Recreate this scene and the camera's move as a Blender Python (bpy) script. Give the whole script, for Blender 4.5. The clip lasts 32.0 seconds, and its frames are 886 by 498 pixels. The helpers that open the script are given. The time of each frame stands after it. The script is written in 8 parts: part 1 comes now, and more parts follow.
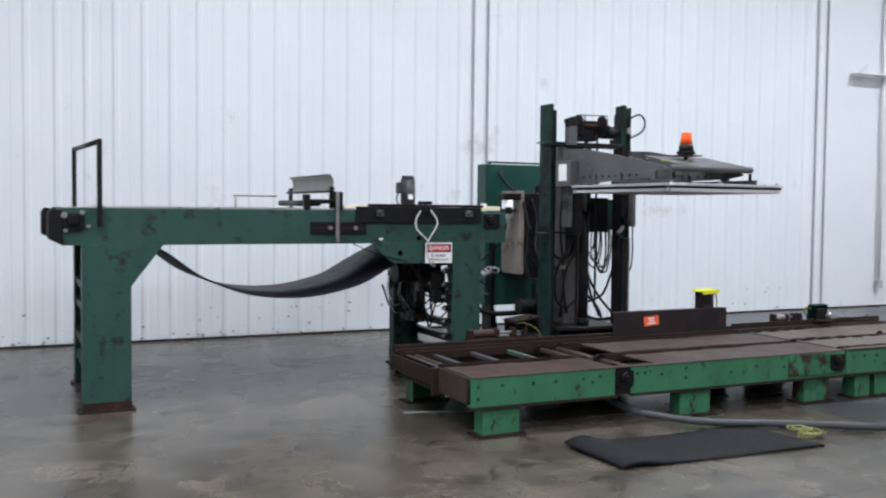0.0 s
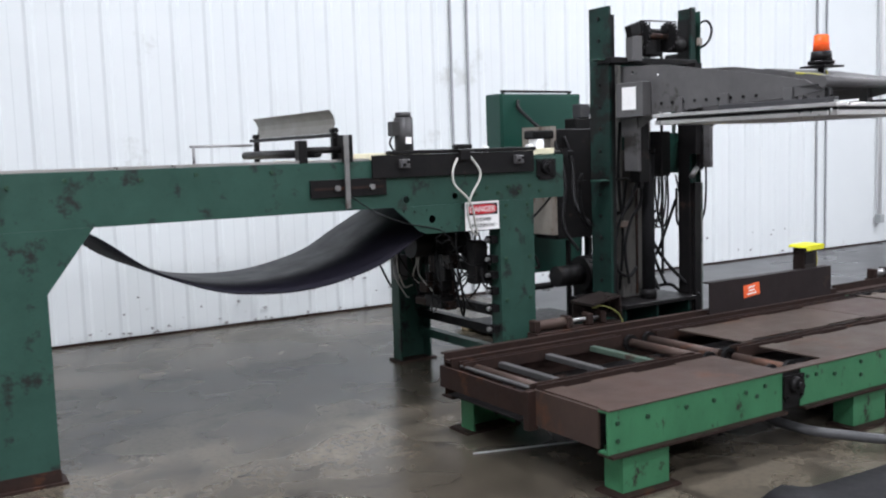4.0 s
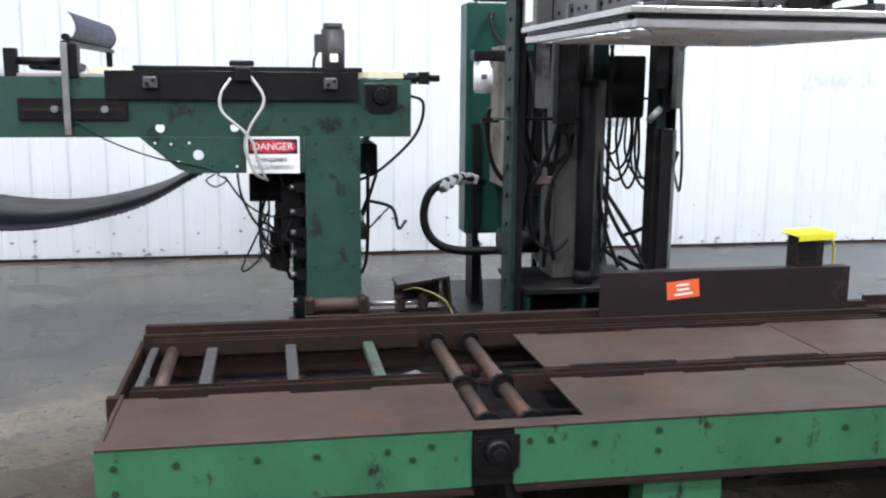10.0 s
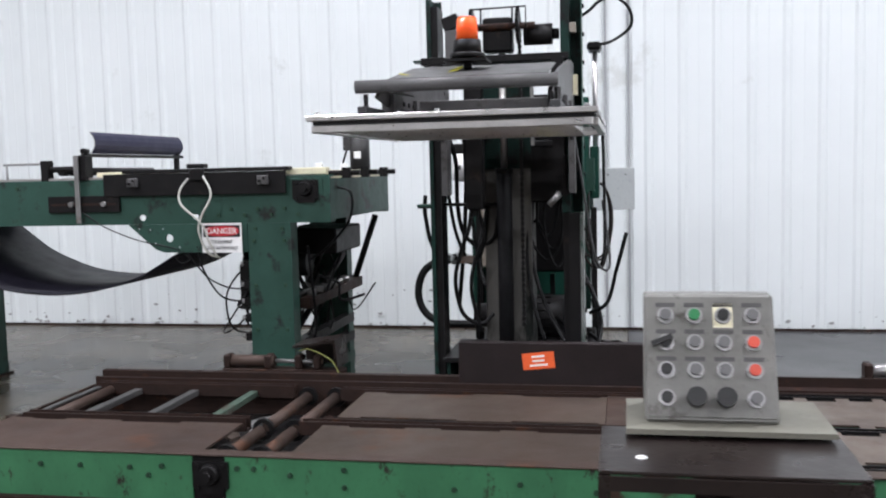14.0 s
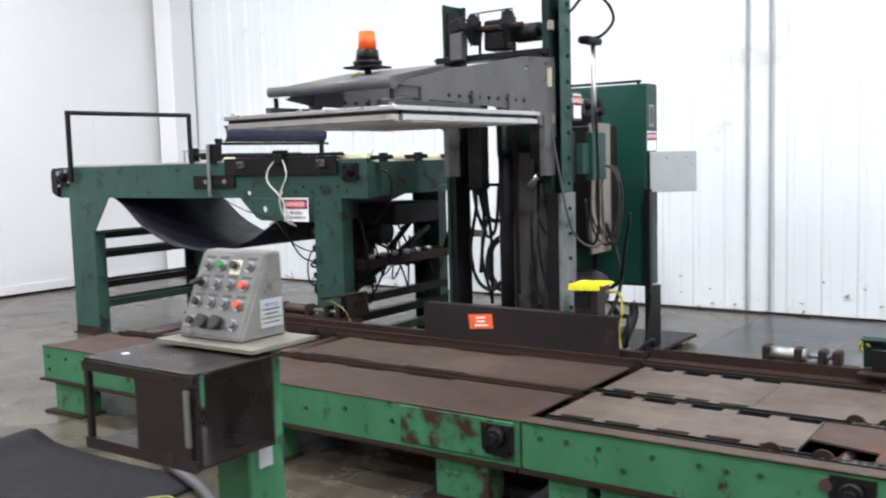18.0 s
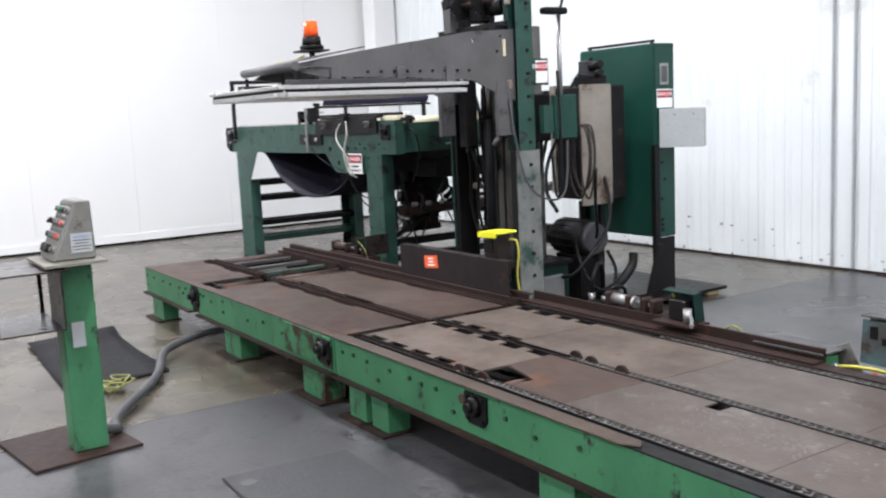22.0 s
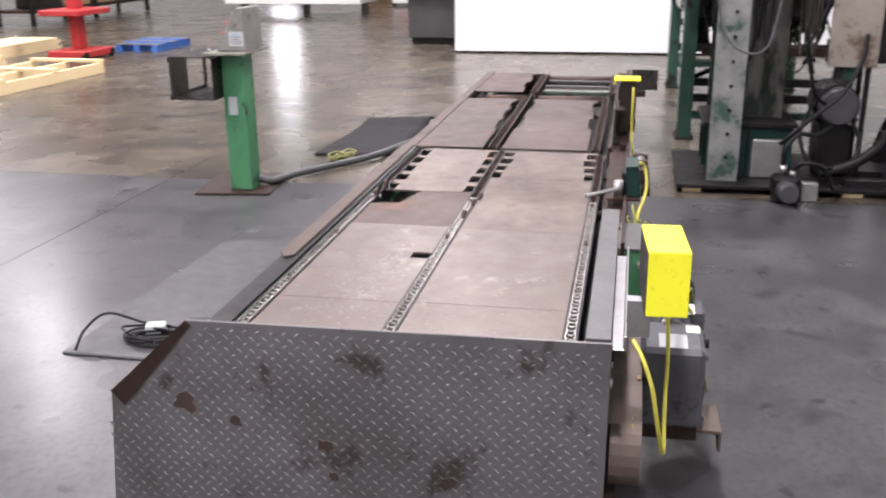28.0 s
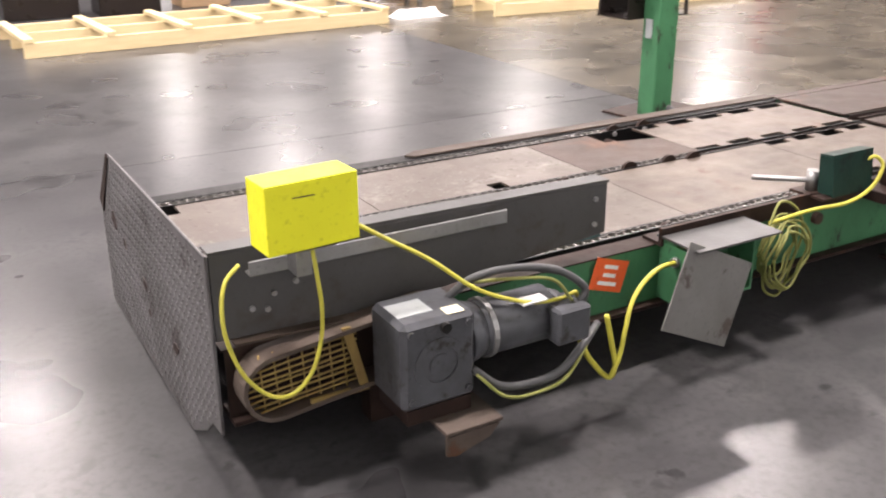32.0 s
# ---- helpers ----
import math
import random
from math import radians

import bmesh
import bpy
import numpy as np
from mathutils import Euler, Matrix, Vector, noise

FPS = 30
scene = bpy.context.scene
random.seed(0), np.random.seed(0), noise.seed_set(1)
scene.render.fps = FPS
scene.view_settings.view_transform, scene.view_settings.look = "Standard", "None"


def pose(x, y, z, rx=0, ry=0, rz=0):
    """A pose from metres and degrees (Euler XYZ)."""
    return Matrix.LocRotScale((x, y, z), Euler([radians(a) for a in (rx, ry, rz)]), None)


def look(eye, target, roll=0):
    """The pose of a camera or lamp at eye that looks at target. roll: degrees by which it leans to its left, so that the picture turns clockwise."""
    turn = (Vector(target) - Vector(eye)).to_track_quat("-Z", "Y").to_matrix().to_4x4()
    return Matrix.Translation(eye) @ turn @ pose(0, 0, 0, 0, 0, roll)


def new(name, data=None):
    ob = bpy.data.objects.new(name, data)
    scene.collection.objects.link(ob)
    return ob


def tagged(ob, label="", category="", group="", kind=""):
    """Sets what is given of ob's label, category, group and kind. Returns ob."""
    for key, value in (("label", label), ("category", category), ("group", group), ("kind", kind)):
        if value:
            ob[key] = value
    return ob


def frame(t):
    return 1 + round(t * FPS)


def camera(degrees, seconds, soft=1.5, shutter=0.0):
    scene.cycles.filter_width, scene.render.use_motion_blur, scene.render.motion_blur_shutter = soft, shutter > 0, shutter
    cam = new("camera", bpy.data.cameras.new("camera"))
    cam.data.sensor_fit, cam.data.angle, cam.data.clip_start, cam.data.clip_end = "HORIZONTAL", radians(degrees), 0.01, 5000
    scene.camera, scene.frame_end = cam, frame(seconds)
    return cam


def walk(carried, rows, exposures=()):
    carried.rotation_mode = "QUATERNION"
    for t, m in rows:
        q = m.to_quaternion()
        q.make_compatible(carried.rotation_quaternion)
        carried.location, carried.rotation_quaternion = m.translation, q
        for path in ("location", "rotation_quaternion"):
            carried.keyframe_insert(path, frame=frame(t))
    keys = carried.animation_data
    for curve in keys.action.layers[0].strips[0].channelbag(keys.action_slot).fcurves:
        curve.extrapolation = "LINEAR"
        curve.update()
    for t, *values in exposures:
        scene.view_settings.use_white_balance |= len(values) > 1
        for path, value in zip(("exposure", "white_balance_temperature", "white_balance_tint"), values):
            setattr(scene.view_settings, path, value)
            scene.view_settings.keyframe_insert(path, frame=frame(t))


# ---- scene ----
cam = camera(50.4, 32.0, 2.1, 0.4)
PATH = [
    (0, (-0.04, -0.274, 1.521), (0.81, 1.535, 1.433), 0.6),
    (0.5, (-0.029, 0.006, 1.505), (0.915, 1.766, 1.415), -0.9),
    (1, (0.013, 0.324, 1.488), (0.989, 2.065, 1.361), -0.6),
    (1.5, (0.057, 0.634, 1.502), (0.899, 2.444, 1.384), -1.0),
    (2, (0.002, 0.962, 1.52), (0.883, 2.752, 1.385), -1.4),
    (2.5, (0.028, 1.284, 1.468), (0.969, 3.044, 1.328), -1.8),
    (4.5, (0.132, 2.462, 1.542), (1.262, 4.096, 1.304), -1.5),
    (5, (0.296, 2.648, 1.534), (1.538, 4.195, 1.281), -1.3),
    (5.5, (0.505, 2.759, 1.575), (1.826, 4.242, 1.339), -1.7),
    (6, (0.744, 2.709, 1.543), (2.022, 4.235, 1.351), -2.3),
    (6.5, (0.99, 2.663, 1.566), (2.105, 4.306, 1.33), -2.3),
    (7, (1.235, 2.676, 1.554), (2.279, 4.362, 1.289), -2.1),
    (7.5, (1.524, 2.639, 1.518), (2.482, 4.371, 1.225), -2.6),
    (8, (1.846, 2.563, 1.527), (2.712, 4.342, 1.233), -2.0),
    (8.5, (2.215, 2.54, 1.502), (2.964, 4.367, 1.179), -1.9),
    (9, (2.571, 2.51, 1.489), (3.201, 4.379, 1.16), -2.0),
    (9.5, (2.937, 2.429, 1.5), (3.379, 4.355, 1.19), -0.3),
    (10, (3.281, 2.424, 1.482), (3.637, 4.361, 1.133), 0.5),
    (10.5, (3.608, 2.426, 1.492), (3.863, 4.378, 1.139), 0.0),
    (11, (3.924, 2.309, 1.519), (4.022, 4.286, 1.23), -0.2),
    (11.5, (4.199, 2.24, 1.52), (4.251, 4.224, 1.268), 0.2),
    (12, (4.458, 2.174, 1.535), (4.388, 4.157, 1.286), 0.5),
    (12.5, (4.757, 1.978, 1.531), (4.606, 3.966, 1.381), 0.8),
    (13, (5.036, 1.86, 1.52), (4.762, 3.837, 1.4), 0.3),
    (13.5, (5.327, 1.818, 1.513), (4.997, 3.784, 1.361), -0.6),
    (15.5, (6.502, 1.684, 1.485), (5.79, 3.544, 1.305), -2.1),
    (16, (6.902, 1.633, 1.511), (6.027, 3.422, 1.328), -1.7),
    (16.5, (7.126, 1.724, 1.508), (6.159, 3.464, 1.315), -1.6),
    (17, (7.421, 1.788, 1.499), (6.323, 3.45, 1.314), -1.5),
    (17.5, (7.775, 1.82, 1.509), (6.608, 3.436, 1.336), -1.5),
    (18, (8.078, 1.951, 1.478), (6.93, 3.578, 1.287), -1.6),
    (18.5, (8.367, 2.07, 1.494), (7.176, 3.652, 1.212), -1.5),
    (19, (8.71, 2.153, 1.501), (7.383, 3.63, 1.266), -2.1),
    (19.5, (8.995, 2.29, 1.482), (7.613, 3.723, 1.29), -2.4),
    (20, (9.288, 2.452, 1.486), (7.838, 3.818, 1.302), -2.0),
    (20.5, (9.677, 2.526, 1.514), (8.152, 3.808, 1.34), -1.5),
    (21, (9.933, 2.691, 1.487), (8.338, 3.88, 1.275), -2.1),
    (21.5, (10.178, 2.89, 1.518), (8.577, 4.054, 1.231), -1.7),
    (22, (10.474, 3.084, 1.511), (8.814, 4.165, 1.231), -2.7),
    (22.5, (10.703, 3.289, 1.533), (8.939, 4.191, 1.264), -2.9),
    (23, (10.947, 3.566, 1.542), (9.116, 4.337, 1.308), -3.1),
    (23.5, (11.263, 3.819, 1.583), (9.43, 4.579, 1.337), -2.7),
    (24, (11.408, 4.002, 1.581), (9.59, 4.778, 1.281), -1.2),
    (24.5, (11.509, 4.256, 1.569), (9.672, 4.962, 1.213), -0.7),
    (25, (11.669, 4.548, 1.548), (9.803, 5.123, 1.116), -0.9),
    (25.5, (11.781, 4.814, 1.571), (9.89, 5.216, 1.06), 0.4),
    (27.5, (11.699, 6.227, 1.558), (9.802, 6.037, 0.952), 0.1),
    (28, (11.671, 6.531, 1.589), (9.807, 6.158, 0.967), -0.6),
    (28.5, (11.576, 6.853, 1.586), (9.797, 6.205, 0.94), 0.6),
    (29, (11.392, 7.134, 1.567), (9.74, 6.238, 0.883), 0.2),
    (29.5, (11.219, 7.404, 1.56), (9.685, 6.335, 0.849), -0.8),
    (30, (11.048, 7.713, 1.554), (9.617, 6.515, 0.835), 0.7),
    (30.5, (10.807, 7.957, 1.521), (9.497, 6.627, 0.803), -0.3),
    (31, (10.59, 8.174, 1.517), (9.338, 6.79, 0.799), -0.2),
    (31.5, (10.372, 8.445, 1.522), (9.26, 6.947, 0.8), 0.9),
    (32, (10.085, 8.61, 1.512), (9.163, 6.999, 0.769), -0.4),
]
walk(cam, [(t, look(eye, target, roll)) for t, eye, target, roll in PATH], exposures=[(0, -0.66, 5850, 9), (1, -0.59, 5900, 9), (2, -0.52, 5950, 9), (5, -0.38, 6050, 9), (6, -0.32, 6050, 9), (7, -0.12, 6050, 9), (8, -0.02, 6050, 9), (9, 0.0, 6000, 9), (10, -0.08, 5950, 9), (13, -0.5, 6100, 9), (16, -0.3, 6100, 10), (18, -0.1, 6150, 9), (19, -0.03, 6150, 9), (21, -0.12, 6150, 9), (25, -0.08, 6350, 11), (28, 0.18, 6500, 17), (30, 0.15, 6850, 16), (31, 0.27, 6950, 15), (32, 0.40, 7000, 15)])

# ---- world and lamps ----
def make_world():
    w = bpy.data.worlds.new("hall_world")
    scene.world = w
    w.use_nodes = True
    bg = w.node_tree.nodes["Background"]
    bg.inputs[0].default_value = (0.9, 0.95, 1.0, 1)
    bg.inputs[1].default_value = 0.3


make_world()
LAMP_Z = 6.6
# lamps at y 6.2 and past x 12 are unseen, added for fill
LAMP_SPOTS = [(-9.6, 1.2), (0.2, 0.4), (9.7, 0.6), (-1.2, 4.0), (2.9, 6.2), (7.6, 6.2), (12.3, 6.2), (14.3, 0.7), (14.2, -5.2), (-4.1, -4.9), (0.4, -4.8), (5.0, -4.7), (9.5, -5.0),
              (-11.8, -12.5), (-4.4, -12.2), (2.6, -11.8), (-4.2, -21.0), (2.5, -22.0)]
LAMP_WATTS = 430.0


# ---- materials ----
def rgb(c):
    return (c[0], c[1], c[2], 1.0)


def surface(name, base, other=None, rough=0.6, metal=0.0, scale=6.0, fine=60.0, bump=0.15, stain=None, stain_amount=0.35,
            stain_scale=3.0, rough_var=0.15, contrast=0.5, streak=None, coat=0.0, speck=0.45, spec=0.3):
    """Painted, rusted or bare surface: two colours mixed by coarse noise, fine grain, an optional stain colour, and relief."""
    m = bpy.data.materials.new(name)
    m.use_nodes = True
    nt = m.node_tree
    b = nt.nodes["Principled BSDF"]
    tc = nt.nodes.new("ShaderNodeTexCoord")
    src = tc.outputs["Object"]
    if streak:
        mp = nt.nodes.new("ShaderNodeMapping")
        mp.inputs["Scale"].default_value = streak
        nt.links.new(src, mp.inputs["Vector"])
        src = mp.outputs["Vector"]

    def noise_node(sc, detail=4.0, rough_=0.6):
        n = nt.nodes.new("ShaderNodeTexNoise")
        n.inputs["Scale"].default_value = sc
        n.inputs["Detail"].default_value = detail
        n.inputs["Roughness"].default_value = rough_
        nt.links.new(src, n.inputs["Vector"])
        return n.outputs["Fac"]

    def ramp(val, lo, hi):
        r = nt.nodes.new("ShaderNodeMapRange")
        r.inputs["From Min"].default_value, r.inputs["From Max"].default_value = lo, hi
        nt.links.new(val, r.inputs["Value"])
        return r.outputs["Result"]

    def mix(fac, a, c):
        x = nt.nodes.new("ShaderNodeMix")
        x.data_type = "RGBA"
        nt.links.new(fac, x.inputs["Factor"])
        for v, sock in ((a, x.inputs["A"]), (c, x.inputs["B"])):
            if isinstance(v, tuple):
                sock.default_value = rgb(v)
            else:
                nt.links.new(v, sock)
        return x.outputs["Result"]

    other = other or tuple(0.72 * v for v in base)
    coarse = noise_node(scale)
    grain = noise_node(fine, 2.0)
    col = mix(ramp(coarse, 0.5 - contrast / 2, 0.5 + contrast / 2), base, other)
    dark = tuple((1.0 - speck) * v for v in base)
    col = mix(ramp(grain, 0.58, 0.95), col, dark)
    spots = None
    if stain:
        spots = ramp(noise_node(stain_scale, 6.0, 0.7), 0.72 - stain_amount * 0.5, 0.78 - stain_amount * 0.45)
        col = mix(spots, col, stain)
    nt.links.new(col, b.inputs["Base Color"])
    b.inputs["Metallic"].default_value = metal
    b.inputs["Specular IOR Level"].default_value = spec
    rr = nt.nodes.new("ShaderNodeMapRange")
    rr.inputs["To Min"].default_value, rr.inputs["To Max"].default_value = max(0.02, rough - rough_var), min(1.0, rough + rough_var)
    nt.links.new(noise_node(scale * 2.3), rr.inputs["Value"])
    nt.links.new(rr.outputs["Result"], b.inputs["Roughness"])
    if coat:
        b.inputs["Coat Weight"].default_value = coat
    if bump:
        bn = nt.nodes.new("ShaderNodeBump")
        bn.inputs["Strength"].default_value = bump
        bn.inputs["Distance"].default_value = 0.004
        nt.links.new(grain, bn.inputs["Height"])
        nt.links.new(bn.outputs["Normal"], b.inputs["Normal"])
    return m


def glow(name, color, strength):
    m = bpy.data.materials.new(name)
    m.use_nodes = True
    b = m.node_tree.nodes["Principled BSDF"]
    b.inputs["Base Color"].default_value = rgb(color)
    b.inputs["Emission Color"].default_value = rgb(color)
    b.inputs["Emission Strength"].default_value = strength
    return m


M_GREEN = surface("machine_green_paint", (0.027, 0.070, 0.053), (0.018, 0.049, 0.037), rough=0.45, stain=(0.014, 0.015, 0.014), stain_amount=0.34, stain_scale=5, spec=0.25)
M_BRIGHT = surface("bright_green_paint", (0.052, 0.178, 0.084), (0.034, 0.116, 0.056), rough=0.42, scale=4, stain=(0.020, 0.016, 0.013), stain_amount=0.27, stain_scale=10, streak=(1.0, 1.0, 0.6), spec=0.25)
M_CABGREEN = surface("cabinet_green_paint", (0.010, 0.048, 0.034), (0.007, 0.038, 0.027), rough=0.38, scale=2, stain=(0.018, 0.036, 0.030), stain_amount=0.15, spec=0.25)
M_PALEGREEN = surface("pale_worn_green_paint", (0.075, 0.110, 0.085), (0.05, 0.072, 0.056), rough=0.5, scale=8, stain=(0.05, 0.035, 0.028), stain_amount=0.3, stain_scale=9, spec=0.25)
M_RUST = surface("rusty_deck_steel", (0.070, 0.046, 0.037), (0.044, 0.031, 0.026), rough=0.55, metal=0.3, scale=3.5, fine=90, stain=(0.088, 0.043, 0.027), stain_amount=0.30, stain_scale=2.6, bump=0.25, spec=0.25)
M_DECK = surface("worn_deck_steel", (0.070, 0.052, 0.042), (0.046, 0.034, 0.027), rough=0.55, metal=0.2, scale=3, fine=90, stain=(0.07, 0.035, 0.021), stain_amount=0.28, stain_scale=1.8, bump=0.25, spec=0.2)
# paler copy of the worn deck steel; section B's sheen is in its colour
M_DECKB = surface("pale_worn_deck_steel", (0.116, 0.093, 0.076), (0.074, 0.057, 0.046), rough=0.5, metal=0.3, scale=4.5, fine=90, contrast=0.28, rough_var=0.16, stain=(0.085, 0.045, 0.030), stain_amount=0.27, stain_scale=2.6, bump=0.25, spec=0.25)
M_CHIPPED = surface("chipped_green_rust", (0.046, 0.160, 0.076), (0.030, 0.100, 0.048), rough=0.5, scale=7, contrast=0.3, stain=(0.034, 0.020, 0.014), stain_amount=0.47, stain_scale=7, spec=0.2)
M_DARKRUST = surface("dark_rusted_steel", (0.024, 0.016, 0.014), (0.034, 0.020, 0.016), rough=0.6, metal=0.3, scale=9, stain=(0.06, 0.028, 0.017), stain_amount=0.25, stain_scale=7, spec=0.15)
M_BRKT = surface("tan_rusty_steel", (0.105, 0.083, 0.069), (0.060, 0.043, 0.036), rough=0.6, metal=0.3, scale=8, stain=(0.09, 0.042, 0.024), stain_amount=0.32, stain_scale=6)
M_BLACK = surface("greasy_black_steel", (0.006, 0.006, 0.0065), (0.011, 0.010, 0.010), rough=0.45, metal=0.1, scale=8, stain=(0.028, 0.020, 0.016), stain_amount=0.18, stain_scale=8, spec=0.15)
M_GREY = surface("grey_machine_paint", (0.090, 0.088, 0.088), (0.062, 0.061, 0.062), rough=0.45, scale=5, stain=(0.03, 0.027, 0.025), stain_amount=0.30, stain_scale=4)
M_STEEL = surface("bare_steel", (0.33, 0.33, 0.33), (0.24, 0.235, 0.23), rough=0.38, metal=0.8, scale=8, stain=(0.14, 0.10, 0.08), stain_amount=0.2)
M_WORN = surface("worn_column_steel", (0.21, 0.218, 0.208), (0.115, 0.125, 0.117), rough=0.45, metal=0.3, scale=5, contrast=0.3, stain=(0.035, 0.07, 0.055), stain_amount=0.36, stain_scale=5)
M_ALU = surface("aluminium_extrusion", (0.62, 0.61, 0.60), (0.52, 0.51, 0.50), rough=0.32, metal=0.9, scale=10, bump=0.05)
M_CHROME = surface("bright_chain_steel", (0.35, 0.335, 0.32), (0.13, 0.12, 0.11), rough=0.36, metal=0.8, scale=25)
M_RUBBER = surface("black_rubber", (0.008, 0.008, 0.009), (0.012, 0.012, 0.013), rough=0.75, scale=12, bump=0.3, spec=0.15)
M_BELT = surface("dark_blue_grey_belt", (0.013, 0.012, 0.020), (0.018, 0.017, 0.026), rough=0.5, scale=3, bump=0.1, spec=0.2)
M_CREAM = surface("cream_plastic", (0.70, 0.66, 0.47), (0.62, 0.58, 0.42), rough=0.5)
M_WHITE = surface("white_plastic", (0.78, 0.78, 0.77), (0.70, 0.70, 0.69), rough=0.45)
M_LABEL = surface("white_label", (0.80, 0.80, 0.79), (0.74, 0.74, 0.73), rough=0.5, bump=0.0)
M_RED = surface("red_sign_enamel", (0.50, 0.03, 0.045), (0.46, 0.03, 0.04), rough=0.4, bump=0.0)
M_INK = surface("black_print", (0.02, 0.02, 0.022), rough=0.5, bump=0.0)
M_ORANGE = surface("orange_tag_paper", (0.75, 0.12, 0.03), (0.70, 0.11, 0.03), rough=0.6, bump=0.05)
M_YELLOW = surface("yellow_cover_paint", (0.72, 0.71, 0.025), (0.65, 0.64, 0.025), rough=0.55, scale=3, bump=0.1)
M_YCABLE = surface("yellow_cable", (0.46, 0.43, 0.06), (0.36, 0.33, 0.05), rough=0.45, scale=20)
M_LIMECABLE = surface("dull_yellow_green_cable", (0.22, 0.225, 0.065), (0.15, 0.155, 0.05), rough=0.45, scale=20)
M_GCABLE = surface("grey_conduit", (0.062, 0.063, 0.065), (0.045, 0.046, 0.048), rough=0.5, scale=30)
M_WCABLE = surface("pale_cable", (0.50, 0.50, 0.46), (0.42, 0.42, 0.38), rough=0.5)
M_HOSE = surface("brown_hose_rubber", (0.028, 0.022, 0.019), (0.018, 0.015, 0.013), rough=0.5, scale=14, spec=0.25)
M_NAVY = surface("dark_navy_shade", (0.016, 0.016, 0.040), (0.024, 0.024, 0.048), rough=0.5, scale=6, spec=0.25)
M_BCABLE = surface("black_cable", (0.007, 0.007, 0.0075), rough=0.5, spec=0.2)
M_PANEL = surface("grey_control_panel_paint", (0.165, 0.163, 0.150), (0.115, 0.113, 0.103), rough=0.42, scale=7, contrast=0.35, stain=(0.05, 0.046, 0.038), stain_amount=0.30, stain_scale=10)
M_TRAY = surface("dark_brown_sheet_steel", (0.013, 0.0095, 0.009), (0.020, 0.014, 0.012), rough=0.30, metal=0.2, scale=4, spec=0.4)
M_MAST = surface("dark_green_mast_paint", (0.009, 0.033, 0.026), (0.006, 0.016, 0.013), rough=0.5, scale=6, stain=(0.007, 0.007, 0.007), stain_amount=0.42, stain_scale=5, spec=0.15)
M_COLUMN = surface("grimy_column_steel", (0.145, 0.138, 0.128), (0.062, 0.060, 0.055), rough=0.5, metal=0.2, scale=2.5, contrast=0.3, stain=(0.012, 0.015, 0.013), stain_amount=0.37, stain_scale=3.5, streak=(1.0, 1.0, 0.3), spec=0.2)
M_DARKMOTOR = surface("dark_grey_motor_paint", (0.040, 0.039, 0.039), (0.028, 0.027, 0.027), rough=0.45, scale=6)
M_GEAR = surface("blue_grey_cast_paint", (0.070, 0.073, 0.082), (0.043, 0.044, 0.048), rough=0.48, scale=7, contrast=0.3, stain=(0.022, 0.019, 0.017), stain_amount=0.34, stain_scale=9, rough_var=0.18)
M_TEAL = surface("teal_flaking_paint", (0.060, 0.105, 0.11), (0.055, 0.052, 0.049), rough=0.5, scale=4, contrast=0.2, stain=(0.038, 0.026, 0.022), stain_amount=0.36, stain_scale=6, streak=(1.0, 1.0, 1.6), spec=0.2)
M_WALL = surface("white_wall_sheet", (0.655, 0.685, 0.685), (0.61, 0.64, 0.645), rough=0.42, scale=0.8, fine=30, bump=0.03, stain=(0.52, 0.54, 0.53), stain_amount=0.16, stain_scale=1.2, speck=0.04)
M_WALL2 = surface("white_smooth_panel", (0.70, 0.705, 0.70), (0.665, 0.67, 0.665), rough=0.45, scale=0.6, fine=30, bump=0.02, speck=0.04)
M_SCUFF = surface("dark_scuff", (0.22, 0.22, 0.22), (0.3, 0.3, 0.3), rough=0.7)
M_CEIL = surface("ceiling_liner", (0.30, 0.30, 0.31), (0.25, 0.25, 0.26), rough=0.8, scale=1, bump=0.02, speck=0.04)
M_WALL3 = surface("grey_brown_far_wall", (0.16, 0.15, 0.14), (0.11, 0.105, 0.10), rough=0.8, scale=0.7, bump=0.02)
M_WOOD = surface("fresh_pine", (0.68, 0.55, 0.33), (0.58, 0.45, 0.25), rough=0.6, scale=3, streak=(1.0, 1.0, 9.0))
M_DOORWOOD = surface("brown_door_veneer", (0.22, 0.105, 0.04), (0.18, 0.085, 0.03), rough=0.45, scale=4)
M_BROWNCARD = surface("brown_cardboard", (0.36, 0.24, 0.14), (0.30, 0.20, 0.12), rough=0.8)
M_REDM = surface("red_machine_paint", (0.38, 0.03, 0.03), (0.30, 0.025, 0.025), rough=0.45)
M_BLUE = surface("blue_pallet_paint", (0.05, 0.14, 0.42), (0.04, 0.11, 0.34), rough=0.5)
M_MATGREY = surface("grey_ribbed_mat", (0.040, 0.040, 0.043), (0.029, 0.029, 0.031), rough=0.45, scale=5, bump=0.3, spec=0.3)
M_PALEBOX = surface("pale_grey_box_paint", (0.36, 0.38, 0.38), (0.32, 0.34, 0.34), rough=0.4, scale=4)
M_TANK = surface("grimy_tan_paint", (0.25, 0.232, 0.20), (0.15, 0.125, 0.10), rough=0.5, scale=3, stain=(0.07, 0.045, 0.03), stain_amount=0.35, stain_scale=3)
M_GREYBLACK = surface("dark_grey_fan_cover", (0.045, 0.045, 0.048), (0.03, 0.03, 0.032), rough=0.5)


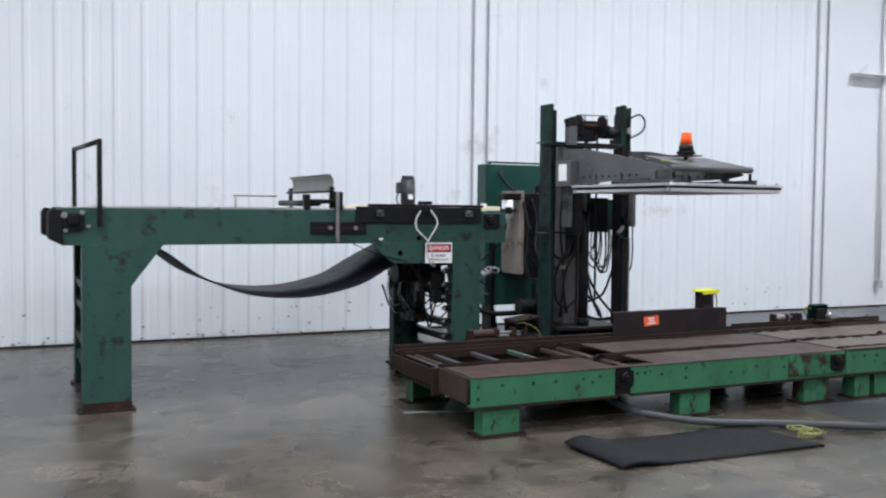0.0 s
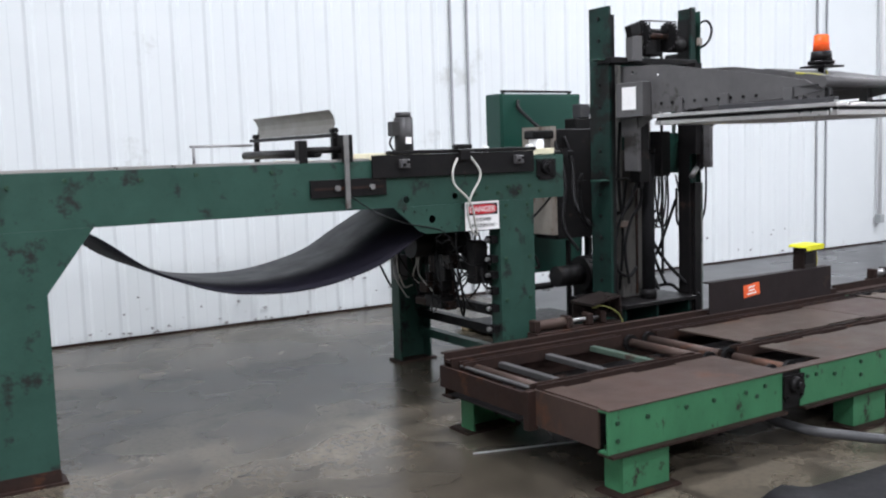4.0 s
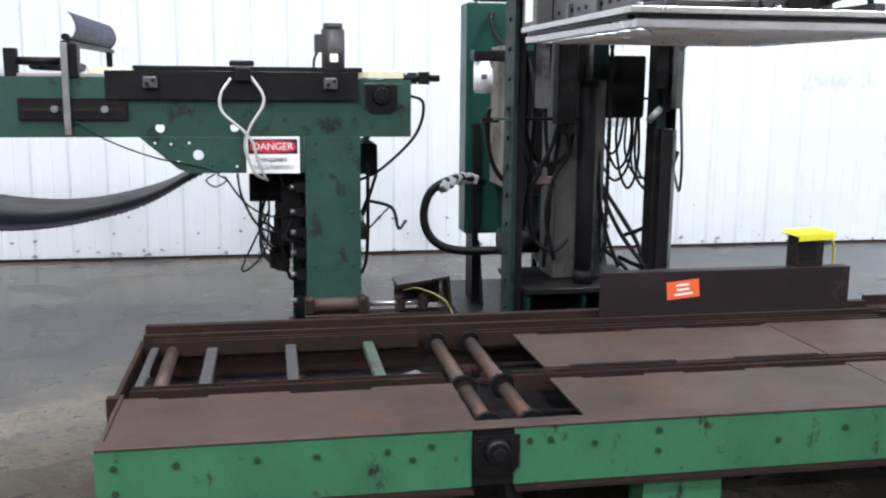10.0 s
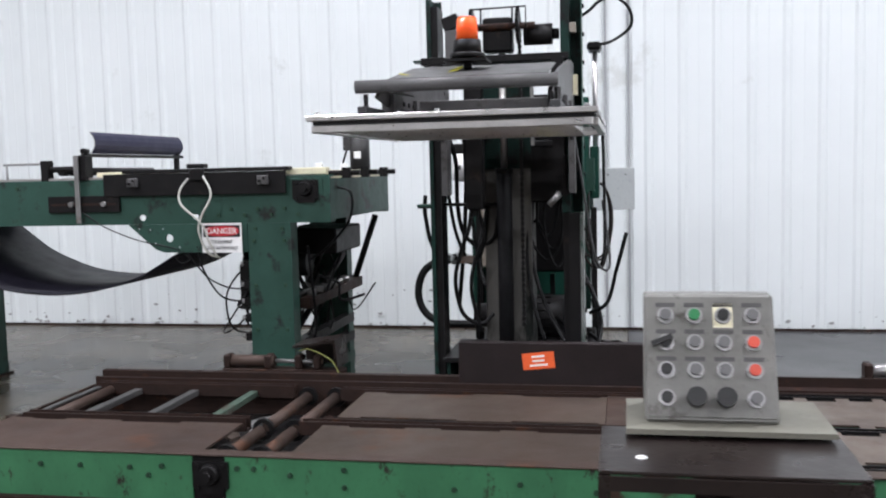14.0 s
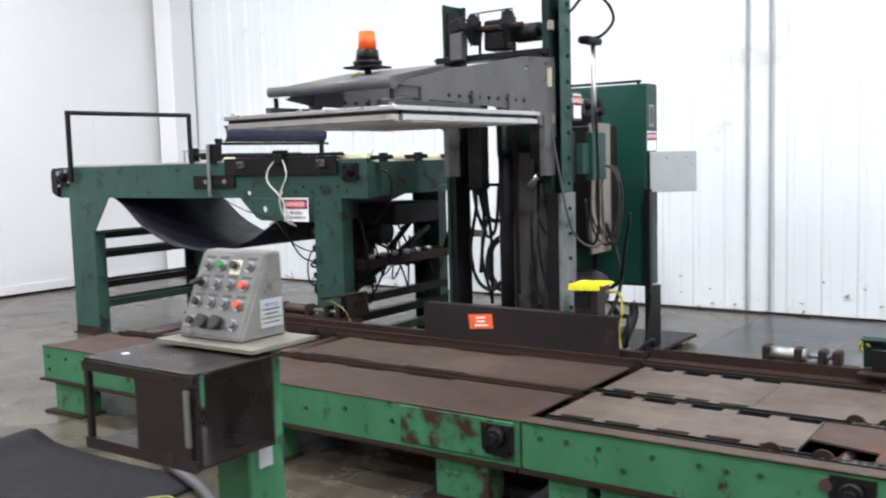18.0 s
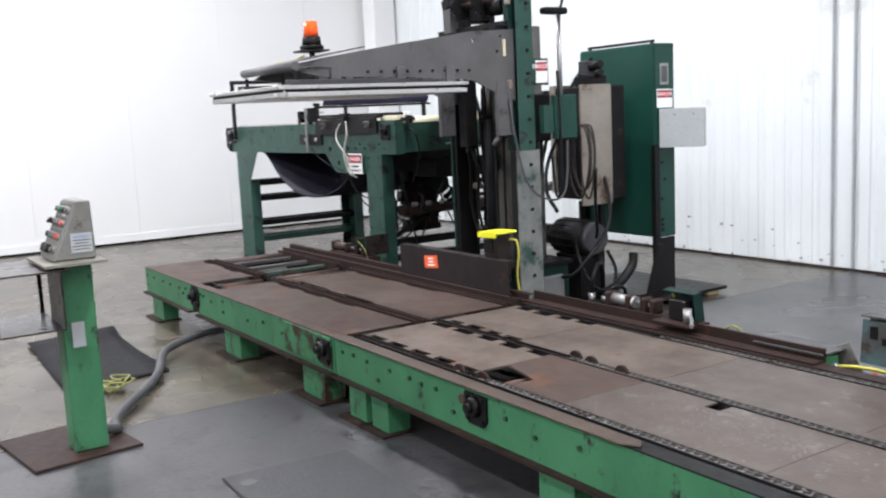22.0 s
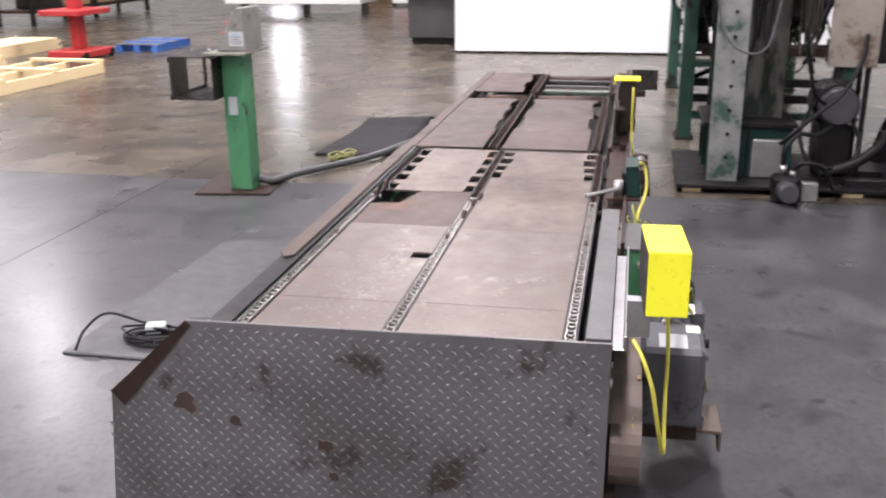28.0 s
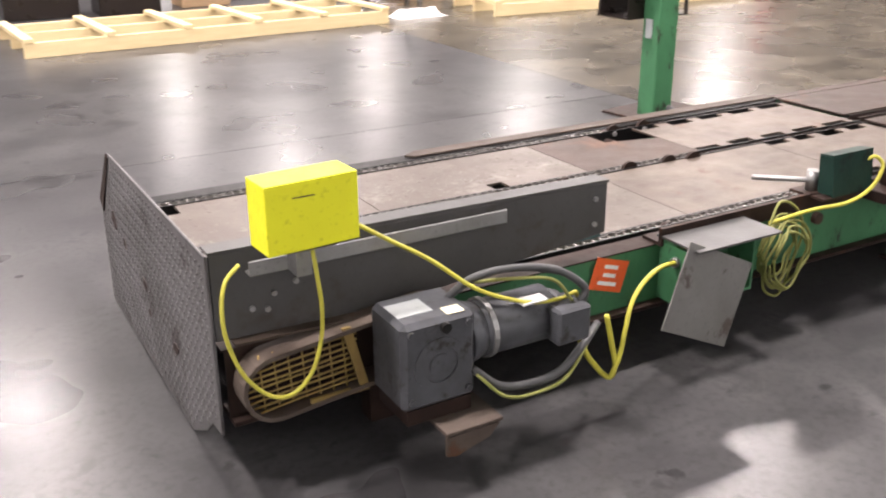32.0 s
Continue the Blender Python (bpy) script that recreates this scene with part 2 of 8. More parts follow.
def floor_surface(name, a, b, stain, rough, seed, gloss):
    """Sealed and polished concrete: cloudy tone, darker stains, scuffs, and gloss that varies."""
    m = bpy.data.materials.new(name)
    m.use_nodes = True
    nt = m.node_tree
    bs = nt.nodes["Principled BSDF"]
    tc = nt.nodes.new("ShaderNodeTexCoord")
    mp = nt.nodes.new("ShaderNodeMapping")
    mp.inputs["Location"].default_value = (seed, seed * 1.7, 0)
    nt.links.new(tc.outputs["Object"], mp.inputs["Vector"])

    def nz(sc, detail, lo, hi, dist=0.0):
        n = nt.nodes.new("ShaderNodeTexNoise")
        n.inputs["Scale"].default_value, n.inputs["Detail"].default_value, n.inputs["Distortion"].default_value = sc, detail, dist
        nt.links.new(mp.outputs["Vector"], n.inputs["Vector"])
        r = nt.nodes.new("ShaderNodeMapRange")
        r.inputs["From Min"].default_value, r.inputs["From Max"].default_value = lo, hi
        nt.links.new(n.outputs["Fac"], r.inputs["Value"])
        return r.outputs["Result"]

    def mix(fac, x, y):
        k = nt.nodes.new("ShaderNodeMix")
        k.data_type = "RGBA"
        nt.links.new(fac, k.inputs["Factor"])
        for v, sock in ((x, k.inputs["A"]), (y, k.inputs["B"])):
            if isinstance(v, tuple):
                sock.default_value = rgb(v)
            else:
                nt.links.new(v, sock)
        return k.outputs["Result"]

    col = mix(nz(0.7, 4, 0.40, 0.60), a, b)
    col = mix(nz(2.3, 6, 0.46, 0.66, 0.6), col, stain)
    col = mix(nz(1.4, 6, 0.52, 0.72, 0.5), col, tuple(1.35 * v for v in a))
    col = mix(nz(5.0, 5, 0.57, 0.70, 0.8), col, tuple(0.75 * v for v in stain))
    col = mix(nz(11.0, 3, 0.64, 0.72), col, tuple(0.55 * v for v in stain))
    col = mix(nz(34, 2, 0.45, 0.85), col, tuple(0.65 * v for v in b))
    nt.links.new(col, bs.inputs["Base Color"])
    rr = nt.nodes.new("ShaderNodeMapRange")
    rr.inputs["To Min"].default_value, rr.inputs["To Max"].default_value = rough - 0.03, rough + 0.05
    nt.links.new(nz(1.7, 2, 0.2, 0.8), rr.inputs["Value"])
    nt.links.new(rr.outputs["Result"], bs.inputs["Roughness"])
    bs.inputs["Specular IOR Level"].default_value = gloss
    return m


M_FLOOR_TAN = floor_surface("tan_sealed_concrete", (0.092, 0.079, 0.059), (0.059, 0.051, 0.038), (0.034, 0.029, 0.022), 0.26, 3.0, 0.3)
M_FLOOR_GREY = floor_surface("grey_polished_concrete", (0.060, 0.059, 0.060), (0.048, 0.047, 0.049), (0.039, 0.038, 0.040), 0.28, 11.0, 0.24)


def clear_plastic(name):
    m = bpy.data.materials.new(name)
    m.use_nodes = True
    b = m.node_tree.nodes["Principled BSDF"]
    b.inputs["Base Color"].default_value = (0.93, 0.95, 0.95, 1.0)
    b.inputs["Transmission Weight"].default_value = 1.0
    b.inputs["Roughness"].default_value = 0.06
    b.inputs["IOR"].default_value = 1.45
    return m


M_CLEAR = clear_plastic("clear_plastic_sheet")
M_LENS = surface("orange_beacon_lens", (0.85, 0.12, 0.02), (0.80, 0.10, 0.02), rough=0.2, bump=0.0)
M_LENS.node_tree.nodes["Principled BSDF"].inputs["Subsurface Weight"].default_value = 0.3


# ---- mesh helpers ----
def B():
    return bmesh.new()


def box(bm, x0, x1, y0, y1, z0, z1):
    v = [bm.verts.new((x, y, z)) for z in (z0, z1) for y in (y0, y1) for x in (x0, x1)]
    for q in ((0, 2, 3, 1), (4, 5, 7, 6), (0, 1, 5, 4), (2, 6, 7, 3), (0, 4, 6, 2), (1, 3, 7, 5)):
        bm.faces.new([v[i] for i in q])
    return bm


def prism(bm, pts, axis, a, b):
    """A flat outline pulled from a to b along an axis; pts are the other two coordinates in x, y, z order."""
    def at(p, w):
        if axis == "x":
            return (w, p[0], p[1])
        if axis == "y":
            return (p[0], w, p[1])
        return (p[0], p[1], w)
    lo, hi = [bm.verts.new(at(p, a)) for p in pts], [bm.verts.new(at(p, b)) for p in pts]
    n = len(pts)
    bm.faces.new(lo[::-1])
    bm.faces.new(hi)
    for i in range(n):
        bm.faces.new((lo[i], lo[(i + 1) % n], hi[(i + 1) % n], hi[i]))
    return bm


def turned(d):
    return Vector(d).to_track_quat("Z", "Y").to_matrix()


def cyl(bm, p0, p1, r, seg=14, r1=None):
    p0, p1 = Vector(p0), Vector(p1)
    m = turned(p1 - p0)
    r1 = r if r1 is None else r1
    a = [bm.verts.new(p0 + m @ Vector((r * math.cos(2 * math.pi * i / seg), r * math.sin(2 * math.pi * i / seg), 0))) for i in range(seg)]
    b = [bm.verts.new(p1 + m @ Vector((r1 * math.cos(2 * math.pi * i / seg), r1 * math.sin(2 * math.pi * i / seg), 0))) for i in range(seg)]
    bm.faces.new(a[::-1])
    bm.faces.new(b)
    for i in range(seg):
        f = bm.faces.new((a[i], a[(i + 1) % seg], b[(i + 1) % seg], b[i]))
        f.smooth = True
    return bm


def spline(pts, n=8):
    """Points of a smooth line through the given ones."""
    p = [Vector(q) for q in pts]
    p = [p[0] * 2 - p[1]] + p + [p[-1] * 2 - p[-2]]
    out = []
    for i in range(1, len(p) - 2):
        for k in range(n):
            t = k / n
            a, b, c, d = p[i - 1], p[i], p[i + 1], p[i + 2]
            out.append(0.5 * ((2 * b) + (c - a) * t + (2 * a - 5 * b + 4 * c - d) * t * t + (3 * b - a - 3 * c + d) * t ** 3))
    out.append(p[-2])
    return out


def tube(bm, pts, r, seg=8, n=8, smooth=True):
    line = spline(pts, n) if smooth else [Vector(q) for q in pts]
    rings = []
    for i, q in enumerate(line):
        d = line[min(i + 1, len(line) - 1)] - line[max(i - 1, 0)]
        if d.length < 1e-6:
            d = Vector((0, 0, 1))
        m = turned(d)
        if rings:
            # keep the ring from twisting: start at the vertex nearest to the last ring's first one
            ring = [q + m @ Vector((r * math.cos(2 * math.pi * k / seg), r * math.sin(2 * math.pi * k / seg), 0)) for k in range(seg)]
            first = min(range(seg), key=lambda k: (ring[k] - line[i - 1] - (rings[-1][0].co - line[i - 1])).length)
            ring = ring[first:] + ring[:first]
        else:
            ring = [q + m @ Vector((r * math.cos(2 * math.pi * k / seg), r * math.sin(2 * math.pi * k / seg), 0)) for k in range(seg)]
        rings.append([bm.verts.new(c) for c in ring])
    bm.faces.new(rings[0][::-1])
    bm.faces.new(rings[-1])
    for a, b in zip(rings, rings[1:]):
        for k in range(seg):
            f = bm.faces.new((a[k], a[(k + 1) % seg], b[(k + 1) % seg], b[k]))
            f.smooth = True
    return bm


def obox(bm, m, sx, sy, sz):
    """A box of the given size, centred at the pose m."""
    v = [bm.verts.new(m @ Vector((x * sx / 2, y * sy / 2, z * sz / 2))) for z in (-1, 1) for y in (-1, 1) for x in (-1, 1)]
    for q in ((0, 2, 3, 1), (4, 5, 7, 6), (0, 1, 5, 4), (2, 6, 7, 3), (0, 4, 6, 2), (1, 3, 7, 5)):
        bm.faces.new([v[i] for i in q])
    return bm


def ring(bm, centre, axis, r0, r1, w, seg=24):
    """A flat ring or disc with a hole."""
    m = turned(axis)
    c = Vector(centre)
    loops = []
    for r, z in ((r0, -w / 2), (r1, -w / 2), (r1, w / 2), (r0, w / 2)):
        loops.append([bm.verts.new(c + m @ Vector((r * math.cos(2 * math.pi * i / seg), r * math.sin(2 * math.pi * i / seg), z))) for i in range(seg)])
    for j in range(4):
        a, b = loops[j], loops[(j + 1) % 4]
        for i in range(seg):
            bm.faces.new((a[i], a[(i + 1) % seg], b[(i + 1) % seg], b[i]))
    return bm


def thing(name, at=(0, 0, 0), label="", category="", group="", kind=""):
    ob = new(name)
    ob.location = at
    ob.empty_display_size = 0.1
    return tagged(ob, label, category, group, kind)


def root_of(ob):
    while ob.parent:
        ob = ob.parent
    return ob


def part(name, bm, material, parent=None, label="", bevel=0.0, kind=""):
    """Links a bmesh, given in world places, as one mesh under a thing or a part."""
    if bevel:
        bmesh.ops.recalc_face_normals(bm, faces=bm.faces)
        sharp = [e for e in bm.edges if len(e.link_faces) == 2 and e.calc_face_angle(0) > 0.6]
        bmesh.ops.bevel(bm, geom=sharp, offset=bevel, segments=1, affect="EDGES", clamp_overlap=True)
    bmesh.ops.recalc_face_normals(bm, faces=bm.faces)
    if parent is not None:
        bmesh.ops.translate(bm, verts=bm.verts, vec=-root_of(parent).location)
    me = bpy.data.meshes.new(name)
    bm.to_mesh(me)
    bm.free()
    me.materials.append(material)
    ob = new(name, me)
    if parent is not None:
        ob.parent = parent
    return tagged(ob, label, "", "", kind)


def shared_piece(name, me, parent, at, rot=0.0, label=""):
    ob = new(name, me)
    ob.parent = parent
    ob.location = Vector(at) - root_of(parent).location
    ob.rotation_euler = (0, 0, rot)
    return tagged(ob, label)


def mesh_of(name, bm, material):
    bmesh.ops.recalc_face_normals(bm, faces=bm.faces)
    me = bpy.data.meshes.new(name)
    bm.to_mesh(me)
    bm.free()
    me.materials.append(material)
    return me


def lettering(name, text, size, m, material, parent, label=""):
    """Flat text with the built-in font, turned into a mesh; m: its pose in the world, in whose xy plane it lies."""
    cu = bpy.data.curves.new(name, "FONT")
    cu.body, cu.size, cu.align_x, cu.align_y, cu.extrude = text, size, "CENTER", "CENTER", 0.0006
    tmp = new(name + "_text", cu)
    bpy.context.view_layer.update()
    me = bpy.data.meshes.new_from_object(tmp.evaluated_get(bpy.context.evaluated_depsgraph_get()))
    bpy.data.objects.remove(tmp)
    me.transform(Matrix.Translation(-root_of(parent).location) @ m)
    me.materials.clear()
    me.materials.append(material)
    ob = new(name, me)
    ob.parent = parent
    return tagged(ob, label)

# ---- setting ----
BACK_Y, RIGHT_X, LEFT_X = 10.52, 14.3, -2.4
FAR_X, NEAR_Y, CEIL_Z = -16.6, -34.0, 7.0


def slab_piece(parent, name, x0, x1, y0, y1, material):
    g = 0.0025
    part(name, box(B(), x0 + g, x1 - g, y0 + g, y1 - g, -0.15, 0.0), material, parent)


def build_floor():
    fl = tagged(new("floor"), "sealed concrete hall floor in tan and grey slabs", "floor", "", "structure")
    part("joint_bed", box(B(), FAR_X - 0.3, RIGHT_X + 0.3, NEAR_Y - 0.3, BACK_Y + 0.3, -0.3, -0.012), M_DARKRUST, fl)
    ys = [NEAR_Y - 0.3, -26.7, -21.7, -16.7, -11.7, -6.7, -1.7, 3.35, BACK_Y + 0.3]
    for j in range(8):
        for x0, x1, m in ((FAR_X - 0.3, -7.0, M_FLOOR_TAN), (-7.0, -0.7, M_FLOOR_TAN), (-0.7, 5.61, M_FLOOR_TAN), (5.61, RIGHT_X + 0.3, M_FLOOR_GREY)):
            slab_piece(fl, "slab", x0, x1, ys[j], ys[j + 1], m)


def build_back_wall():
    w = tagged(new("wall_back"), "white ribbed sheet metal wall with scuffs near the floor", "wall", "", "structure")
    part("core", box(B(), FAR_X - 0.3, RIGHT_X + 0.3, BACK_Y + 0.02, BACK_Y + 0.25, 0, CEIL_Z), M_WALL, w)
    pitch = 0.296

    def panel(x0, ribs):
        bm = B()
        y = BACK_Y
        pts = [(x0, y)]
        for k in range(ribs):
            c = x0 + (k + 0.5) * pitch
            pts += [(c - 0.045, y), (c - 0.018, y - 0.017), (c + 0.018, y - 0.017), (c + 0.045, y)]
            pts += [(c + 0.136, y), (c + 0.143, y - 0.0025), (c + 0.1475, y - 0.0025), (c + 0.1478, y)]
        x1 = x0 + ribs * pitch
        pts += [(x1 - 0.001, y), (x1 - 0.001, y + 0.018), (x0, y + 0.018)]
        prism(bm, pts, "z", 0.012, CEIL_Z - 0.01)
        part("panel", bm, M_WALL, w)

    x = 0.067 - 6 * pitch
    for k in range(8):
        panel(x, 3)
        x += 3 * pitch
    part("plain_panel", box(B(), x, 5.658, BACK_Y, BACK_Y + 0.018, 0.012, CEIL_Z - 0.01), M_WALL, w)
    x = 5.66
    while x < 11.4:
        panel(x, 4)
        x += 4 * pitch
    seam = surface("grey_seam", (0.33, 0.34, 0.35), rough=0.5)
    for c in (5.425, 5.630, 11.36, 11.565):
        part("seam_strip", box(B(), c - 0.011, c + 0.011, BACK_Y - 0.030, BACK_Y - 0.0135, 0.012, CEIL_Z - 0.01), seam, w)
    # scuffs along the foot of the wall
    bm = B()
    rnd = random.Random(5)
    for _ in range(150):
        c, z, s = rnd.uniform(-1.5, 11.0), 0.36 * rnd.random() ** 2.6, rnd.uniform(0.004, 0.026)
        a = rnd.uniform(0, math.pi)
        pts = [(c + s * rnd.uniform(0.4, 1.4) * math.cos(a + k), z + 0.03 + 0.8 * s * rnd.uniform(0.3, 1.2) * math.sin(a + k)) for k in (0, 1.2, 2.1, 3.3, 4.4, 5.4)]
        prism(bm, pts, "y", BACK_Y - 0.0255, BACK_Y - 0.0225)
    part("scuff_mark", bm, M_SCUFF, w, kind="stuff")
    part("floor_channel", box(B(), FAR_X, RIGHT_X, BACK_Y - 0.030, BACK_Y - 0.024, 0.0, 0.022), M_DARKRUST, w)


def build_left_wall():
    w = tagged(new("wall_left"), "smooth white partition wall hung just off the floor", "wall", "", "structure")
    y = 3.95
    for k in range(5):
        y1 = min(y + 1.32, BACK_Y)
        part("panel", box(B(), LEFT_X - 0.12, LEFT_X, y + 0.0008, y1 - 0.0008, 0.03, CEIL_Z), M_WALL2, w)
        y = y1
    part("base_rail", box(B(), LEFT_X - 0.10, LEFT_X - 0.02, 4.0, BACK_Y, 0.0, 0.03), M_BLACK, w)
    part("foot_trim", box(B(), LEFT_X, LEFT_X + 0.012, 3.95, BACK_Y, 0.03, 0.13), M_WALL2, w)
    part("end_trim", box(B(), LEFT_X - 0.125, LEFT_X + 0.012, 3.935, 3.95, 0.03, CEIL_Z), M_WALL2, w)


def build_shell():
    t = 0.25
    for name, a in (("wall_right", (RIGHT_X, RIGHT_X + t, NEAR_Y, BACK_Y + 0.02)), ("wall_far", (FAR_X - t, FAR_X, NEAR_Y, BACK_Y + 0.02))):
        ob = part(name, box(B(), a[0], a[1], a[2], a[3], 0, CEIL_Z), M_WALL2)
        tagged(ob, "plain white painted hall wall", "wall", "", "structure")
    ob = part("wall_front", box(B(), FAR_X - t, RIGHT_X + t, NEAR_Y - t, NEAR_Y, 0, CEIL_Z), M_WALL3)
    tagged(ob, "plain dull grey-brown hall wall", "wall", "", "structure")
    ob = part("ceiling", box(B(), FAR_X - t, RIGHT_X + t, NEAR_Y - t, BACK_Y + 0.25, CEIL_Z, CEIL_Z + 0.2), M_CEIL)
    tagged(ob, "pale metal hall ceiling", "ceiling", "", "structure")
    # corner column and wall column
    for nm, x0, x1, y0, y1 in (("corner_column", -2.28, -1.95, 10.15, BACK_Y - 0.016),):
        col = thing(nm, (0.5 * (x0 + x1), y0, 0), "white painted steel building column", "column", "", "structure")
        part("shaft", box(B(), x0, x1, y0, y1, 0.02, CEIL_Z), M_WALL2, col, bevel=0.006)
        part("base_plate", box(B(), x0 - 0.05, x1 + 0.05, y0 - 0.05, y1 - 0.03, 0, 0.02), M_GREY, col)


def build_lamps():
    lens = glow("lamp_lens", (1.0, 0.93, 0.95), 14.0)
    for i, (x, y) in enumerate(LAMP_SPOTS):
        lamp = thing("high_bay_lamp", (x, y, LAMP_Z), "round grey high bay lamp hung from the ceiling", "lamp", "high bay lamps")
        bm = B()
        cyl(bm, (x, y, LAMP_Z + 0.02), (x, y, LAMP_Z + 0.2), 0.36, 24, 0.16)
        part("reflector", bm, M_GREY, lamp)
        bm = B()
        cyl(bm, (x, y, LAMP_Z + 0.2), (x, y, CEIL_Z), 0.02, 8)
        part("stem", bm, M_GREY, lamp)
        bm = B()
        cyl(bm, (x, y, LAMP_Z + 0.004), (x, y, LAMP_Z + 0.018), 0.34, 24)
        part("lens", bm, lens, lamp)
        d = bpy.data.lights.new("high_bay_light", "AREA")
        d.shape, d.size, d.energy, d.color = "DISK", 0.64, LAMP_WATTS, (1.0, 0.965, 0.985)
        lo = new("high_bay_light", d)
        lo.location = (x, y, LAMP_Z - 0.01)


build_floor()
build_back_wall()
build_left_wall()
build_shell()
build_lamps()

# ---- floor conveyor ----
YF, YB, DECK = 5.20, 6.51, 0.40
JOINT_X, START_X, END_X = 6.155, 2.745, 9.54
CHAINS = (5.315, 5.80, 6.385)


M_BOLT = surface("painted_bolt_head", (0.022, 0.070, 0.034), (0.012, 0.030, 0.018), rough=0.5, scale=30)


def bolt_mesh():
    bm = B()
    cyl(bm, (0, 0.0, 0), (0, -0.009, 0), 0.011, 6)
    return mesh_of("bolt", bm, M_BOLT)


BOLT = bolt_mesh()


def bolts(parent, y, spots):
    for x, z in spots:
        shared_piece("bolt", BOLT, parent, (x, y, z))


def foot(parent, x0, x1, y, side, material=None):
    """A bent leg under the rail with its floor plate."""
    bm = B()
    s = -1 if side == "front" else 1
    box(bm, x0, x1, min(y, y - s * 0.008), max(y, y - s * 0.008), 0.012, 0.205)
    box(bm, x0, x0 + 0.008, min(y - s * 0.008, y - s * 0.12), max(y - s * 0.008, y - s * 0.12), 0.012, 0.205)
    box(bm, x1 - 0.008, x1, min(y - s * 0.008, y - s * 0.12), max(y - s * 0.008, y - s * 0.12), 0.012, 0.205)
    leg = part("leg", bm, material or M_BRIGHT, parent)
    part("floor_plate", box(B(), x0 - 0.05, x1 + 0.03, min(y + s * 0.05, y - s * 0.13), max(y + s * 0.05, y - s * 0.13), 0.0, 0.012), M_DARKRUST, leg)


def side_rail(parent, x0, x1, y, s, name="side_rail", material=None):
    """A C-shaped rail; s: -1 when its web faces the front."""
    bm = B()
    t = 0.008
    d = 0.06
    pts = [(y, 0.205), (y, DECK - 0.004), (y - s * d, DECK - 0.004), (y - s * d, DECK - 0.004 - t), (y - s * t, DECK - 0.004 - t), (y - s * t, 0.205 + t),
           (y - s * d, 0.205 + t), (y - s * d, 0.205)]
    prism(bm, pts, "x", x0, x1)
    r = part(name, bm, material or M_BRIGHT, parent)
    lo = sorted((y + s * 0.035, y - s * 0.07))
    part("bottom_flange", box(B(), x0, x1, lo[0], lo[1], 0.193, 0.205), M_DARKRUST, r)
    return r


def deck_plate(parent, x0, x1, y0, y1, z=DECK, material=None, notch_side=None, pitch=0.19, d=0.056):
    """A deck sheet, with a toothed edge along the chain where notch_side is given."""
    t = 0.008
    pts = [(x0, y0), (x1, y0), (x1, y1), (x0, y1)]
    if notch_side:
        n = max(1, int((x1 - x0) / pitch))
        step = (x1 - x0) / n
        edge = []
        rnd = random.Random(int(x0 * 97 + y0 * 31))
        for k in range(n):
            a = x0 + k * step
            w0, w1, dd = rnd.uniform(0.16, 0.34), rnd.uniform(0.90, 0.99), d * rnd.uniform(0.7, 1.1)
            edge += [(a, 0.0), (a + step * w0, 0.0), (a + step * w0, dd), (a + step * w1, dd), (a + step * w1, 0.0)]
        edge += [(x1, 0.0)]
        hi, lo = [(x0, y0), (x1, y0)], [(x0, y1), (x1, y1)]
        if notch_side == "hi":
            pts = [(x0, y0), (x1, y0)] + [(a, y1 - e) for a, e in edge[::-1]]
        elif notch_side == "lo":
            pts = [(a, y0 + e) for a, e in edge] + [(x1, y1), (x0, y1)]
        else:
            pts = [(a, y0 + e) for a, e in edge] + [(a, y1 - e) for a, e in edge[::-1]]
    return part("deck_plate", prism(B(), pts, "z", z - t, z), material or M_DECK, parent)


def chain_mesh(parent, x0, x1, y, z, material):
    """A roller chain as joined links and rollers."""
    bm = B()
    p = 0.034
    n = int((x1 - x0) / p)
    for k in range(n):
        x = x0 + k * p
        off = 0.0165 if k % 2 else 0.0125
        for s in (-1, 1):
            prism(bm, [(x - 0.005, z - 0.009), (x + p * 0.5, z - 0.006), (x + p + 0.005, z - 0.009), (x + p + 0.005, z + 0.009), (x + p * 0.5, z + 0.006), (x - 0.005, z + 0.009)],
                  "y", y + s * off - 0.0022, y + s * off + 0.0022)
        cyl(bm, (x, y - 0.013, z), (x, y + 0.013, z), 0.0055, 6)
    return part("chain", bm, material, parent, "worn steel roller chain")


def flange_bearing(parent, x, y, z, s):
    bm = B()
    prism(bm, [(x - 0.075, z - 0.055), (x - 0.05, z - 0.08), (x + 0.05, z - 0.08), (x + 0.075, z - 0.055), (x + 0.075, z + 0.05), (x - 0.075, z + 0.05)], "y", y, y + s * 0.012)
    cyl(bm, (x, y + s * 0.012, z), (x, y + s * 0.04, z), 0.045, 18, 0.036)
    cyl(bm, (x, y + s * 0.04, z), (x, y + s * 0.06, z), 0.02, 12)
    for a in (-1, 1):
        for b in (-1, 1):
            cyl(bm, (x + a * 0.052, y + s * 0.012, z - 0.012 + b * 0.045), (x + a * 0.052, y + s * 0.02, z - 0.012 + b * 0.045), 0.009, 6)
    return part("flange_bearing", bm, M_BLACK, parent, "greasy black flange bearing")


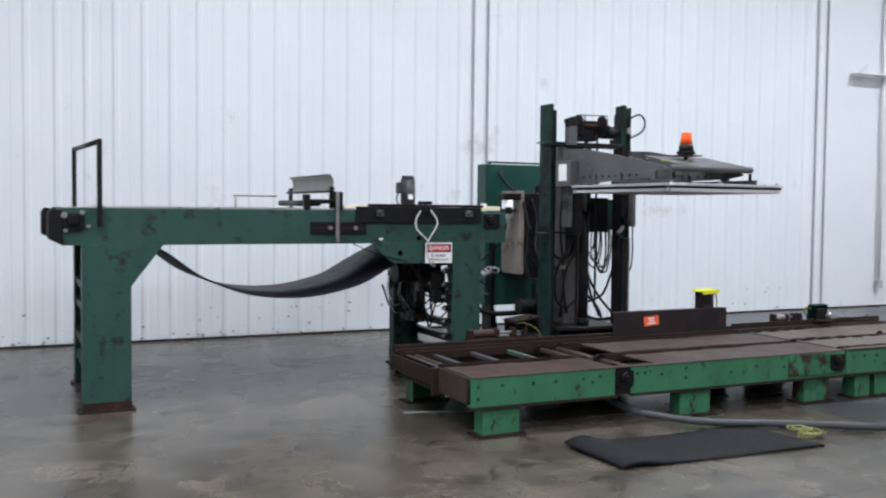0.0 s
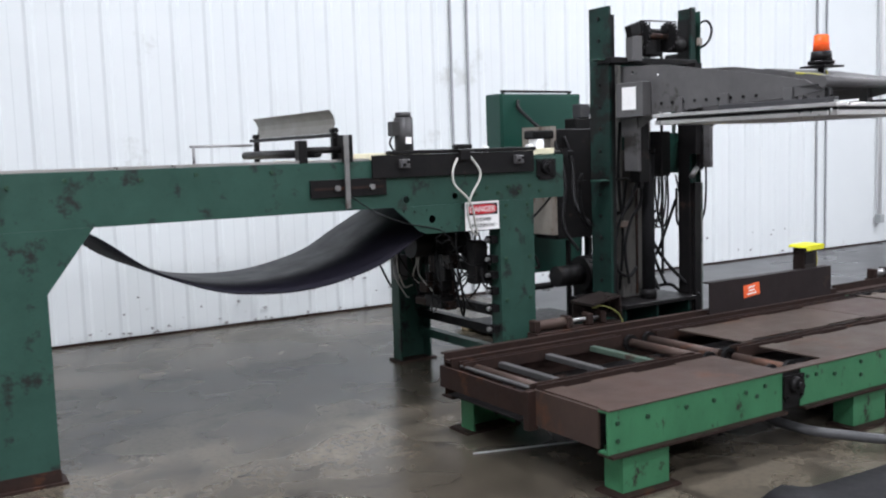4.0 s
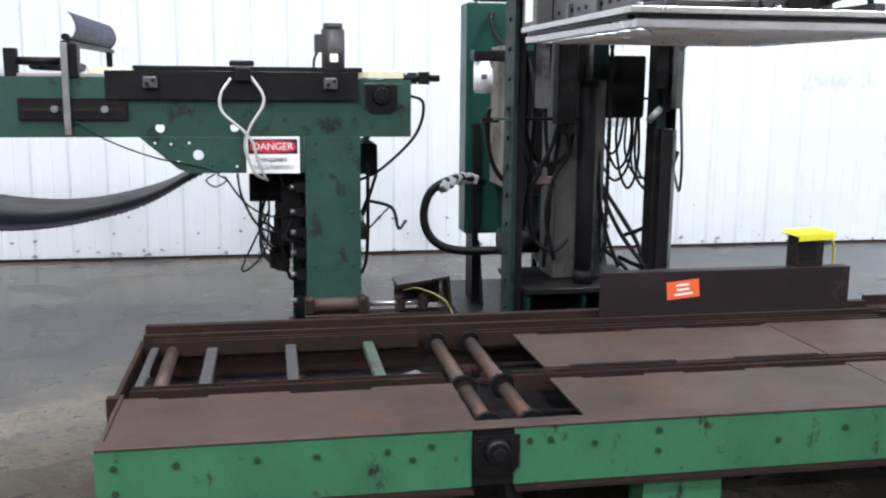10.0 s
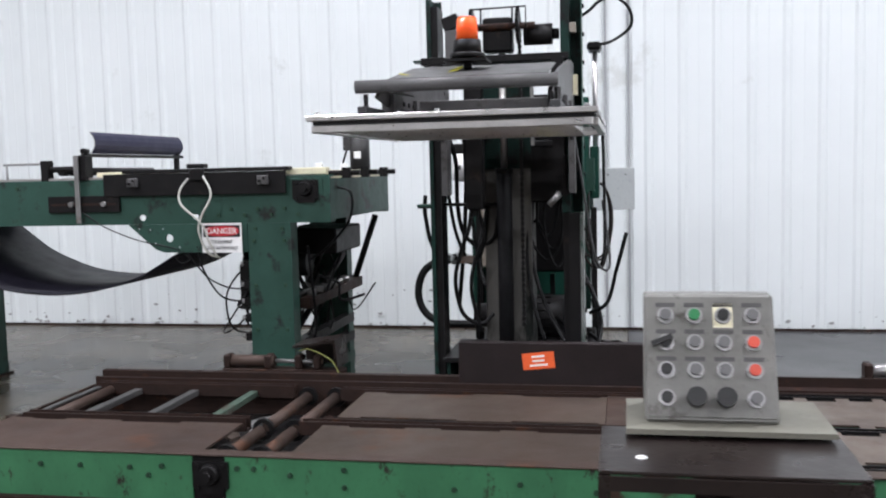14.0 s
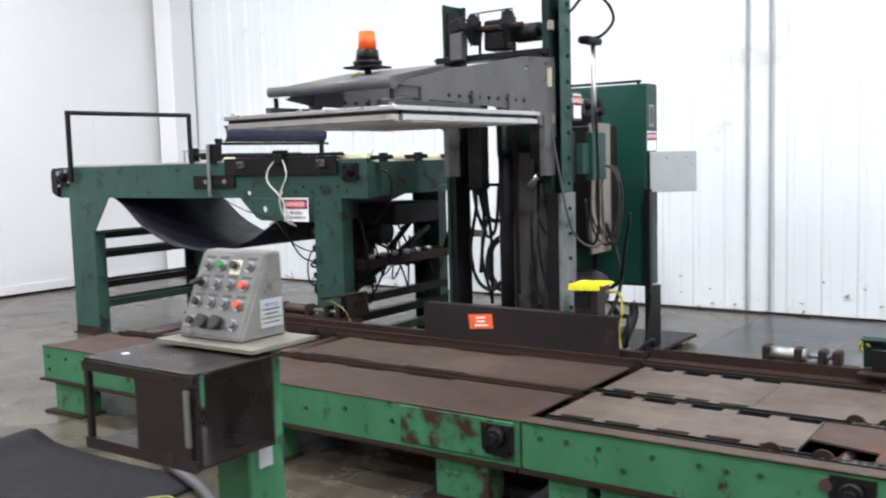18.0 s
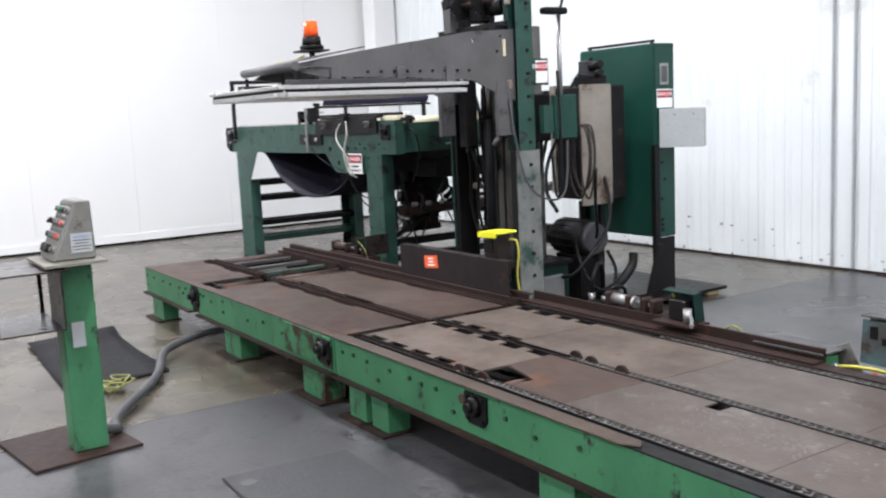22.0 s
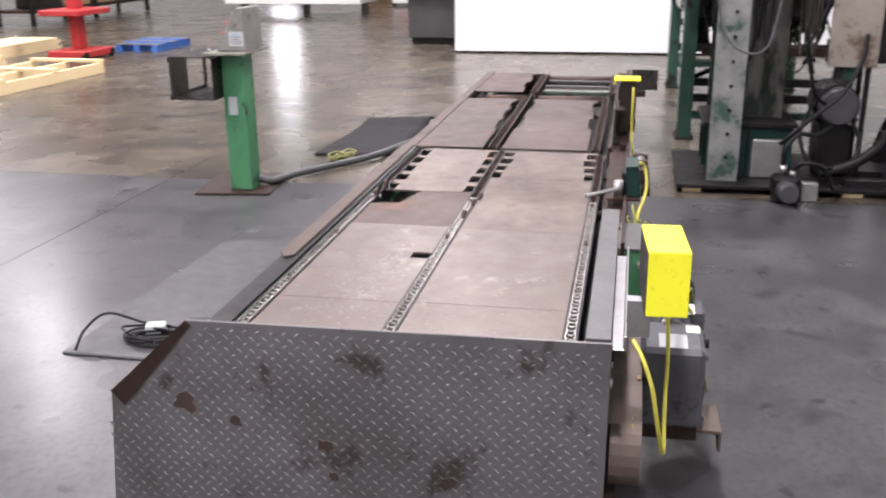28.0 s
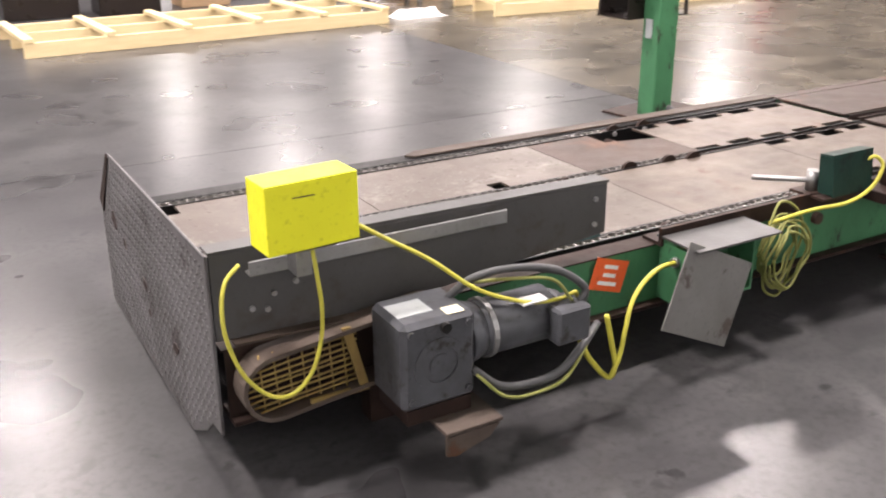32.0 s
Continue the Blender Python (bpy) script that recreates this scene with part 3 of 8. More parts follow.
def guide_rail(parent, x0, x1, y, z=DECK, w=0.05, name="chain_guide", material=None):
    """Two low bars with a groove between them, in which the chain runs."""
    bm = B()
    box(bm, x0, x1, y - w / 2, y - w / 2 + 0.008, z - 0.05, z + 0.004)
    box(bm, x0, x1, y + w / 2 - 0.008, y + w / 2, z - 0.05, z + 0.004)
    box(bm, x0, x1, y - w / 2, y + w / 2, z - 0.058, z - 0.05)
    return part(name, bm, material or M_DARKRUST, parent)


def tread_field(parent, x0, x1, y0, y1):
    """Low raised dashes of a worn chequer plate; many are rubbed away."""
    bm = B()
    rnd = random.Random(31)
    row, x = 0, x0
    while x < x1:
        y = y0 + (0.02 if row % 2 else 0.0)
        a = 0.7 if row % 2 else -0.7
        while y < y1:
            if rnd.random() < 0.22:
                l, w, c1, s1 = 0.012, 0.0042, math.cos(a), math.sin(a)
                p = [(x + l * c1, y + l * s1), (x - w * s1, y + w * c1), (x - l * c1, y - l * s1), (x + w * s1, y - w * c1)]
                v = [bm.verts.new((q[0], q[1], DECK + 0.0002)) for q in p]
                t = bm.verts.new((x, y, DECK + 0.0014))
                for k in range(4):
                    bm.faces.new((v[k], v[(k + 1) % 4], t))
            y += 0.04
        x += 0.02
        row += 1
    part("tread_lug", bm, M_DECKLUG, parent, kind="stuff")


def build_conveyor_a():
    c = thing("chain_conveyor", (START_X, YF, 0), "low green chain conveyor with rusty deck and open end bay", "conveyor", "conveyor sections")
    x0, x1 = START_X, JOINT_X - 0.012
    rail = side_rail(c, x0, 3.89, YF, -1)
    bolts(rail, YF, [(x, z) for x in (2.80, 2.98, 3.22, 3.40, 3.62) for z in (0.34,)] + [(2.80, 0.26), (3.70, 0.31), (3.76, 0.35)])
    rail = side_rail(c, 4.03, x1, YF, -1)
    bolts(rail, YF, [(4.08, 0.35), (4.15, 0.35), (4.30, 0.33), (4.52, 0.29), (4.52, 0.36), (4.95, 0.30), (5.20, 0.33), (5.48, 0.31)])
    part("splice_plate", box(B(), 5.53, 6.12, YF - 0.010, YF, 0.222, 0.392), M_CHIPPED, c, "rusted and chipped green splice plate", bevel=0.004)
    flange_bearing(c, 6.045, YF - 0.010, 0.325, -1)
    part("rail_edge", box(B(), x0, x1, YF - 0.006, YF + 0.062, DECK - 0.004, DECK + 0.004), M_RUST, c, bevel=0.002)
    side_rail(c, x0, x1, YB, 1, material=M_DARKRUST)
    part("inner_liner", box(B(), 3.90, 4.24, YF + 0.066, YF + 0.072, 0.21, DECK - 0.016), M_DARKRUST, c)
    part("inner_liner", box(B(), x0 + 0.02, 4.24, YB - 0.074, YB - 0.068, 0.21, DECK - 0.016), M_DARKRUST, c)
    part("back_channel", prism(B(), [(6.42, 0.30), (6.43, 0.30), (6.43, DECK), (YB - 0.01, DECK), (YB - 0.01, DECK + 0.034), (YB + 0.02, DECK + 0.034), (YB + 0.02, DECK + 0.042), (YB - 0.02, DECK + 0.042), (YB - 0.02, DECK + 0.008), (6.438, DECK + 0.008), (6.438, DECK + 0.02), (6.42, DECK + 0.02)], "x", x0 - 0.008, x1), M_DARKRUST, c, "dark rusted steel channel along the back")
    bm = B()
    box(bm, x0, x0 + 0.012, YF + 0.06, 5.72, 0.22, DECK - 0.006)
    part("end_cap", bm, M_RUST, c)
    part("end_bar", box(B(), x0 - 0.03, x0 - 0.012, 5.72, YB, 0.26, 0.375), M_DARKRUST, c)
    part("end_strap", box(B(), x0 + 0.03, x0 + 0.06, 5.80, 6.41, 0.372, 0.384), M_COVER, c, "pale worn cross strap", bevel=0.003)
    part("end_angle", box(B(), x0 - 0.045, x0 + 0.01, 5.70, 5.74, 0.2, DECK - 0.01), M_DARKRUST, c)
    # open bay with cross bars
    for x in (3.022, 3.347, 3.677):
        part("cross_bar", box(B(), x - 0.022, x + 0.022, 5.80, 6.415, 0.345, 0.375), M_PALEGREEN if x > 3.5 else M_COVER, c, "pale green painted cross bar" if x > 3.5 else "worn grey cross bar", bevel=0.003)
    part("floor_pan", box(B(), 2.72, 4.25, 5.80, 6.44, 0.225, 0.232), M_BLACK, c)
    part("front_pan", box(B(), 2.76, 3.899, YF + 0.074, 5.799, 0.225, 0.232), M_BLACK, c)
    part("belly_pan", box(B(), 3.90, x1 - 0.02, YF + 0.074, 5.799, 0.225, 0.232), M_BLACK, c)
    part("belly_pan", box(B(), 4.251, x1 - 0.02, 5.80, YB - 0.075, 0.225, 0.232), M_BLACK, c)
    bm = B()
    cyl(bm, (2.86, 5.80, 0.36), (2.86, 6.44, 0.36), 0.027, 14)
    part("end_shaft", bm, M_RUST, c)
    for x in (3.976, 4.127):
        for a, b in ((5.33, 5.70), (5.80, 6.34)):
            bm = B()
            cyl(bm, (x, a, 0.352), (x, b, 0.352), 0.028, 16)
            part("shaft", bm, M_RUST, c, "rust-brown drive shaft")
    for x in (3.976, 4.127):
        for y in (5.745, 6.36, 5.34):
            bm = B()
            ring(bm, (x, y, 0.352), (0, 1, 0), 0.03, 0.050, 0.022, 12)
            part("sprocket", bm, M_BLACK, c)
    bm = B()
    for px, py, s in ((3.79, 6.02, 0.10), (3.84, 6.12, 0.07), (3.86, 5.93, 0.06)):
        obox(bm, pose(px, py, 0.27, 8, -6, 24), s, s * 0.8, 0.05)
    part("scrap_plates", bm, M_STEEL, c)
    rnd = random.Random(12)
    for k in range(16):
        px, py, w = rnd.uniform(2.95, 4.2), rnd.uniform(5.86, 6.36), rnd.uniform(0.03, 0.11)
        part("debris", obox(B(), pose(px, py, 0.248, rnd.uniform(-8, 8), rnd.uniform(-8, 8), rnd.uniform(0, 180)), w, w * rnd.uniform(0.3, 0.8), 0.016), rnd.choice((M_DARKRUST, M_RUST, M_BRKT, M_DARKRUST)), c)
    # plates
    front = YF + 0.066
    part("deck_plate", prism(B(), [(2.765, front), (3.913, front), (3.913, 5.66), (3.62, 5.66), (3.62, 5.635), (3.33, 5.635), (3.33, 5.66), (3.05, 5.66), (3.05, 5.64), (2.88, 5.64), (2.88, 5.66), (2.765, 5.66)], "z", DECK - 0.007, DECK + 0.001), M_RUST, c)
    deck_plate(c, 4.285, 5.50, front, 5.665, DECK + 0.001, M_DECK, "hi", 0.40, 0.022)
    deck_plate(c, 5.503, x1, front, 5.675, DECK + 0.002, M_RUST)
    deck_plate(c, 4.305, 5.50, 5.80, 6.285, DECK + 0.001, M_DECK, "both", 0.40, 0.024)
    deck_plate(c, 5.503, x1, 5.79, 6.30, DECK + 0.002, M_RUST)
    guide_rail(c, x0 + 0.03, 3.90, 5.755, w=0.06)
    guide_rail(c, 4.16, x1, 5.733, w=0.06)
    guide_rail(c, 4.16, x1, 6.35)
    guide_rail(c, x0 + 0.03, 3.90, 6.385)
    for y in (5.733, 6.35):
        chain_mesh(c, 4.2, x1 - 0.02, y, DECK - 0.012, M_DARKRUST)
    chain_mesh(c, x0 + 0.06, 3.92, 6.385, DECK - 0.012, M_DARKRUST)
    chain_mesh(c, x0 + 0.06, 3.92, 5.755, DECK - 0.012, M_DARKRUST)
    flange_bearing(c, 3.97, YF, 0.325, -1)
    part("bearing_gap_plate", box(B(), 3.89, 4.03, YF + 0.006, YF + 0.016, 0.205, DECK - 0.008), M_BLACK, c)
    for a, b in ((2.84, 3.12), (4.48, 4.76), (5.71, 5.98)):
        foot(c, a, b, YF + 0.01, "front", M_CHIPPED if a > 5 else None)
        foot(c, a, b, YB - 0.01, "back")


def build_conveyor_b():
    c = thing("chain_conveyor", (JOINT_X, YF, 0), "low green chain conveyor with worn grey-brown deck plates", "conveyor", "conveyor sections")
    x0, x1 = JOINT_X, END_X
    rail = side_rail(c, x0, x1 - 0.02, YF, -1)
    bolts(rail, YF, [(6.24, 0.34), (6.36, 0.345), (6.50, 0.34), (6.60, 0.27), (6.72, 0.34), (6.9, 0.34), (7.0, 0.335), (7.12, 0.34), (7.25, 0.27), (7.62, 0.33), (7.8, 0.3), (8.05, 0.33), (8.5, 0.3), (8.9, 0.33), (9.1, 0.29)])
    part("edge_bar", prism(B(), [(x0, YF - 0.018), (8.27, YF - 0.018), (8.33, YF + 0.02), (8.30, YF + 0.055), (x0, YF + 0.055)], "z", DECK + 0.002, DECK + 0.011), M_DECK, c, "worn flat steel bar along the rail", bevel=0.003)
    side_rail(c, x0, 8.95, YB, 1)
    side_rail(c, 8.955, x1 - 0.02, YB, 1, material=M_DARKRUST)
    part("rail_cap", box(B(), x0, x1 - 0.012, YB - 0.075, YB + 0.004, DECK - 0.0035, DECK + 0.0015), M_DARKRUST, c)
    part("rail_cap", box(B(), x0, x1 - 0.012, YF - 0.003, YF + 0.075, DECK - 0.0035, DECK + 0.0015), M_BLACK, c)
    part("rear_guide", prism(B(), [(YB - 0.06, DECK), (YB + 0.03, DECK), (YB + 0.03, DECK + 0.06), (YB + 0.015, DECK + 0.06), (YB + 0.015, DECK + 0.012), (YB - 0.06, DECK + 0.012)], "x", x0, 8.1), M_DARKRUST, c, "dark rusted angle along the back")
    for y, a in ((CHAINS[0], 6.2), (CHAINS[1], x0 + 0.02), (CHAINS[2], x0 + 0.02)):
        guide_rail(c, a, x1 - 0.03, y + (0.01 if y == CHAINS[1] else 0), w=0.050, material=M_BLACK)
        yc = y + (0.01 if y == CHAINS[1] else 0)
        chain_mesh(c, a + 0.02, 7.28, yc, DECK - 0.012, M_DARKRUST)
        chain_mesh(c, 7.30, x1 - 0.06, yc, DECK - 0.005, M_CHROME)
    yf0, yf1, yb0, yb1 = CHAINS[0] + 0.026, CHAINS[1] - 0.016, CHAINS[1] + 0.036, CHAINS[2] - 0.026
    deck_plate(c, 6.20, 7.20, yf0, yf1, DECK, M_DECKB, "both", 0.2)
    # the plate past the square opening
    part("deck_plate", prism(B(), [(7.46, yf0), (7.79, yf0), (7.79, yf1), (7.205, yf1), (7.205, 5.53), (7.46, 5.47)], "z", DECK - 0.008, DECK), M_RUST, c, "rust-red deck plate")
    part("deck_plate", prism(B(), [(7.793, yf0), (8.715, yf0), (8.715, yf1), (8.235, yf1), (8.235, yf1 - 0.075), (8.165, yf1 - 0.075), (8.165, yf1), (7.793, yf1)], "z", DECK - 0.008, DECK), M_TREAD, c, "worn chequer deck plate")
    part("deck_plate", prism(B(), [(8.718, yf0), (9.33, yf0), (9.33, yf0 + 0.09), (9.49, yf0 + 0.09), (9.49, yf1), (8.718, yf1)], "z", DECK - 0.008, DECK), M_TREAD, c)
    deck_plate(c, 6.20, 6.885, yb0, yb1, DECK, M_DECKB, "both", 0.17)
    deck_plate(c, 6.888, 7.81, yb0, yb1, DECK, M_DECKB)
    deck_plate(c, 7.813, 8.70, yb0, yb1, DECK, M_TREAD)
    deck_plate(c, 8.703, 9.49, yb0, yb1, DECK, M_TREAD)
    # worn tread on the plates near the end
    tread_field(c, 7.80, 9.32, yf0 + 0.012, yf1 - 0.09)
    tread_field(c, 7.83, 9.48, yb0 + 0.012, yb1 - 0.012)
    # a patch where the tread is rubbed bright
    bm = B()
    rnd = random.Random(44)
    for _ in range(230):
        x, y = rnd.gauss(8.48, 0.24), rnd.gauss(5.60, 0.085)
        if not (7.82 < x < 9.2 and yf0 + 0.02 < y < yf1 - 0.02) or (8.13 < x < 8.27 and y > yf1 - 0.10):
            continue
        a, l, w = rnd.choice((0.7, -0.7)) + rnd.uniform(-0.15, 0.15), rnd.uniform(0.006, 0.016), rnd.uniform(0.0015, 0.004)
        c1, s1 = math.cos(a), math.sin(a)
        v = [bm.verts.new((x + p, y + q, DECK + 0.0016)) for p, q in ((l * c1, l * s1), (-w * s1, w * c1), (-l * c1, -l * s1), (w * s1, -w * c1))]
        bm.faces.new(v)
    part("rubbed_tread", bm, M_RUBBED, c, "bright scuffs on the tread", kind="stuff")
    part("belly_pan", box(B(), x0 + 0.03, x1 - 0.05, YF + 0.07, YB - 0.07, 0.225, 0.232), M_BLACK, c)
    for x in (7.34, 7.93):
        for y in CHAINS:
            bm = B()
            ring(bm, (x, y, 0.35), (0, 1, 0), 0.022, 0.055, 0.016, 18)
            part("sprocket", bm, M_DARKRUST, c)
    bm = B()
    cyl(bm, (7.34, YF - 0.02, 0.35), (7.34, YB + 0.02, 0.35), 0.022, 12)
    part("shaft", bm, M_RUST, c)
    # idlers that lift the chains above the deck
    for x, y in ((7.30, CHAINS[1] + 0.045), (7.42, CHAINS[1] + 0.03), (7.62, CHAINS[1] + 0.02), (7.12, CHAINS[0] + 0.012), (7.30, CHAINS[0] + 0.012)):
        bm = B()
        ring(bm, (x, y, DECK - 0.012), (0, 1, 0), 0.012, 0.040, 0.014, 16)
        idler = part("chain_idler", bm, M_DARKRUST, c, "rusty chain idler")
        part("idler_pin", (lambda q: cyl(q, (x, y - 0.02, DECK - 0.012), (x, y + 0.02, DECK - 0.012), 0.0118, 10))(B()), M_STEEL, idler)
    flange_bearing(c, 7.424, YF, 0.335, -1)
    for a, b in ((6.27, 6.44), (6.50, 6.66), (7.80, 8.0), (9.0, 9.2)):
        foot(c, a, b, YF + 0.01, "front")
        if a < 7.5:
            foot(c, a, b, YB - 0.03, "back")
    part("back_foot", box(B(), 9.0, 9.08, 6.36, 6.42, 0.0, 0.193), M_DARKRUST, c)
    # tread end plate with its cut corner
    ep = part("end_plate", prism(B(), [(YF - 0.07, 0.002), (6.20, 0.004), (6.36, 0.09), (6.43, 0.15), (YB + 0.005, 0.16), (YB + 0.01, 0.662), (5.412, 0.647), (YF - 0.03, 0.422)], "x", END_X, END_X + 0.008), M_PLATE, c, "grey chequer plate with rust spots and a cut corner", bevel=0.002)
    lo, hi = Vector((YF - 0.03, 0.422)), Vector((5.412, 0.647))
    run = (hi - lo).normalized()
    side = Vector((run.y, -run.x))
    q = [lo, hi, hi + side * 0.02, lo + side * 0.055]
    part("corner_flap", prism(B(), [tuple(p) for p in q], "x", END_X + 0.0085, END_X + 0.013), M_DARKRUST, ep, "red-brown bent edge of the cut corner")
    bm = B()
    row, z = 0, 0.03
    while z < 0.63:
        y = YF - 0.04 + (0.018 if row % 2 else 0.0)
        while y < YB - 0.005:
            if not (z > 0.385 + (y - YF) * 0.95) and z > 0.02 + max(0.0, y - 6.2) * 0.62:
                a = 0.66 if row % 2 else -0.66
                l, w = 0.0118, 0.0050
                c1, s1 = math.cos(a), math.sin(a)
                p = [(y + l * c1, z + l * s1), (y - w * s1, z + w * c1), (y - l * c1, z - l * s1), (y + w * s1, z - w * c1)]
                v = [bm.verts.new((END_X + 0.008, u[0], u[1])) for u in p]
                t = bm.verts.new((END_X + 0.0108, y, z))
                for k in range(4):
                    bm.faces.new((v[k], v[(k + 1) % 4], t))
            y += 0.036
        z += 0.018
        row += 1
    part("tread_lug", bm, M_PLATE, ep, kind="stuff")
    rnd = random.Random(21)
    for y, z, r in ((5.385, 0.405, 0.040), (5.53, 0.36, 0.022), (5.78, 0.31, 0.025), (5.80, 0.22, 0.018), (6.11, 0.23, 0.03)):
        pts = [(y + r * rnd.uniform(0.5, 1.15) * math.cos(2 * math.pi * k / 11), z + r * rnd.uniform(0.4, 1.1) * math.sin(2 * math.pi * k / 11)) for k in range(11)]
        part("rust_spot", prism(B(), pts, "x", END_X + 0.0085, END_X + 0.0118), M_FLAP, ep)
    # tall rear side plate over the drive end
    part("drive_side_plate", prism(B(), [(8.30, DECK + 0.055), (8.31, 0.632), (END_X - 0.002, 0.632), (END_X - 0.002, DECK + 0.03)], "y", YB - 0.040, YB - 0.032), M_TEAL, c, "side plate with flaking teal paint on its inner face")
    for x, z, w, h in ((8.36, 0.585, 0.03, 0.05), (8.46, 0.555, 0.13, 0.028), (8.56, 0.59, 0.04, 0.035), (8.86, 0.555, 0.035, 0.05), (8.93, 0.53, 0.06, 0.025), (9.07, 0.545, 0.03, 0.035), (9.16, 0.54, 0.025, 0.04)):
        part("bolt_plate", box(B(), x - w / 2, x + w / 2, YB - 0.046, YB - 0.0402, z - h / 2, z + h / 2), M_BLACK, c)
    cv = part("drive_cover", prism(B(), [(8.315, 0.485), (8.315, 0.645), (END_X - 0.002, 0.660), (END_X - 0.002, 0.428), (9.03, 0.418)], "y", YB - 0.002, YB + 0.006), M_COVER, c, "plain grey steel drive cover", bevel=0.002)
    part("cover_top", prism(B(), [(8.31, 0.6455), (END_X - 0.002, 0.6605), (END_X - 0.002, 0.668), (8.31, 0.653)], "y", YB - 0.055, YB + 0.006), M_COVER, c)
    part("cover_lip", prism(B(), [(9.03, 0.411), (9.50, 0.421), (9.50, 0.428), (9.03, 0.418)], "y", YB - 0.002, YB + 0.04), M_DECK, c)
    for x, z in ((8.36, 0.60), (8.36, 0.52), (9.32, 0.55), (9.38, 0.53), (9.40, 0.49), (9.44, 0.50)):
        bm = B()
        cyl(bm, (x, YB + 0.006, z), (x, YB + 0.014, z), 0.008, 8)
        part("bolt", bm, M_STEEL, cv)
    part("strut_bar", prism(B(), [(YB + 0.006, 0.60), (YB + 0.044, 0.60), (YB + 0.044, 0.64), (YB + 0.038, 0.64), (YB + 0.038, 0.606), (YB + 0.006, 0.606)], "x", 8.70, 9.45), M_STEEL, c, "galvanised strut channel", bevel=0.002)


M_PLATE = surface("grey_chequer_plate", (0.148, 0.143, 0.147), (0.085, 0.080, 0.080), rough=0.46, metal=0.45, scale=2.4, fine=80, stain=(0.048, 0.040, 0.039), stain_amount=0.31, stain_scale=5, bump=0.2, contrast=0.35)
M_RUBBED = surface("rubbed_bright_steel", (0.21, 0.195, 0.18), (0.14, 0.125, 0.112), rough=0.5, metal=0.3, scale=20)
M_FLAP = surface("red_brown_rust", (0.050, 0.034, 0.029), (0.036, 0.026, 0.023), rough=0.7, scale=14, fine=120, spec=0.15)
M_COVER = surface("dull_grey_cover_steel", (0.084, 0.083, 0.083), (0.060, 0.058, 0.057), rough=0.5, metal=0.3, scale=3, stain=(0.055, 0.047, 0.042), stain_amount=0.28, stain_scale=3)
# base lightened for section B's sheen; the pale stain is worn tread
M_TREAD = surface("worn_chequer_plate_with_sheen", (0.116, 0.095, 0.081), (0.075, 0.060, 0.050), rough=0.45, metal=0.5, scale=4, fine=80, stain=(0.165, 0.148, 0.132), stain_amount=0.27, stain_scale=5, bump=0.2)
M_DECKLUG = surface("rubbed_tread", (0.092, 0.075, 0.063), (0.145, 0.128, 0.114), rough=0.5, metal=0.3, scale=2.5, fine=50, contrast=0.3)
build_conveyor_a()
build_conveyor_b()

# ---- feed table ----
def plate_holes(outline, holes, axis, a, b):
    """A flat plate pulled from a to b along an axis, with round holes (u, v, radius) cut through it."""
    bm = B()

    def at(p, w):
        return {"x": (w, p[0], p[1]), "y": (p[0], w, p[1]), "z": (p[0], p[1], w)}[axis]

    loops = [outline] + [[(u + r * math.cos(2 * math.pi * k / 14), v + r * math.sin(2 * math.pi * k / 14)) for k in range(14)] for u, v, r in holes]
    edges = []
    for lp in loops:
        vs = [bm.verts.new(at(p, a)) for p in lp]
        edges += [bm.edges.new((vs[i], vs[(i + 1) % len(vs)])) for i in range(len(vs))]
    bmesh.ops.triangle_fill(bm, edges=edges, use_beauty=True, use_dissolve=False)
    ext = bmesh.ops.extrude_face_region(bm, geom=list(bm.faces))
    d = {"x": (b - a, 0, 0), "y": (0, b - a, 0), "z": (0, 0, b - a)}[axis]
    bmesh.ops.translate(bm, verts=[v for v in ext["geom"] if isinstance(v, bmesh.types.BMVert)], vec=d)
    return bm


def danger_sign(at, m, w=0.25, h=0.175, lines=("THIS EQUIPMENT", "STARTS AUTOMATICALLY")):
    """A hanging enamel warning sign; m: the pose of its face, x along it and y up."""
    s = thing("danger_sign", at, "white and red enamel danger sign", "sign", "danger signs")

    def flat(u0, u1, v0, v1, t0, t1):
        bm = B()
        box(bm, u0, u1, v0, v1, t0, t1)
        bmesh.ops.transform(bm, matrix=m, verts=bm.verts)
        return bm

    part("plate", flat(-w / 2, w / 2, -h / 2, h / 2, -0.002, 0.0), M_LABEL, s)
    part("red_band", flat(-w * 0.46, w * 0.46, h * 0.03, h * 0.43, 0.0, 0.0008), M_INK, s)
    bm = B()
    n = 28
    pts = []
    for k in range(n):
        a = 2 * math.pi * k / n
        cx, sx = math.cos(a), math.sin(a)
        pts.append((w * 0.43 * abs(cx) ** 0.6 * (1 if cx > 0 else -1), h * 0.23 + h * 0.165 * abs(sx) ** 0.8 * (1 if sx > 0 else -1)))
    prism(bm, pts, "z", 0.0008, 0.0016)
    bmesh.ops.transform(bm, matrix=m, verts=bm.verts)
    part("red_oval", bm, M_RED, s)
    lettering("heading", "DANGER", h * 0.27, m @ Matrix.Translation((0, h * 0.225, 0.0024)), M_LABEL, s)
    for i, tx in enumerate(lines):
        lettering("text_line", tx, h * 0.120, m @ Matrix.Translation((0, -h * (0.14 + 0.2 * i), 0.0016)) @ Matrix.Diagonal((0.80, 1.4, 1, 1)), M_INK, s)
    return s


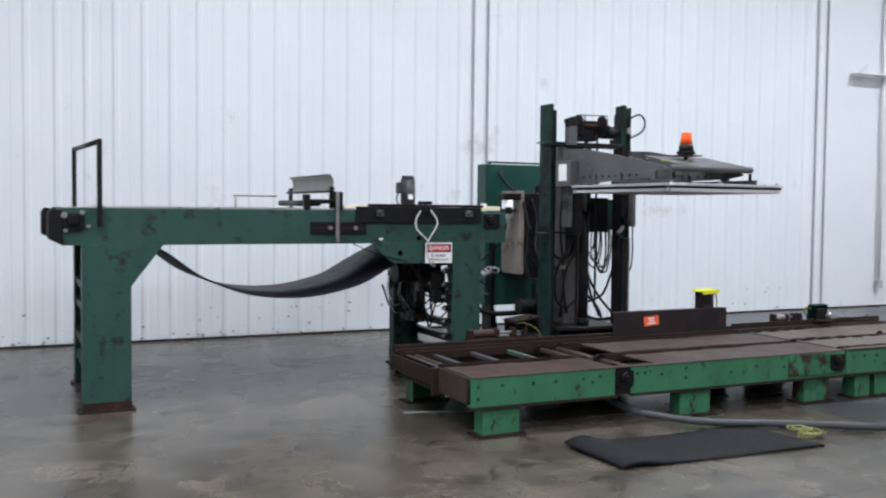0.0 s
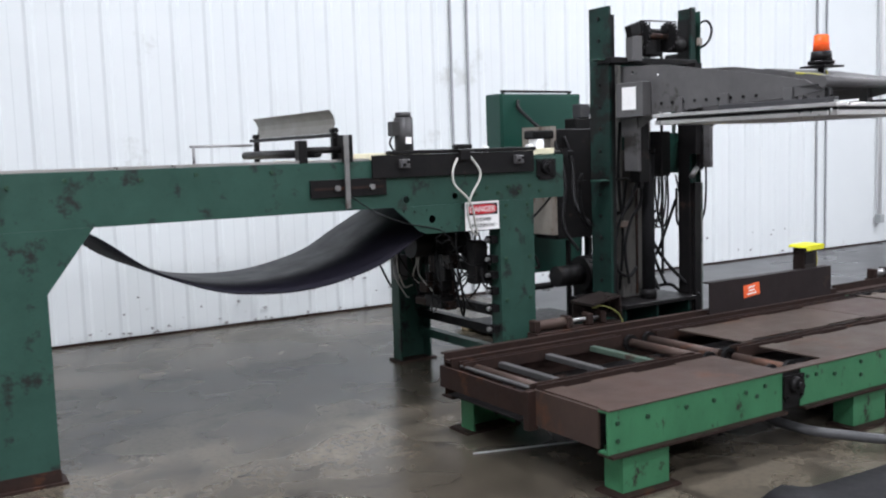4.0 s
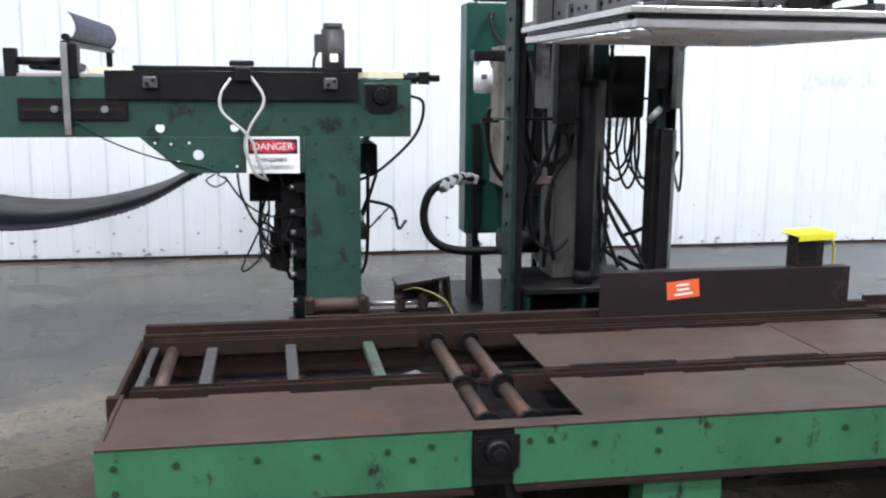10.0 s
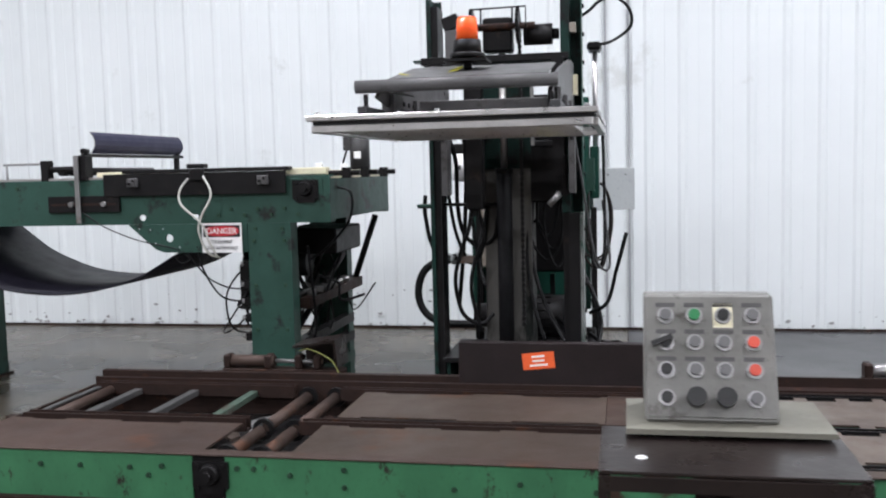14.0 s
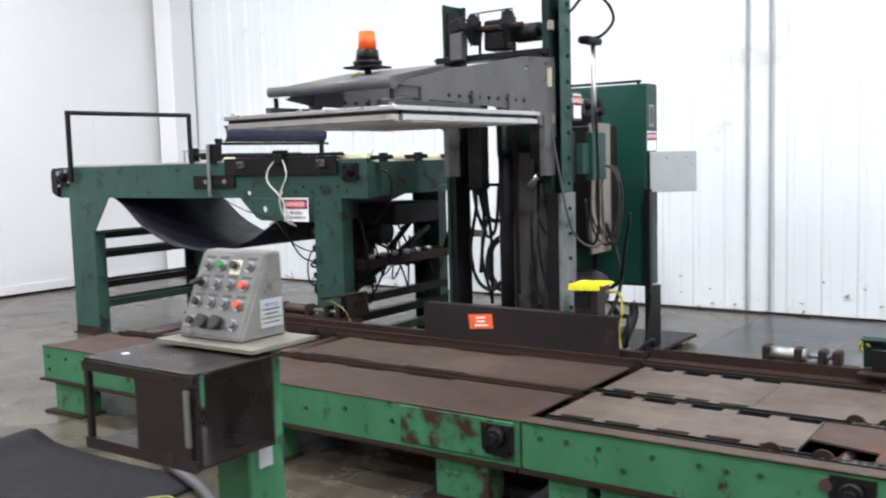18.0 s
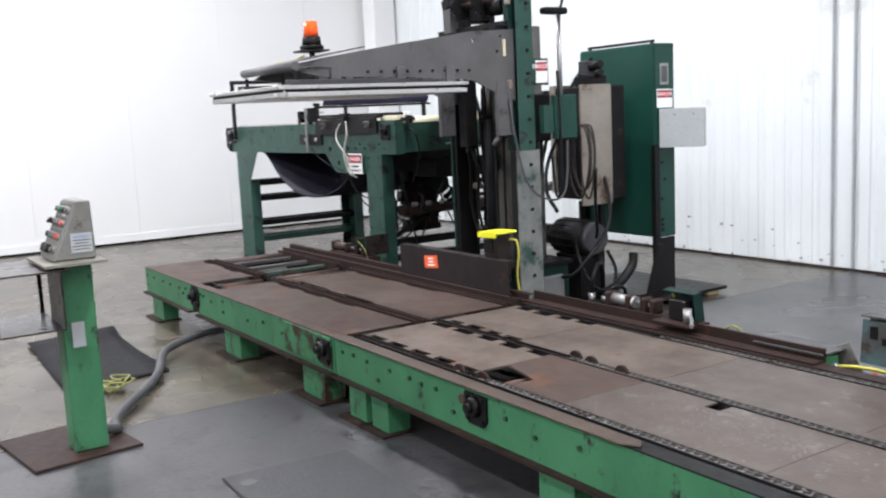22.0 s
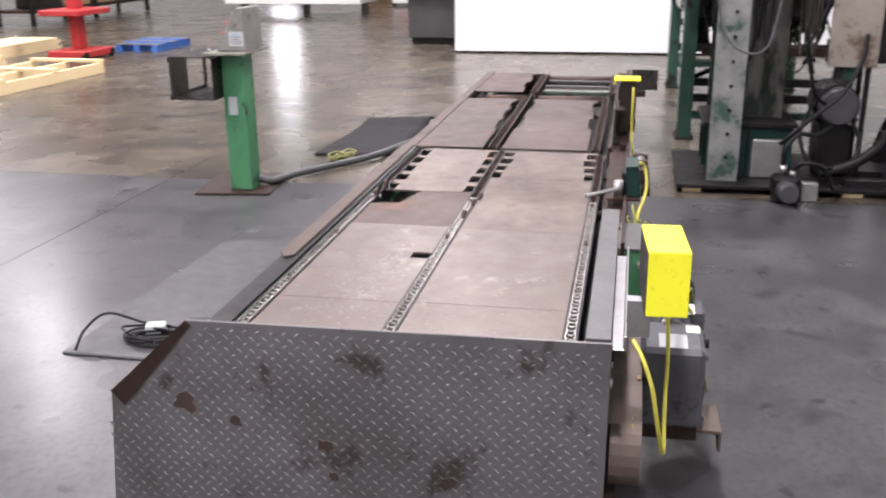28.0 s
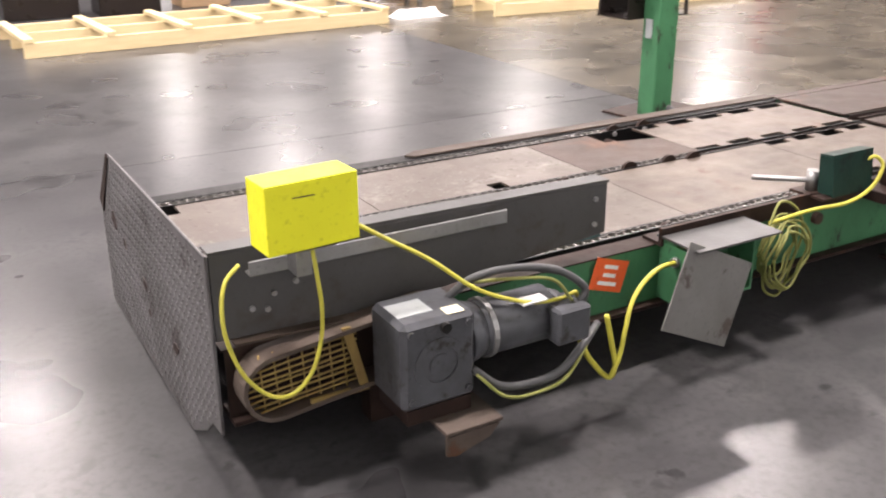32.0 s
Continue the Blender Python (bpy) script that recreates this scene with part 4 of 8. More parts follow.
M_GALV = surface("dull_galvanised_sheet", (0.27, 0.26, 0.24), (0.20, 0.19, 0.175), rough=0.5, metal=0.5, scale=6, stain=(0.12, 0.10, 0.08), stain_amount=0.25)
FRONT = Matrix(((1, 0, 0, 0), (0, 0, -1, 0), (0, 1, 0, 0), (0, 0, 0, 1)))   # a face that looks towards -y
SIDE = Matrix(((0, 0, 1, 0), (1, 0, 0, 0), (0, 1, 0, 0), (0, 0, 0, 1)))     # a face that looks towards +x


def build_feed_table():
    f = thing("feed_table", (0.56, 6.86, 0), "dark green steel feed table on four plate legs", "machine")
    y0, y1 = 6.86, 8.20
    # beams
    beam = part("front_beam", plate_holes([(0.42, 1.222), (3.97, 1.222), (3.97, 1.492), (0.42, 1.492)], [(2.825, 1.263, 0.021), (3.155, 1.267, 0.021)], "y", y0, y0 + 0.012), M_GREEN, f)
    for z0, z1 in ((1.222, 1.234), (1.48, 1.492)):
        part("beam_flange", box(B(), 0.42, 3.97, y0 + 0.012, y0 + 0.075, z0, z1), M_GREEN, beam)
    bolts(beam, y0, [(0.75, 1.43), (1.0, 1.45), (1.35, 1.44), (1.62, 1.455), (2.02, 1.45)] + [(3.30 + 0.08 * k, 1.27 + 0.035 * (k % 2)) for k in range(7)])
    back = part("back_beam", box(B(), 0.42, 3.97, y1 - 0.012, y1, 1.222, 1.492), M_GREEN, f)
    part("beam_flange", box(B(), 0.42, 3.97, y1 - 0.075, y1 - 0.012, 1.222, 1.234), M_GREEN, back)
    part("end_plate", box(B(), 3.958, 3.97, y0 + 0.013, y1 - 0.013, 1.235, 1.47), M_GREEN, f)
    part("cable_gusset", plate_holes([(2.735, 1.2215), (2.90, 1.075), (2.955, 1.055), (3.47, 1.055), (3.47, 1.2215)],
                                     [(2.99, 1.14, 0.024), (2.80, 1.195, 0.006), (2.87, 1.19, 0.006), (2.95, 1.195, 0.006), (2.90, 1.11, 0.006), (3.05, 1.085, 0.006), (3.16, 1.085, 0.006)], "y", y0 - 0.006, y0 + 0.006), M_GREEN, f)
    # legs
    def leg(outline, y, s, xr):
        lg = part("leg", prism(B(), outline, "y", min(y, y + s * 0.012), max(y, y + s * 0.012)), M_GREEN, f)
        part("leg_flange", box(B(), xr[0], xr[0] + 0.012, min(y + s * 0.0125, y + s * 0.11), max(y + s * 0.0125, y + s * 0.11), 0.015, 1.22), M_GREEN, lg)
        part("leg_flange", box(B(), xr[1] - 0.012, xr[1], min(y + s * 0.0125, y + s * 0.11), max(y + s * 0.0125, y + s * 0.11), 0.015, 1.22 if xr[1] > 2 else 0.9), M_GREEN, lg)
        part("foot_plate", box(B(), xr[0] - 0.03, xr[1] + 0.03, min(y - s * 0.02, y + s * 0.13), max(y - s * 0.02, y + s * 0.13), 0.0, 0.014), M_DARKRUST, lg)
        part("rusty_foot", box(B(), xr[0] - 0.002, xr[1] + 0.002, min(y - s * 0.003, y), max(y - s * 0.003, y), 0.014, 0.075), M_DARKRUST, lg)
        return lg
    for y, s in ((y0, 1), (y1, -1)):
        dx = 0.0 if s == 1 else 0.03
        leg([(0.555 + dx, 0.014), (0.89 + dx, 0.014), (0.89 + dx, 0.92), (1.115, 1.2215), (0.555 + dx, 1.2215)], y, s, (0.555 + dx, 0.89 + dx))
        ex = 0.0 if s == 1 else -0.04
        lg = leg([(3.472 + ex, 0.014), (3.73 + ex, 0.014), (3.73 + ex, 1.2215), (3.472 + ex, 1.2215)], y, s, (3.472 + ex, 3.73 + ex))
        if s == 1:
            bolts(lg, y0, [(x, z) for x in (3.51, 3.69) for z in (1.12, 0.86, 0.60, 0.34)] + [(x, 1.19) for x in (3.52, 3.68)])
    # rungs between the legs
    for z in (0.265, 0.44, 0.71, 0.88):
        part("rung", box(B(), 0.60, 0.66, y0 + 0.014, y1 - 0.014, z - 0.03, z + 0.03), M_BLACK if z > 0.4 else M_GREEN, f)
        part("rung", box(B(), 0.80, 0.845, y0 + 0.014, y1 - 0.014, z - 0.03, z + 0.03), M_BLACK if z > 0.4 else M_GREEN, f)
    for z in (0.20, 0.34, 0.47, 0.745):
        part("rung", box(B(), 3.64, 3.70, y0 + 0.014, y1 - 0.014, z - 0.03, z + 0.03), M_BLACK if z > 0.3 else M_GREEN, f)
    part("valve_rail", box(B(), 3.71, 3.78, y0 + 0.15, y1 - 0.05, 0.70, 0.765), M_DARKRUST, f, "rusty rail with a row of valves", bevel=0.004)
    for k in range(6):
        bm = B()
        cyl(bm, (3.745, 7.15 + 0.14 * k, 0.765), (3.745, 7.15 + 0.14 * k, 0.80), 0.028, 10)
        part("valve", bm, M_STEEL, f)
    for a, b in (((3.66, 6.95, 0.50), (3.72, 7.9, 0.95)), ((3.60, 8.1, 1.18), (3.60, 7.55, 0.80)), ((3.9, 8.1, 1.2), (3.74, 8.1, 0.75))):
        bm = B()
        tube(bm, [a, b], 0.022, 6, 2, False)
        part("brace", bm, M_BLACK, f)
    # grimy switch gear and loose wires between the right legs
    rnd = random.Random(77)
    part("gear_panel", box(B(), 3.40, 3.412, 7.30, 7.60, 0.56, 1.04), M_DARKRUST, f, "grimy dark panel with switch gear")
    for k in range(17):
        y, z, w, h, dd = rnd.uniform(7.27, 7.62), rnd.uniform(0.52, 1.0), rnd.uniform(0.05, 0.14), rnd.uniform(0.04, 0.11), rnd.uniform(0.04, 0.11)
        part("switch_gear", box(B(), 3.40 - dd, 3.3995, y - w / 2, y + w / 2, z - h / 2, z + h / 2), rnd.choice((M_BLACK, M_BLACK, M_TRAY, M_DARKRUST)), f, bevel=0.006)
    for k in range(9):
        y, z = rnd.uniform(7.1, 7.8), rnd.uniform(0.75, 1.05)
        q = B()
        tube(q, [(3.38, y, z), (3.28, y + 0.03, z - 0.06), (3.25, y + rnd.uniform(-0.1, 0.1), z - rnd.uniform(0.15, 0.3)), (3.30, y + rnd.uniform(-0.15, 0.1), z - rnd.uniform(0.3, 0.42)), (3.38, y + rnd.uniform(-0.1, 0.1), z - 0.4)], rnd.choice((0.003, 0.004, 0.006)), 5, 5)
        part("loose_wire", q, rnd.choice((M_BCABLE, M_BCABLE, M_WCABLE)), f)
    # hanging belt
    line = spline([(0.847, 0, 1.300), (1.128, 0, 1.180), (1.389, 0, 0.990), (1.606, 0, 0.888), (1.803, 0, 0.825), (2.030, 0, 0.797), (2.247, 0, 0.797), (2.464, 0, 0.828), (2.720, 0, 0.900), (2.957, 0, 1.030), (3.233, 0, 1.170), (3.479, 0, 1.260)], 5)
    bm = B()
    top = [(p.x, p.z) for p in line]
    prism(bm, top + [(x, z - 0.009) for x, z in top[::-1]], "y", 6.975, 8.12)
    for fc in bm.faces:
        fc.smooth = abs(fc.normal.y) < 0.5
    belt = part("hanging_belt", bm, M_BELT, f, "dark blue-grey belt sagging below the bed")
    bm = B()
    for i in range(0, len(line) - 1):
        for k in range(2):
            p = line[i].lerp(line[i + 1], k / 2)
            d = (line[i + 1] - line[i]).normalized()
            n = Vector((-d.z, 0, d.x))
            a = p - n * 0.013
            q = [a - d * 0.004, a + d * 0.004]
            prism(bm, [(q[0].x, q[0].z), (q[1].x, q[1].z), ((q[1] + n * 0.006).x, (q[1] + n * 0.006).z), ((q[0] + n * 0.006).x, (q[0] + n * 0.006).z)], "y", 6.974, 8.121)
    part("belt_rib", bm, M_BELT, belt, kind="stuff")
    # bed top: slider plate, belts and rollers
    part("slider_bed", box(B(), 0.50, 3.93, 6.95, 8.11, 1.455, 1.478), M_STEEL, f)
    for y in (7.08, 7.42, 7.76, 8.02):
        part("flat_belt", box(B(), 0.50, 3.92, y - 0.045, y + 0.045, 1.478, 1.4955), M_CREAM if y > 7.6 else M_STEEL, f)
    for x, r, m in ((0.47, 0.055, M_BLACK), (3.90, 0.045, M_CREAM), (2.55, 0.03, M_CREAM)):
        bm = B()
        cyl(bm, (x, 6.93, 1.475 if x > 1 else 1.43), (x, 8.12, 1.475 if x > 1 else 1.43), r, 18)
        part("end_roller", bm, m, f)
    part("side_strip", box(B(), 0.60, 2.60, 6.865, 6.90, 1.493, 1.507), M_ALU, f, "pale aluminium edge strip")
    part("left_cap", prism(B(), [(0.335, 1.27), (0.43, 1.225), (0.43, 1.475), (0.36, 1.49), (0.335, 1.45)], "y", 6.835, 6.99), M_BLACK, f, bevel=0.006)
    part("left_cap", prism(B(), [(0.335, 1.27), (0.43, 1.225), (0.43, 1.475), (0.36, 1.49), (0.335, 1.45)], "y", 8.08, 8.22), M_BLACK, f, bevel=0.006)
    flange_bearing(f, 0.50, y0, 1.40, -1)
    for x, z, r in ((0.44, 1.44, 0.022), (0.56, 1.46, 0.018), (0.60, 1.36, 0.014), (0.45, 1.33, 0.014)):
        bm = B()
        cyl(bm, (x, y0 - 0.028, z), (x, y0, z), r, 10)
        part("tension_bolt", bm, M_STEEL, f)
    # goal-post handle at the infeed
    h = part("guard_post", box(B(), 0.655, 0.69, 6.80, 6.835, 1.36, 1.985), M_BLACK, f, bevel=0.003)
    part("guard_post", box(B(), 0.58, 0.615, 8.205, 8.24, 1.36, 1.995), M_BLACK, f, bevel=0.003)
    bm = B()
    tube(bm, [(0.672, 6.80, 1.97), (0.597, 8.24, 1.98)], 0.02, 4, 2, False)
    part("guard_bar", bm, M_BLACK, f)
    # black fence plate with clamps and a knob
    fence = part("fence_plate", box(B(), 2.60, 3.72, 6.832, 6.846, 1.392, 1.522), M_BLACK, f, "black steel fence plate", bevel=0.002)
    part("fence_lip", box(B(), 2.72, 3.74, 6.832, 6.90, 1.523, 1.545), M_BLACK, f, bevel=0.003)
    for x in (2.795, 3.592):
        part("clamp_block", box(B(), x - 0.030, x + 0.030, 6.80, 6.8315, 1.445, 1.497), M_GREY, fence, "bare steel clamp block", bevel=0.004)
        bm = B()
        cyl(bm, (x - 0.012, 6.80, 1.465), (x - 0.012, 6.785, 1.465), 0.009, 6)
        cyl(bm, (x + 0.015, 6.80, 1.48), (x + 0.015, 6.785, 1.48), 0.007, 6)
        part("clamp_bolt", bm, M_BLACK, fence)
    part("nylon_strip", box(B(), 2.52, 3.02, 6.905, 6.955, 1.496, 1.535), M_CREAM, f, "cream nylon wear strip", bevel=0.003)
    part("nylon_strip", box(B(), 3.66, 3.94, 6.905, 6.965, 1.496, 1.535), M_CREAM, f, "cream nylon wear strip", bevel=0.003)
    part("knob_block", box(B(), 3.14, 3.25, 6.80, 6.86, 1.546, 1.572), M_BLACK, f, bevel=0.006)
    part("sensor_block", box(B(), 3.16, 3.235, 6.795, 6.8315, 1.478, 1.54), M_BLACK, f, bevel=0.004)
    bm = B()
    tube(bm, [(3.145, 6.81, 1.49), (3.10, 6.79, 1.42), (3.105, 6.785, 1.34), (3.19, 6.79, 1.26), (3.235, 6.80, 1.20), (3.255, 6.81, 1.12), (3.29, 6.84, 1.03)], 0.0065, 7)
    tube(bm, [(3.235, 6.81, 1.50), (3.285, 6.79, 1.42), (3.28, 6.785, 1.36), (3.225, 6.79, 1.27), (3.20, 6.80, 1.18), (3.24, 6.82, 1.06), (3.30, 6.86, 1.02)], 0.0065, 7)
    part("pale_cable", bm, M_WCABLE, f, "pale grey cable in a loop")
    bm = B()
    tube(bm, [(2.46, 6.83, 1.30), (2.60, 6.83, 1.21), (2.80, 6.84, 1.13), (3.00, 6.85, 1.085), (3.08, 6.86, 1.05)], 0.004, 6)
    part("wire", bm, M_BCABLE, f)
    bm = B()
    tube(bm, [(3.06, 6.87, 1.05), (3.02, 6.87, 1.02), (3.06, 6.87, 0.99), (3.11, 6.87, 1.02), (3.07, 6.87, 1.045)], 0.004, 6)
    part("wire", bm, M_BCABLE, f)
    bm = B()
    tube(bm, [(3.10, 6.87, 1.04), (3.20, 6.9, 0.90), (3.33, 6.95, 0.83), (3.48, 7.0, 0.84)], 0.005, 6)
    part("wire", bm, M_BCABLE, f)
    bm = B()
    tube(bm, [(3.16, 6.87, 1.05), (3.18, 6.9, 0.93), (3.26, 6.95, 0.78), (3.40, 7.0, 0.75), (3.46, 7.05, 0.80)], 0.006, 6)
    part("wire", bm, M_BCABLE, f)
    bm = B()
    tube(bm, [(3.96, 7.0, 1.42), (4.05, 7.0, 1.38), (4.02, 7.05, 1.22), (3.86, 7.1, 1.05), (3.74, 7.15, 0.98)], 0.008, 6)
    part("wire", bm, M_BCABLE, f)
    # slotted bar, rod and brackets
    sb = part("slotted_bar", plate_holes([(2.23, 1.300), (2.69, 1.300), (2.69, 1.398), (2.23, 1.398)], [], "y", y0 - 0.018, y0), M_BLACK, f, bevel=0.002)
    part("slot_groove", box(B(), 2.25, 2.67, y0 - 0.0195, y0 - 0.018, 1.341, 1.355), M_DARKRUST, sb)
    for x in (2.385, 2.595):
        bm = B()
        cyl(bm, (x, y0 - 0.018, 1.349), (x, y0 - 0.034, 1.349), 0.016, 12)
        part("slot_bolt", bm, M_STEEL, sb)
    part("upright_rod", box(B(), 2.425, 2.453, 6.815, 6.828, 1.235, 1.64), M_STEEL, f, "bright flat steel rod", bevel=0.002)
    mt = part("roller_bracket", box(B(), 2.18, 2.23, 6.86, 6.92, 1.49, 1.615), M_BLACK, f, bevel=0.004)
    part("roller_bracket", box(B(), 2.43, 2.49, 6.84, 6.92, 1.49, 1.64), M_BLACK, f, bevel=0.004)
    bm = B()
    cyl(bm, (2.23, 6.89, 1.56), (2.43, 6.89, 1.56), 0.018, 12)
    cyl(bm, (2.30, 6.885, 1.545), (2.30, 8.0, 1.545), 0.025, 12)
    part("nip_roller", bm, M_BLACK, f)
    # curved galvanised sheet across the bed
    prof = [(2.430, 1.785), (2.448, 1.765), (2.461, 1.735), (2.463, 1.705), (2.453, 1.68), (2.431, 1.655)]
    bm = B()
    prism(bm, prof + [(x - 0.003, z) for x, z in prof[::-1]], "y", 7.0, 8.17)
    part("sheet_guard", bm, M_GALV, f, "dull galvanised curved sheet guard above the bed")
    # thin navy sheet that paints the bluish shade on the guard's +x face
    bm = B()
    prism(bm, [(x + 0.0005, z) for x, z in prof] + [(x + 0.003, z) for x, z in prof[::-1]], "y", 7.004, 8.166)
    part("sheet_backing", bm, M_NAVY, f, "dark navy sheet for the shade on the sheet guard's back")
    part("guard_bar", box(B(), 2.408, 2.448, 6.93, 8.20, 1.632, 1.652), M_BLACK, f)
    for y in (6.945, 8.13):
        part("guard_post", box(B(), 2.413, 2.443, y - 0.015, y + 0.015, 1.478, 1.6315), M_BLACK, f)
        bm = B()
        cyl(bm, (2.428, y - 0.03, 1.668), (2.428, y + 0.03, 1.668), 0.016, 10)
        part("guard_pin", bm, M_BLACK, f)
    bm = B()
    tube(bm, [(1.72, 7.2, 1.60), (1.72, 7.2, 1.49)], 0.008, 6, 2, False)
    tube(bm, [(1.70, 7.2, 1.60), (2.05, 7.2, 1.60)], 0.008, 6, 2, False)
    part("marker_rod", bm, M_STEEL, f)
    # small upright motor on a bracket beyond the far beam
    mx, my = 3.71, 8.43
    part("motor_bracket", box(B(), 3.62, 3.80, 8.201, 8.51, 1.50, 1.512), M_BLACK, f)
    part("bracket_web", box(B(), 3.705, 3.715, 8.201, 8.42, 1.30, 1.499), M_BLACK, f)
    bm = B()
    cyl(bm, (mx, my, 1.512), (mx, my, 1.80), 0.072, 18)
    cyl(bm, (mx, my, 1.80), (mx, my, 1.838), 0.06, 18)
    mo = part("small_motor", bm, M_DARKMOTOR, f, "small upright dark grey motor with a white label")
    part("motor_box", box(B(), mx - 0.115, mx - 0.055, my - 0.04, my + 0.04, 1.66, 1.77), M_DARKMOTOR, mo, bevel=0.004)
    part("motor_label", box(B(), mx - 0.025, mx + 0.025, my - 0.0735, my - 0.0705, 1.60, 1.65), M_LABEL, mo)
    bm = B()
    tube(bm, [(mx - 0.09, my, 1.68), (mx - 0.12, my, 1.6), (mx - 0.11, my - 0.1, 1.52), (mx - 0.08, my - 0.2, 1.50)], 0.008, 6)
    part("motor_lead", bm, M_BCABLE, mo)
    flange_bearing(f, 3.828, y0, 1.415, -1)
    part("bearing_slide", box(B(), 3.74, 3.93, y0 - 0.004, y0, 1.36, 1.475), M_GREEN, f, bevel=0.003)
    # outfeed fingers
    for y in (6.95, 7.35, 7.8):
        bm = B()
        cyl(bm, (3.85, y, 1.50), (4.12, y, 1.50), 0.016, 8)
        fg = part("outfeed_finger", bm, M_BLACK, f)
        part("finger_block", box(B(), 4.02, 4.07, y - 0.02, y + 0.02, 1.47, 1.53), M_BLACK, fg)
    for y in (7.05, 7.55):
        part("nylon_block", box(B(), 3.83, 3.87, y - 0.02, y + 0.02, 1.47, 1.56), M_WHITE, f, bevel=0.004)
    # mechanism below the outfeed
    part("drive_box", box(B(), 3.50, 3.86, 7.30, 7.85, 1.0, 1.16), M_BLACK, f, bevel=0.01)
    part("drive_motor", (lambda b: cyl(b, (3.2, 7.5, 0.93), (3.62, 7.5, 0.93), 0.09, 18))(B()), M_BLACK, f)
    part("air_unit", box(B(), 3.36, 3.46, 6.98, 7.08, 0.70, 0.97), M_BLACK, f, bevel=0.008)
    part("side_box", box(B(), 3.40, 3.47, 8.02, 8.14, 0.62, 0.80), M_GREY, f, bevel=0.005)
    rnd = random.Random(8)
    for k in range(13):
        bm = B()
        x, y = rnd.uniform(3.2, 3.8), rnd.uniform(7.0, 8.05)
        a = (x, y, rnd.uniform(0.85, 1.12))
        b = (x + rnd.uniform(-0.2, 0.25), y + rnd.uniform(-0.3, 0.3), rnd.uniform(0.45, 0.8))
        c = (b[0] + rnd.uniform(-0.1, 0.2), b[1] + rnd.uniform(-0.3, 0.3), rnd.uniform(0.7, 1.0))
        tube(bm, [a, ((a[0] + b[0]) / 2 + 0.05, (a[1] + b[1]) / 2, b[2] + 0.1), b, c], rnd.choice((0.005, 0.007, 0.009)), 6, 6)
        part("wire", bm, M_BCABLE, f)
    for z in (0.98, 0.86, 0.76, 0.66, 0.55, 0.42):
        vb = part("valve_block", box(B(), 3.425, 3.47, 6.885, 6.95, z - 0.022, z + 0.022), M_BLACK, f)
        part("fitting", (lambda q: cyl(q, (3.425, 6.917, z), (3.40, 6.917, z), 0.014, 8))(B()), M_STEEL, vb)
    f.scale.x = 1.0145
    f.location = (0.488, 6.93, 0)
    danger_sign((3.293, 6.88, 1.05), Matrix.Translation((3.293, 6.902, 1.140)) @ FRONT, 0.246, 0.172)


build_feed_table()


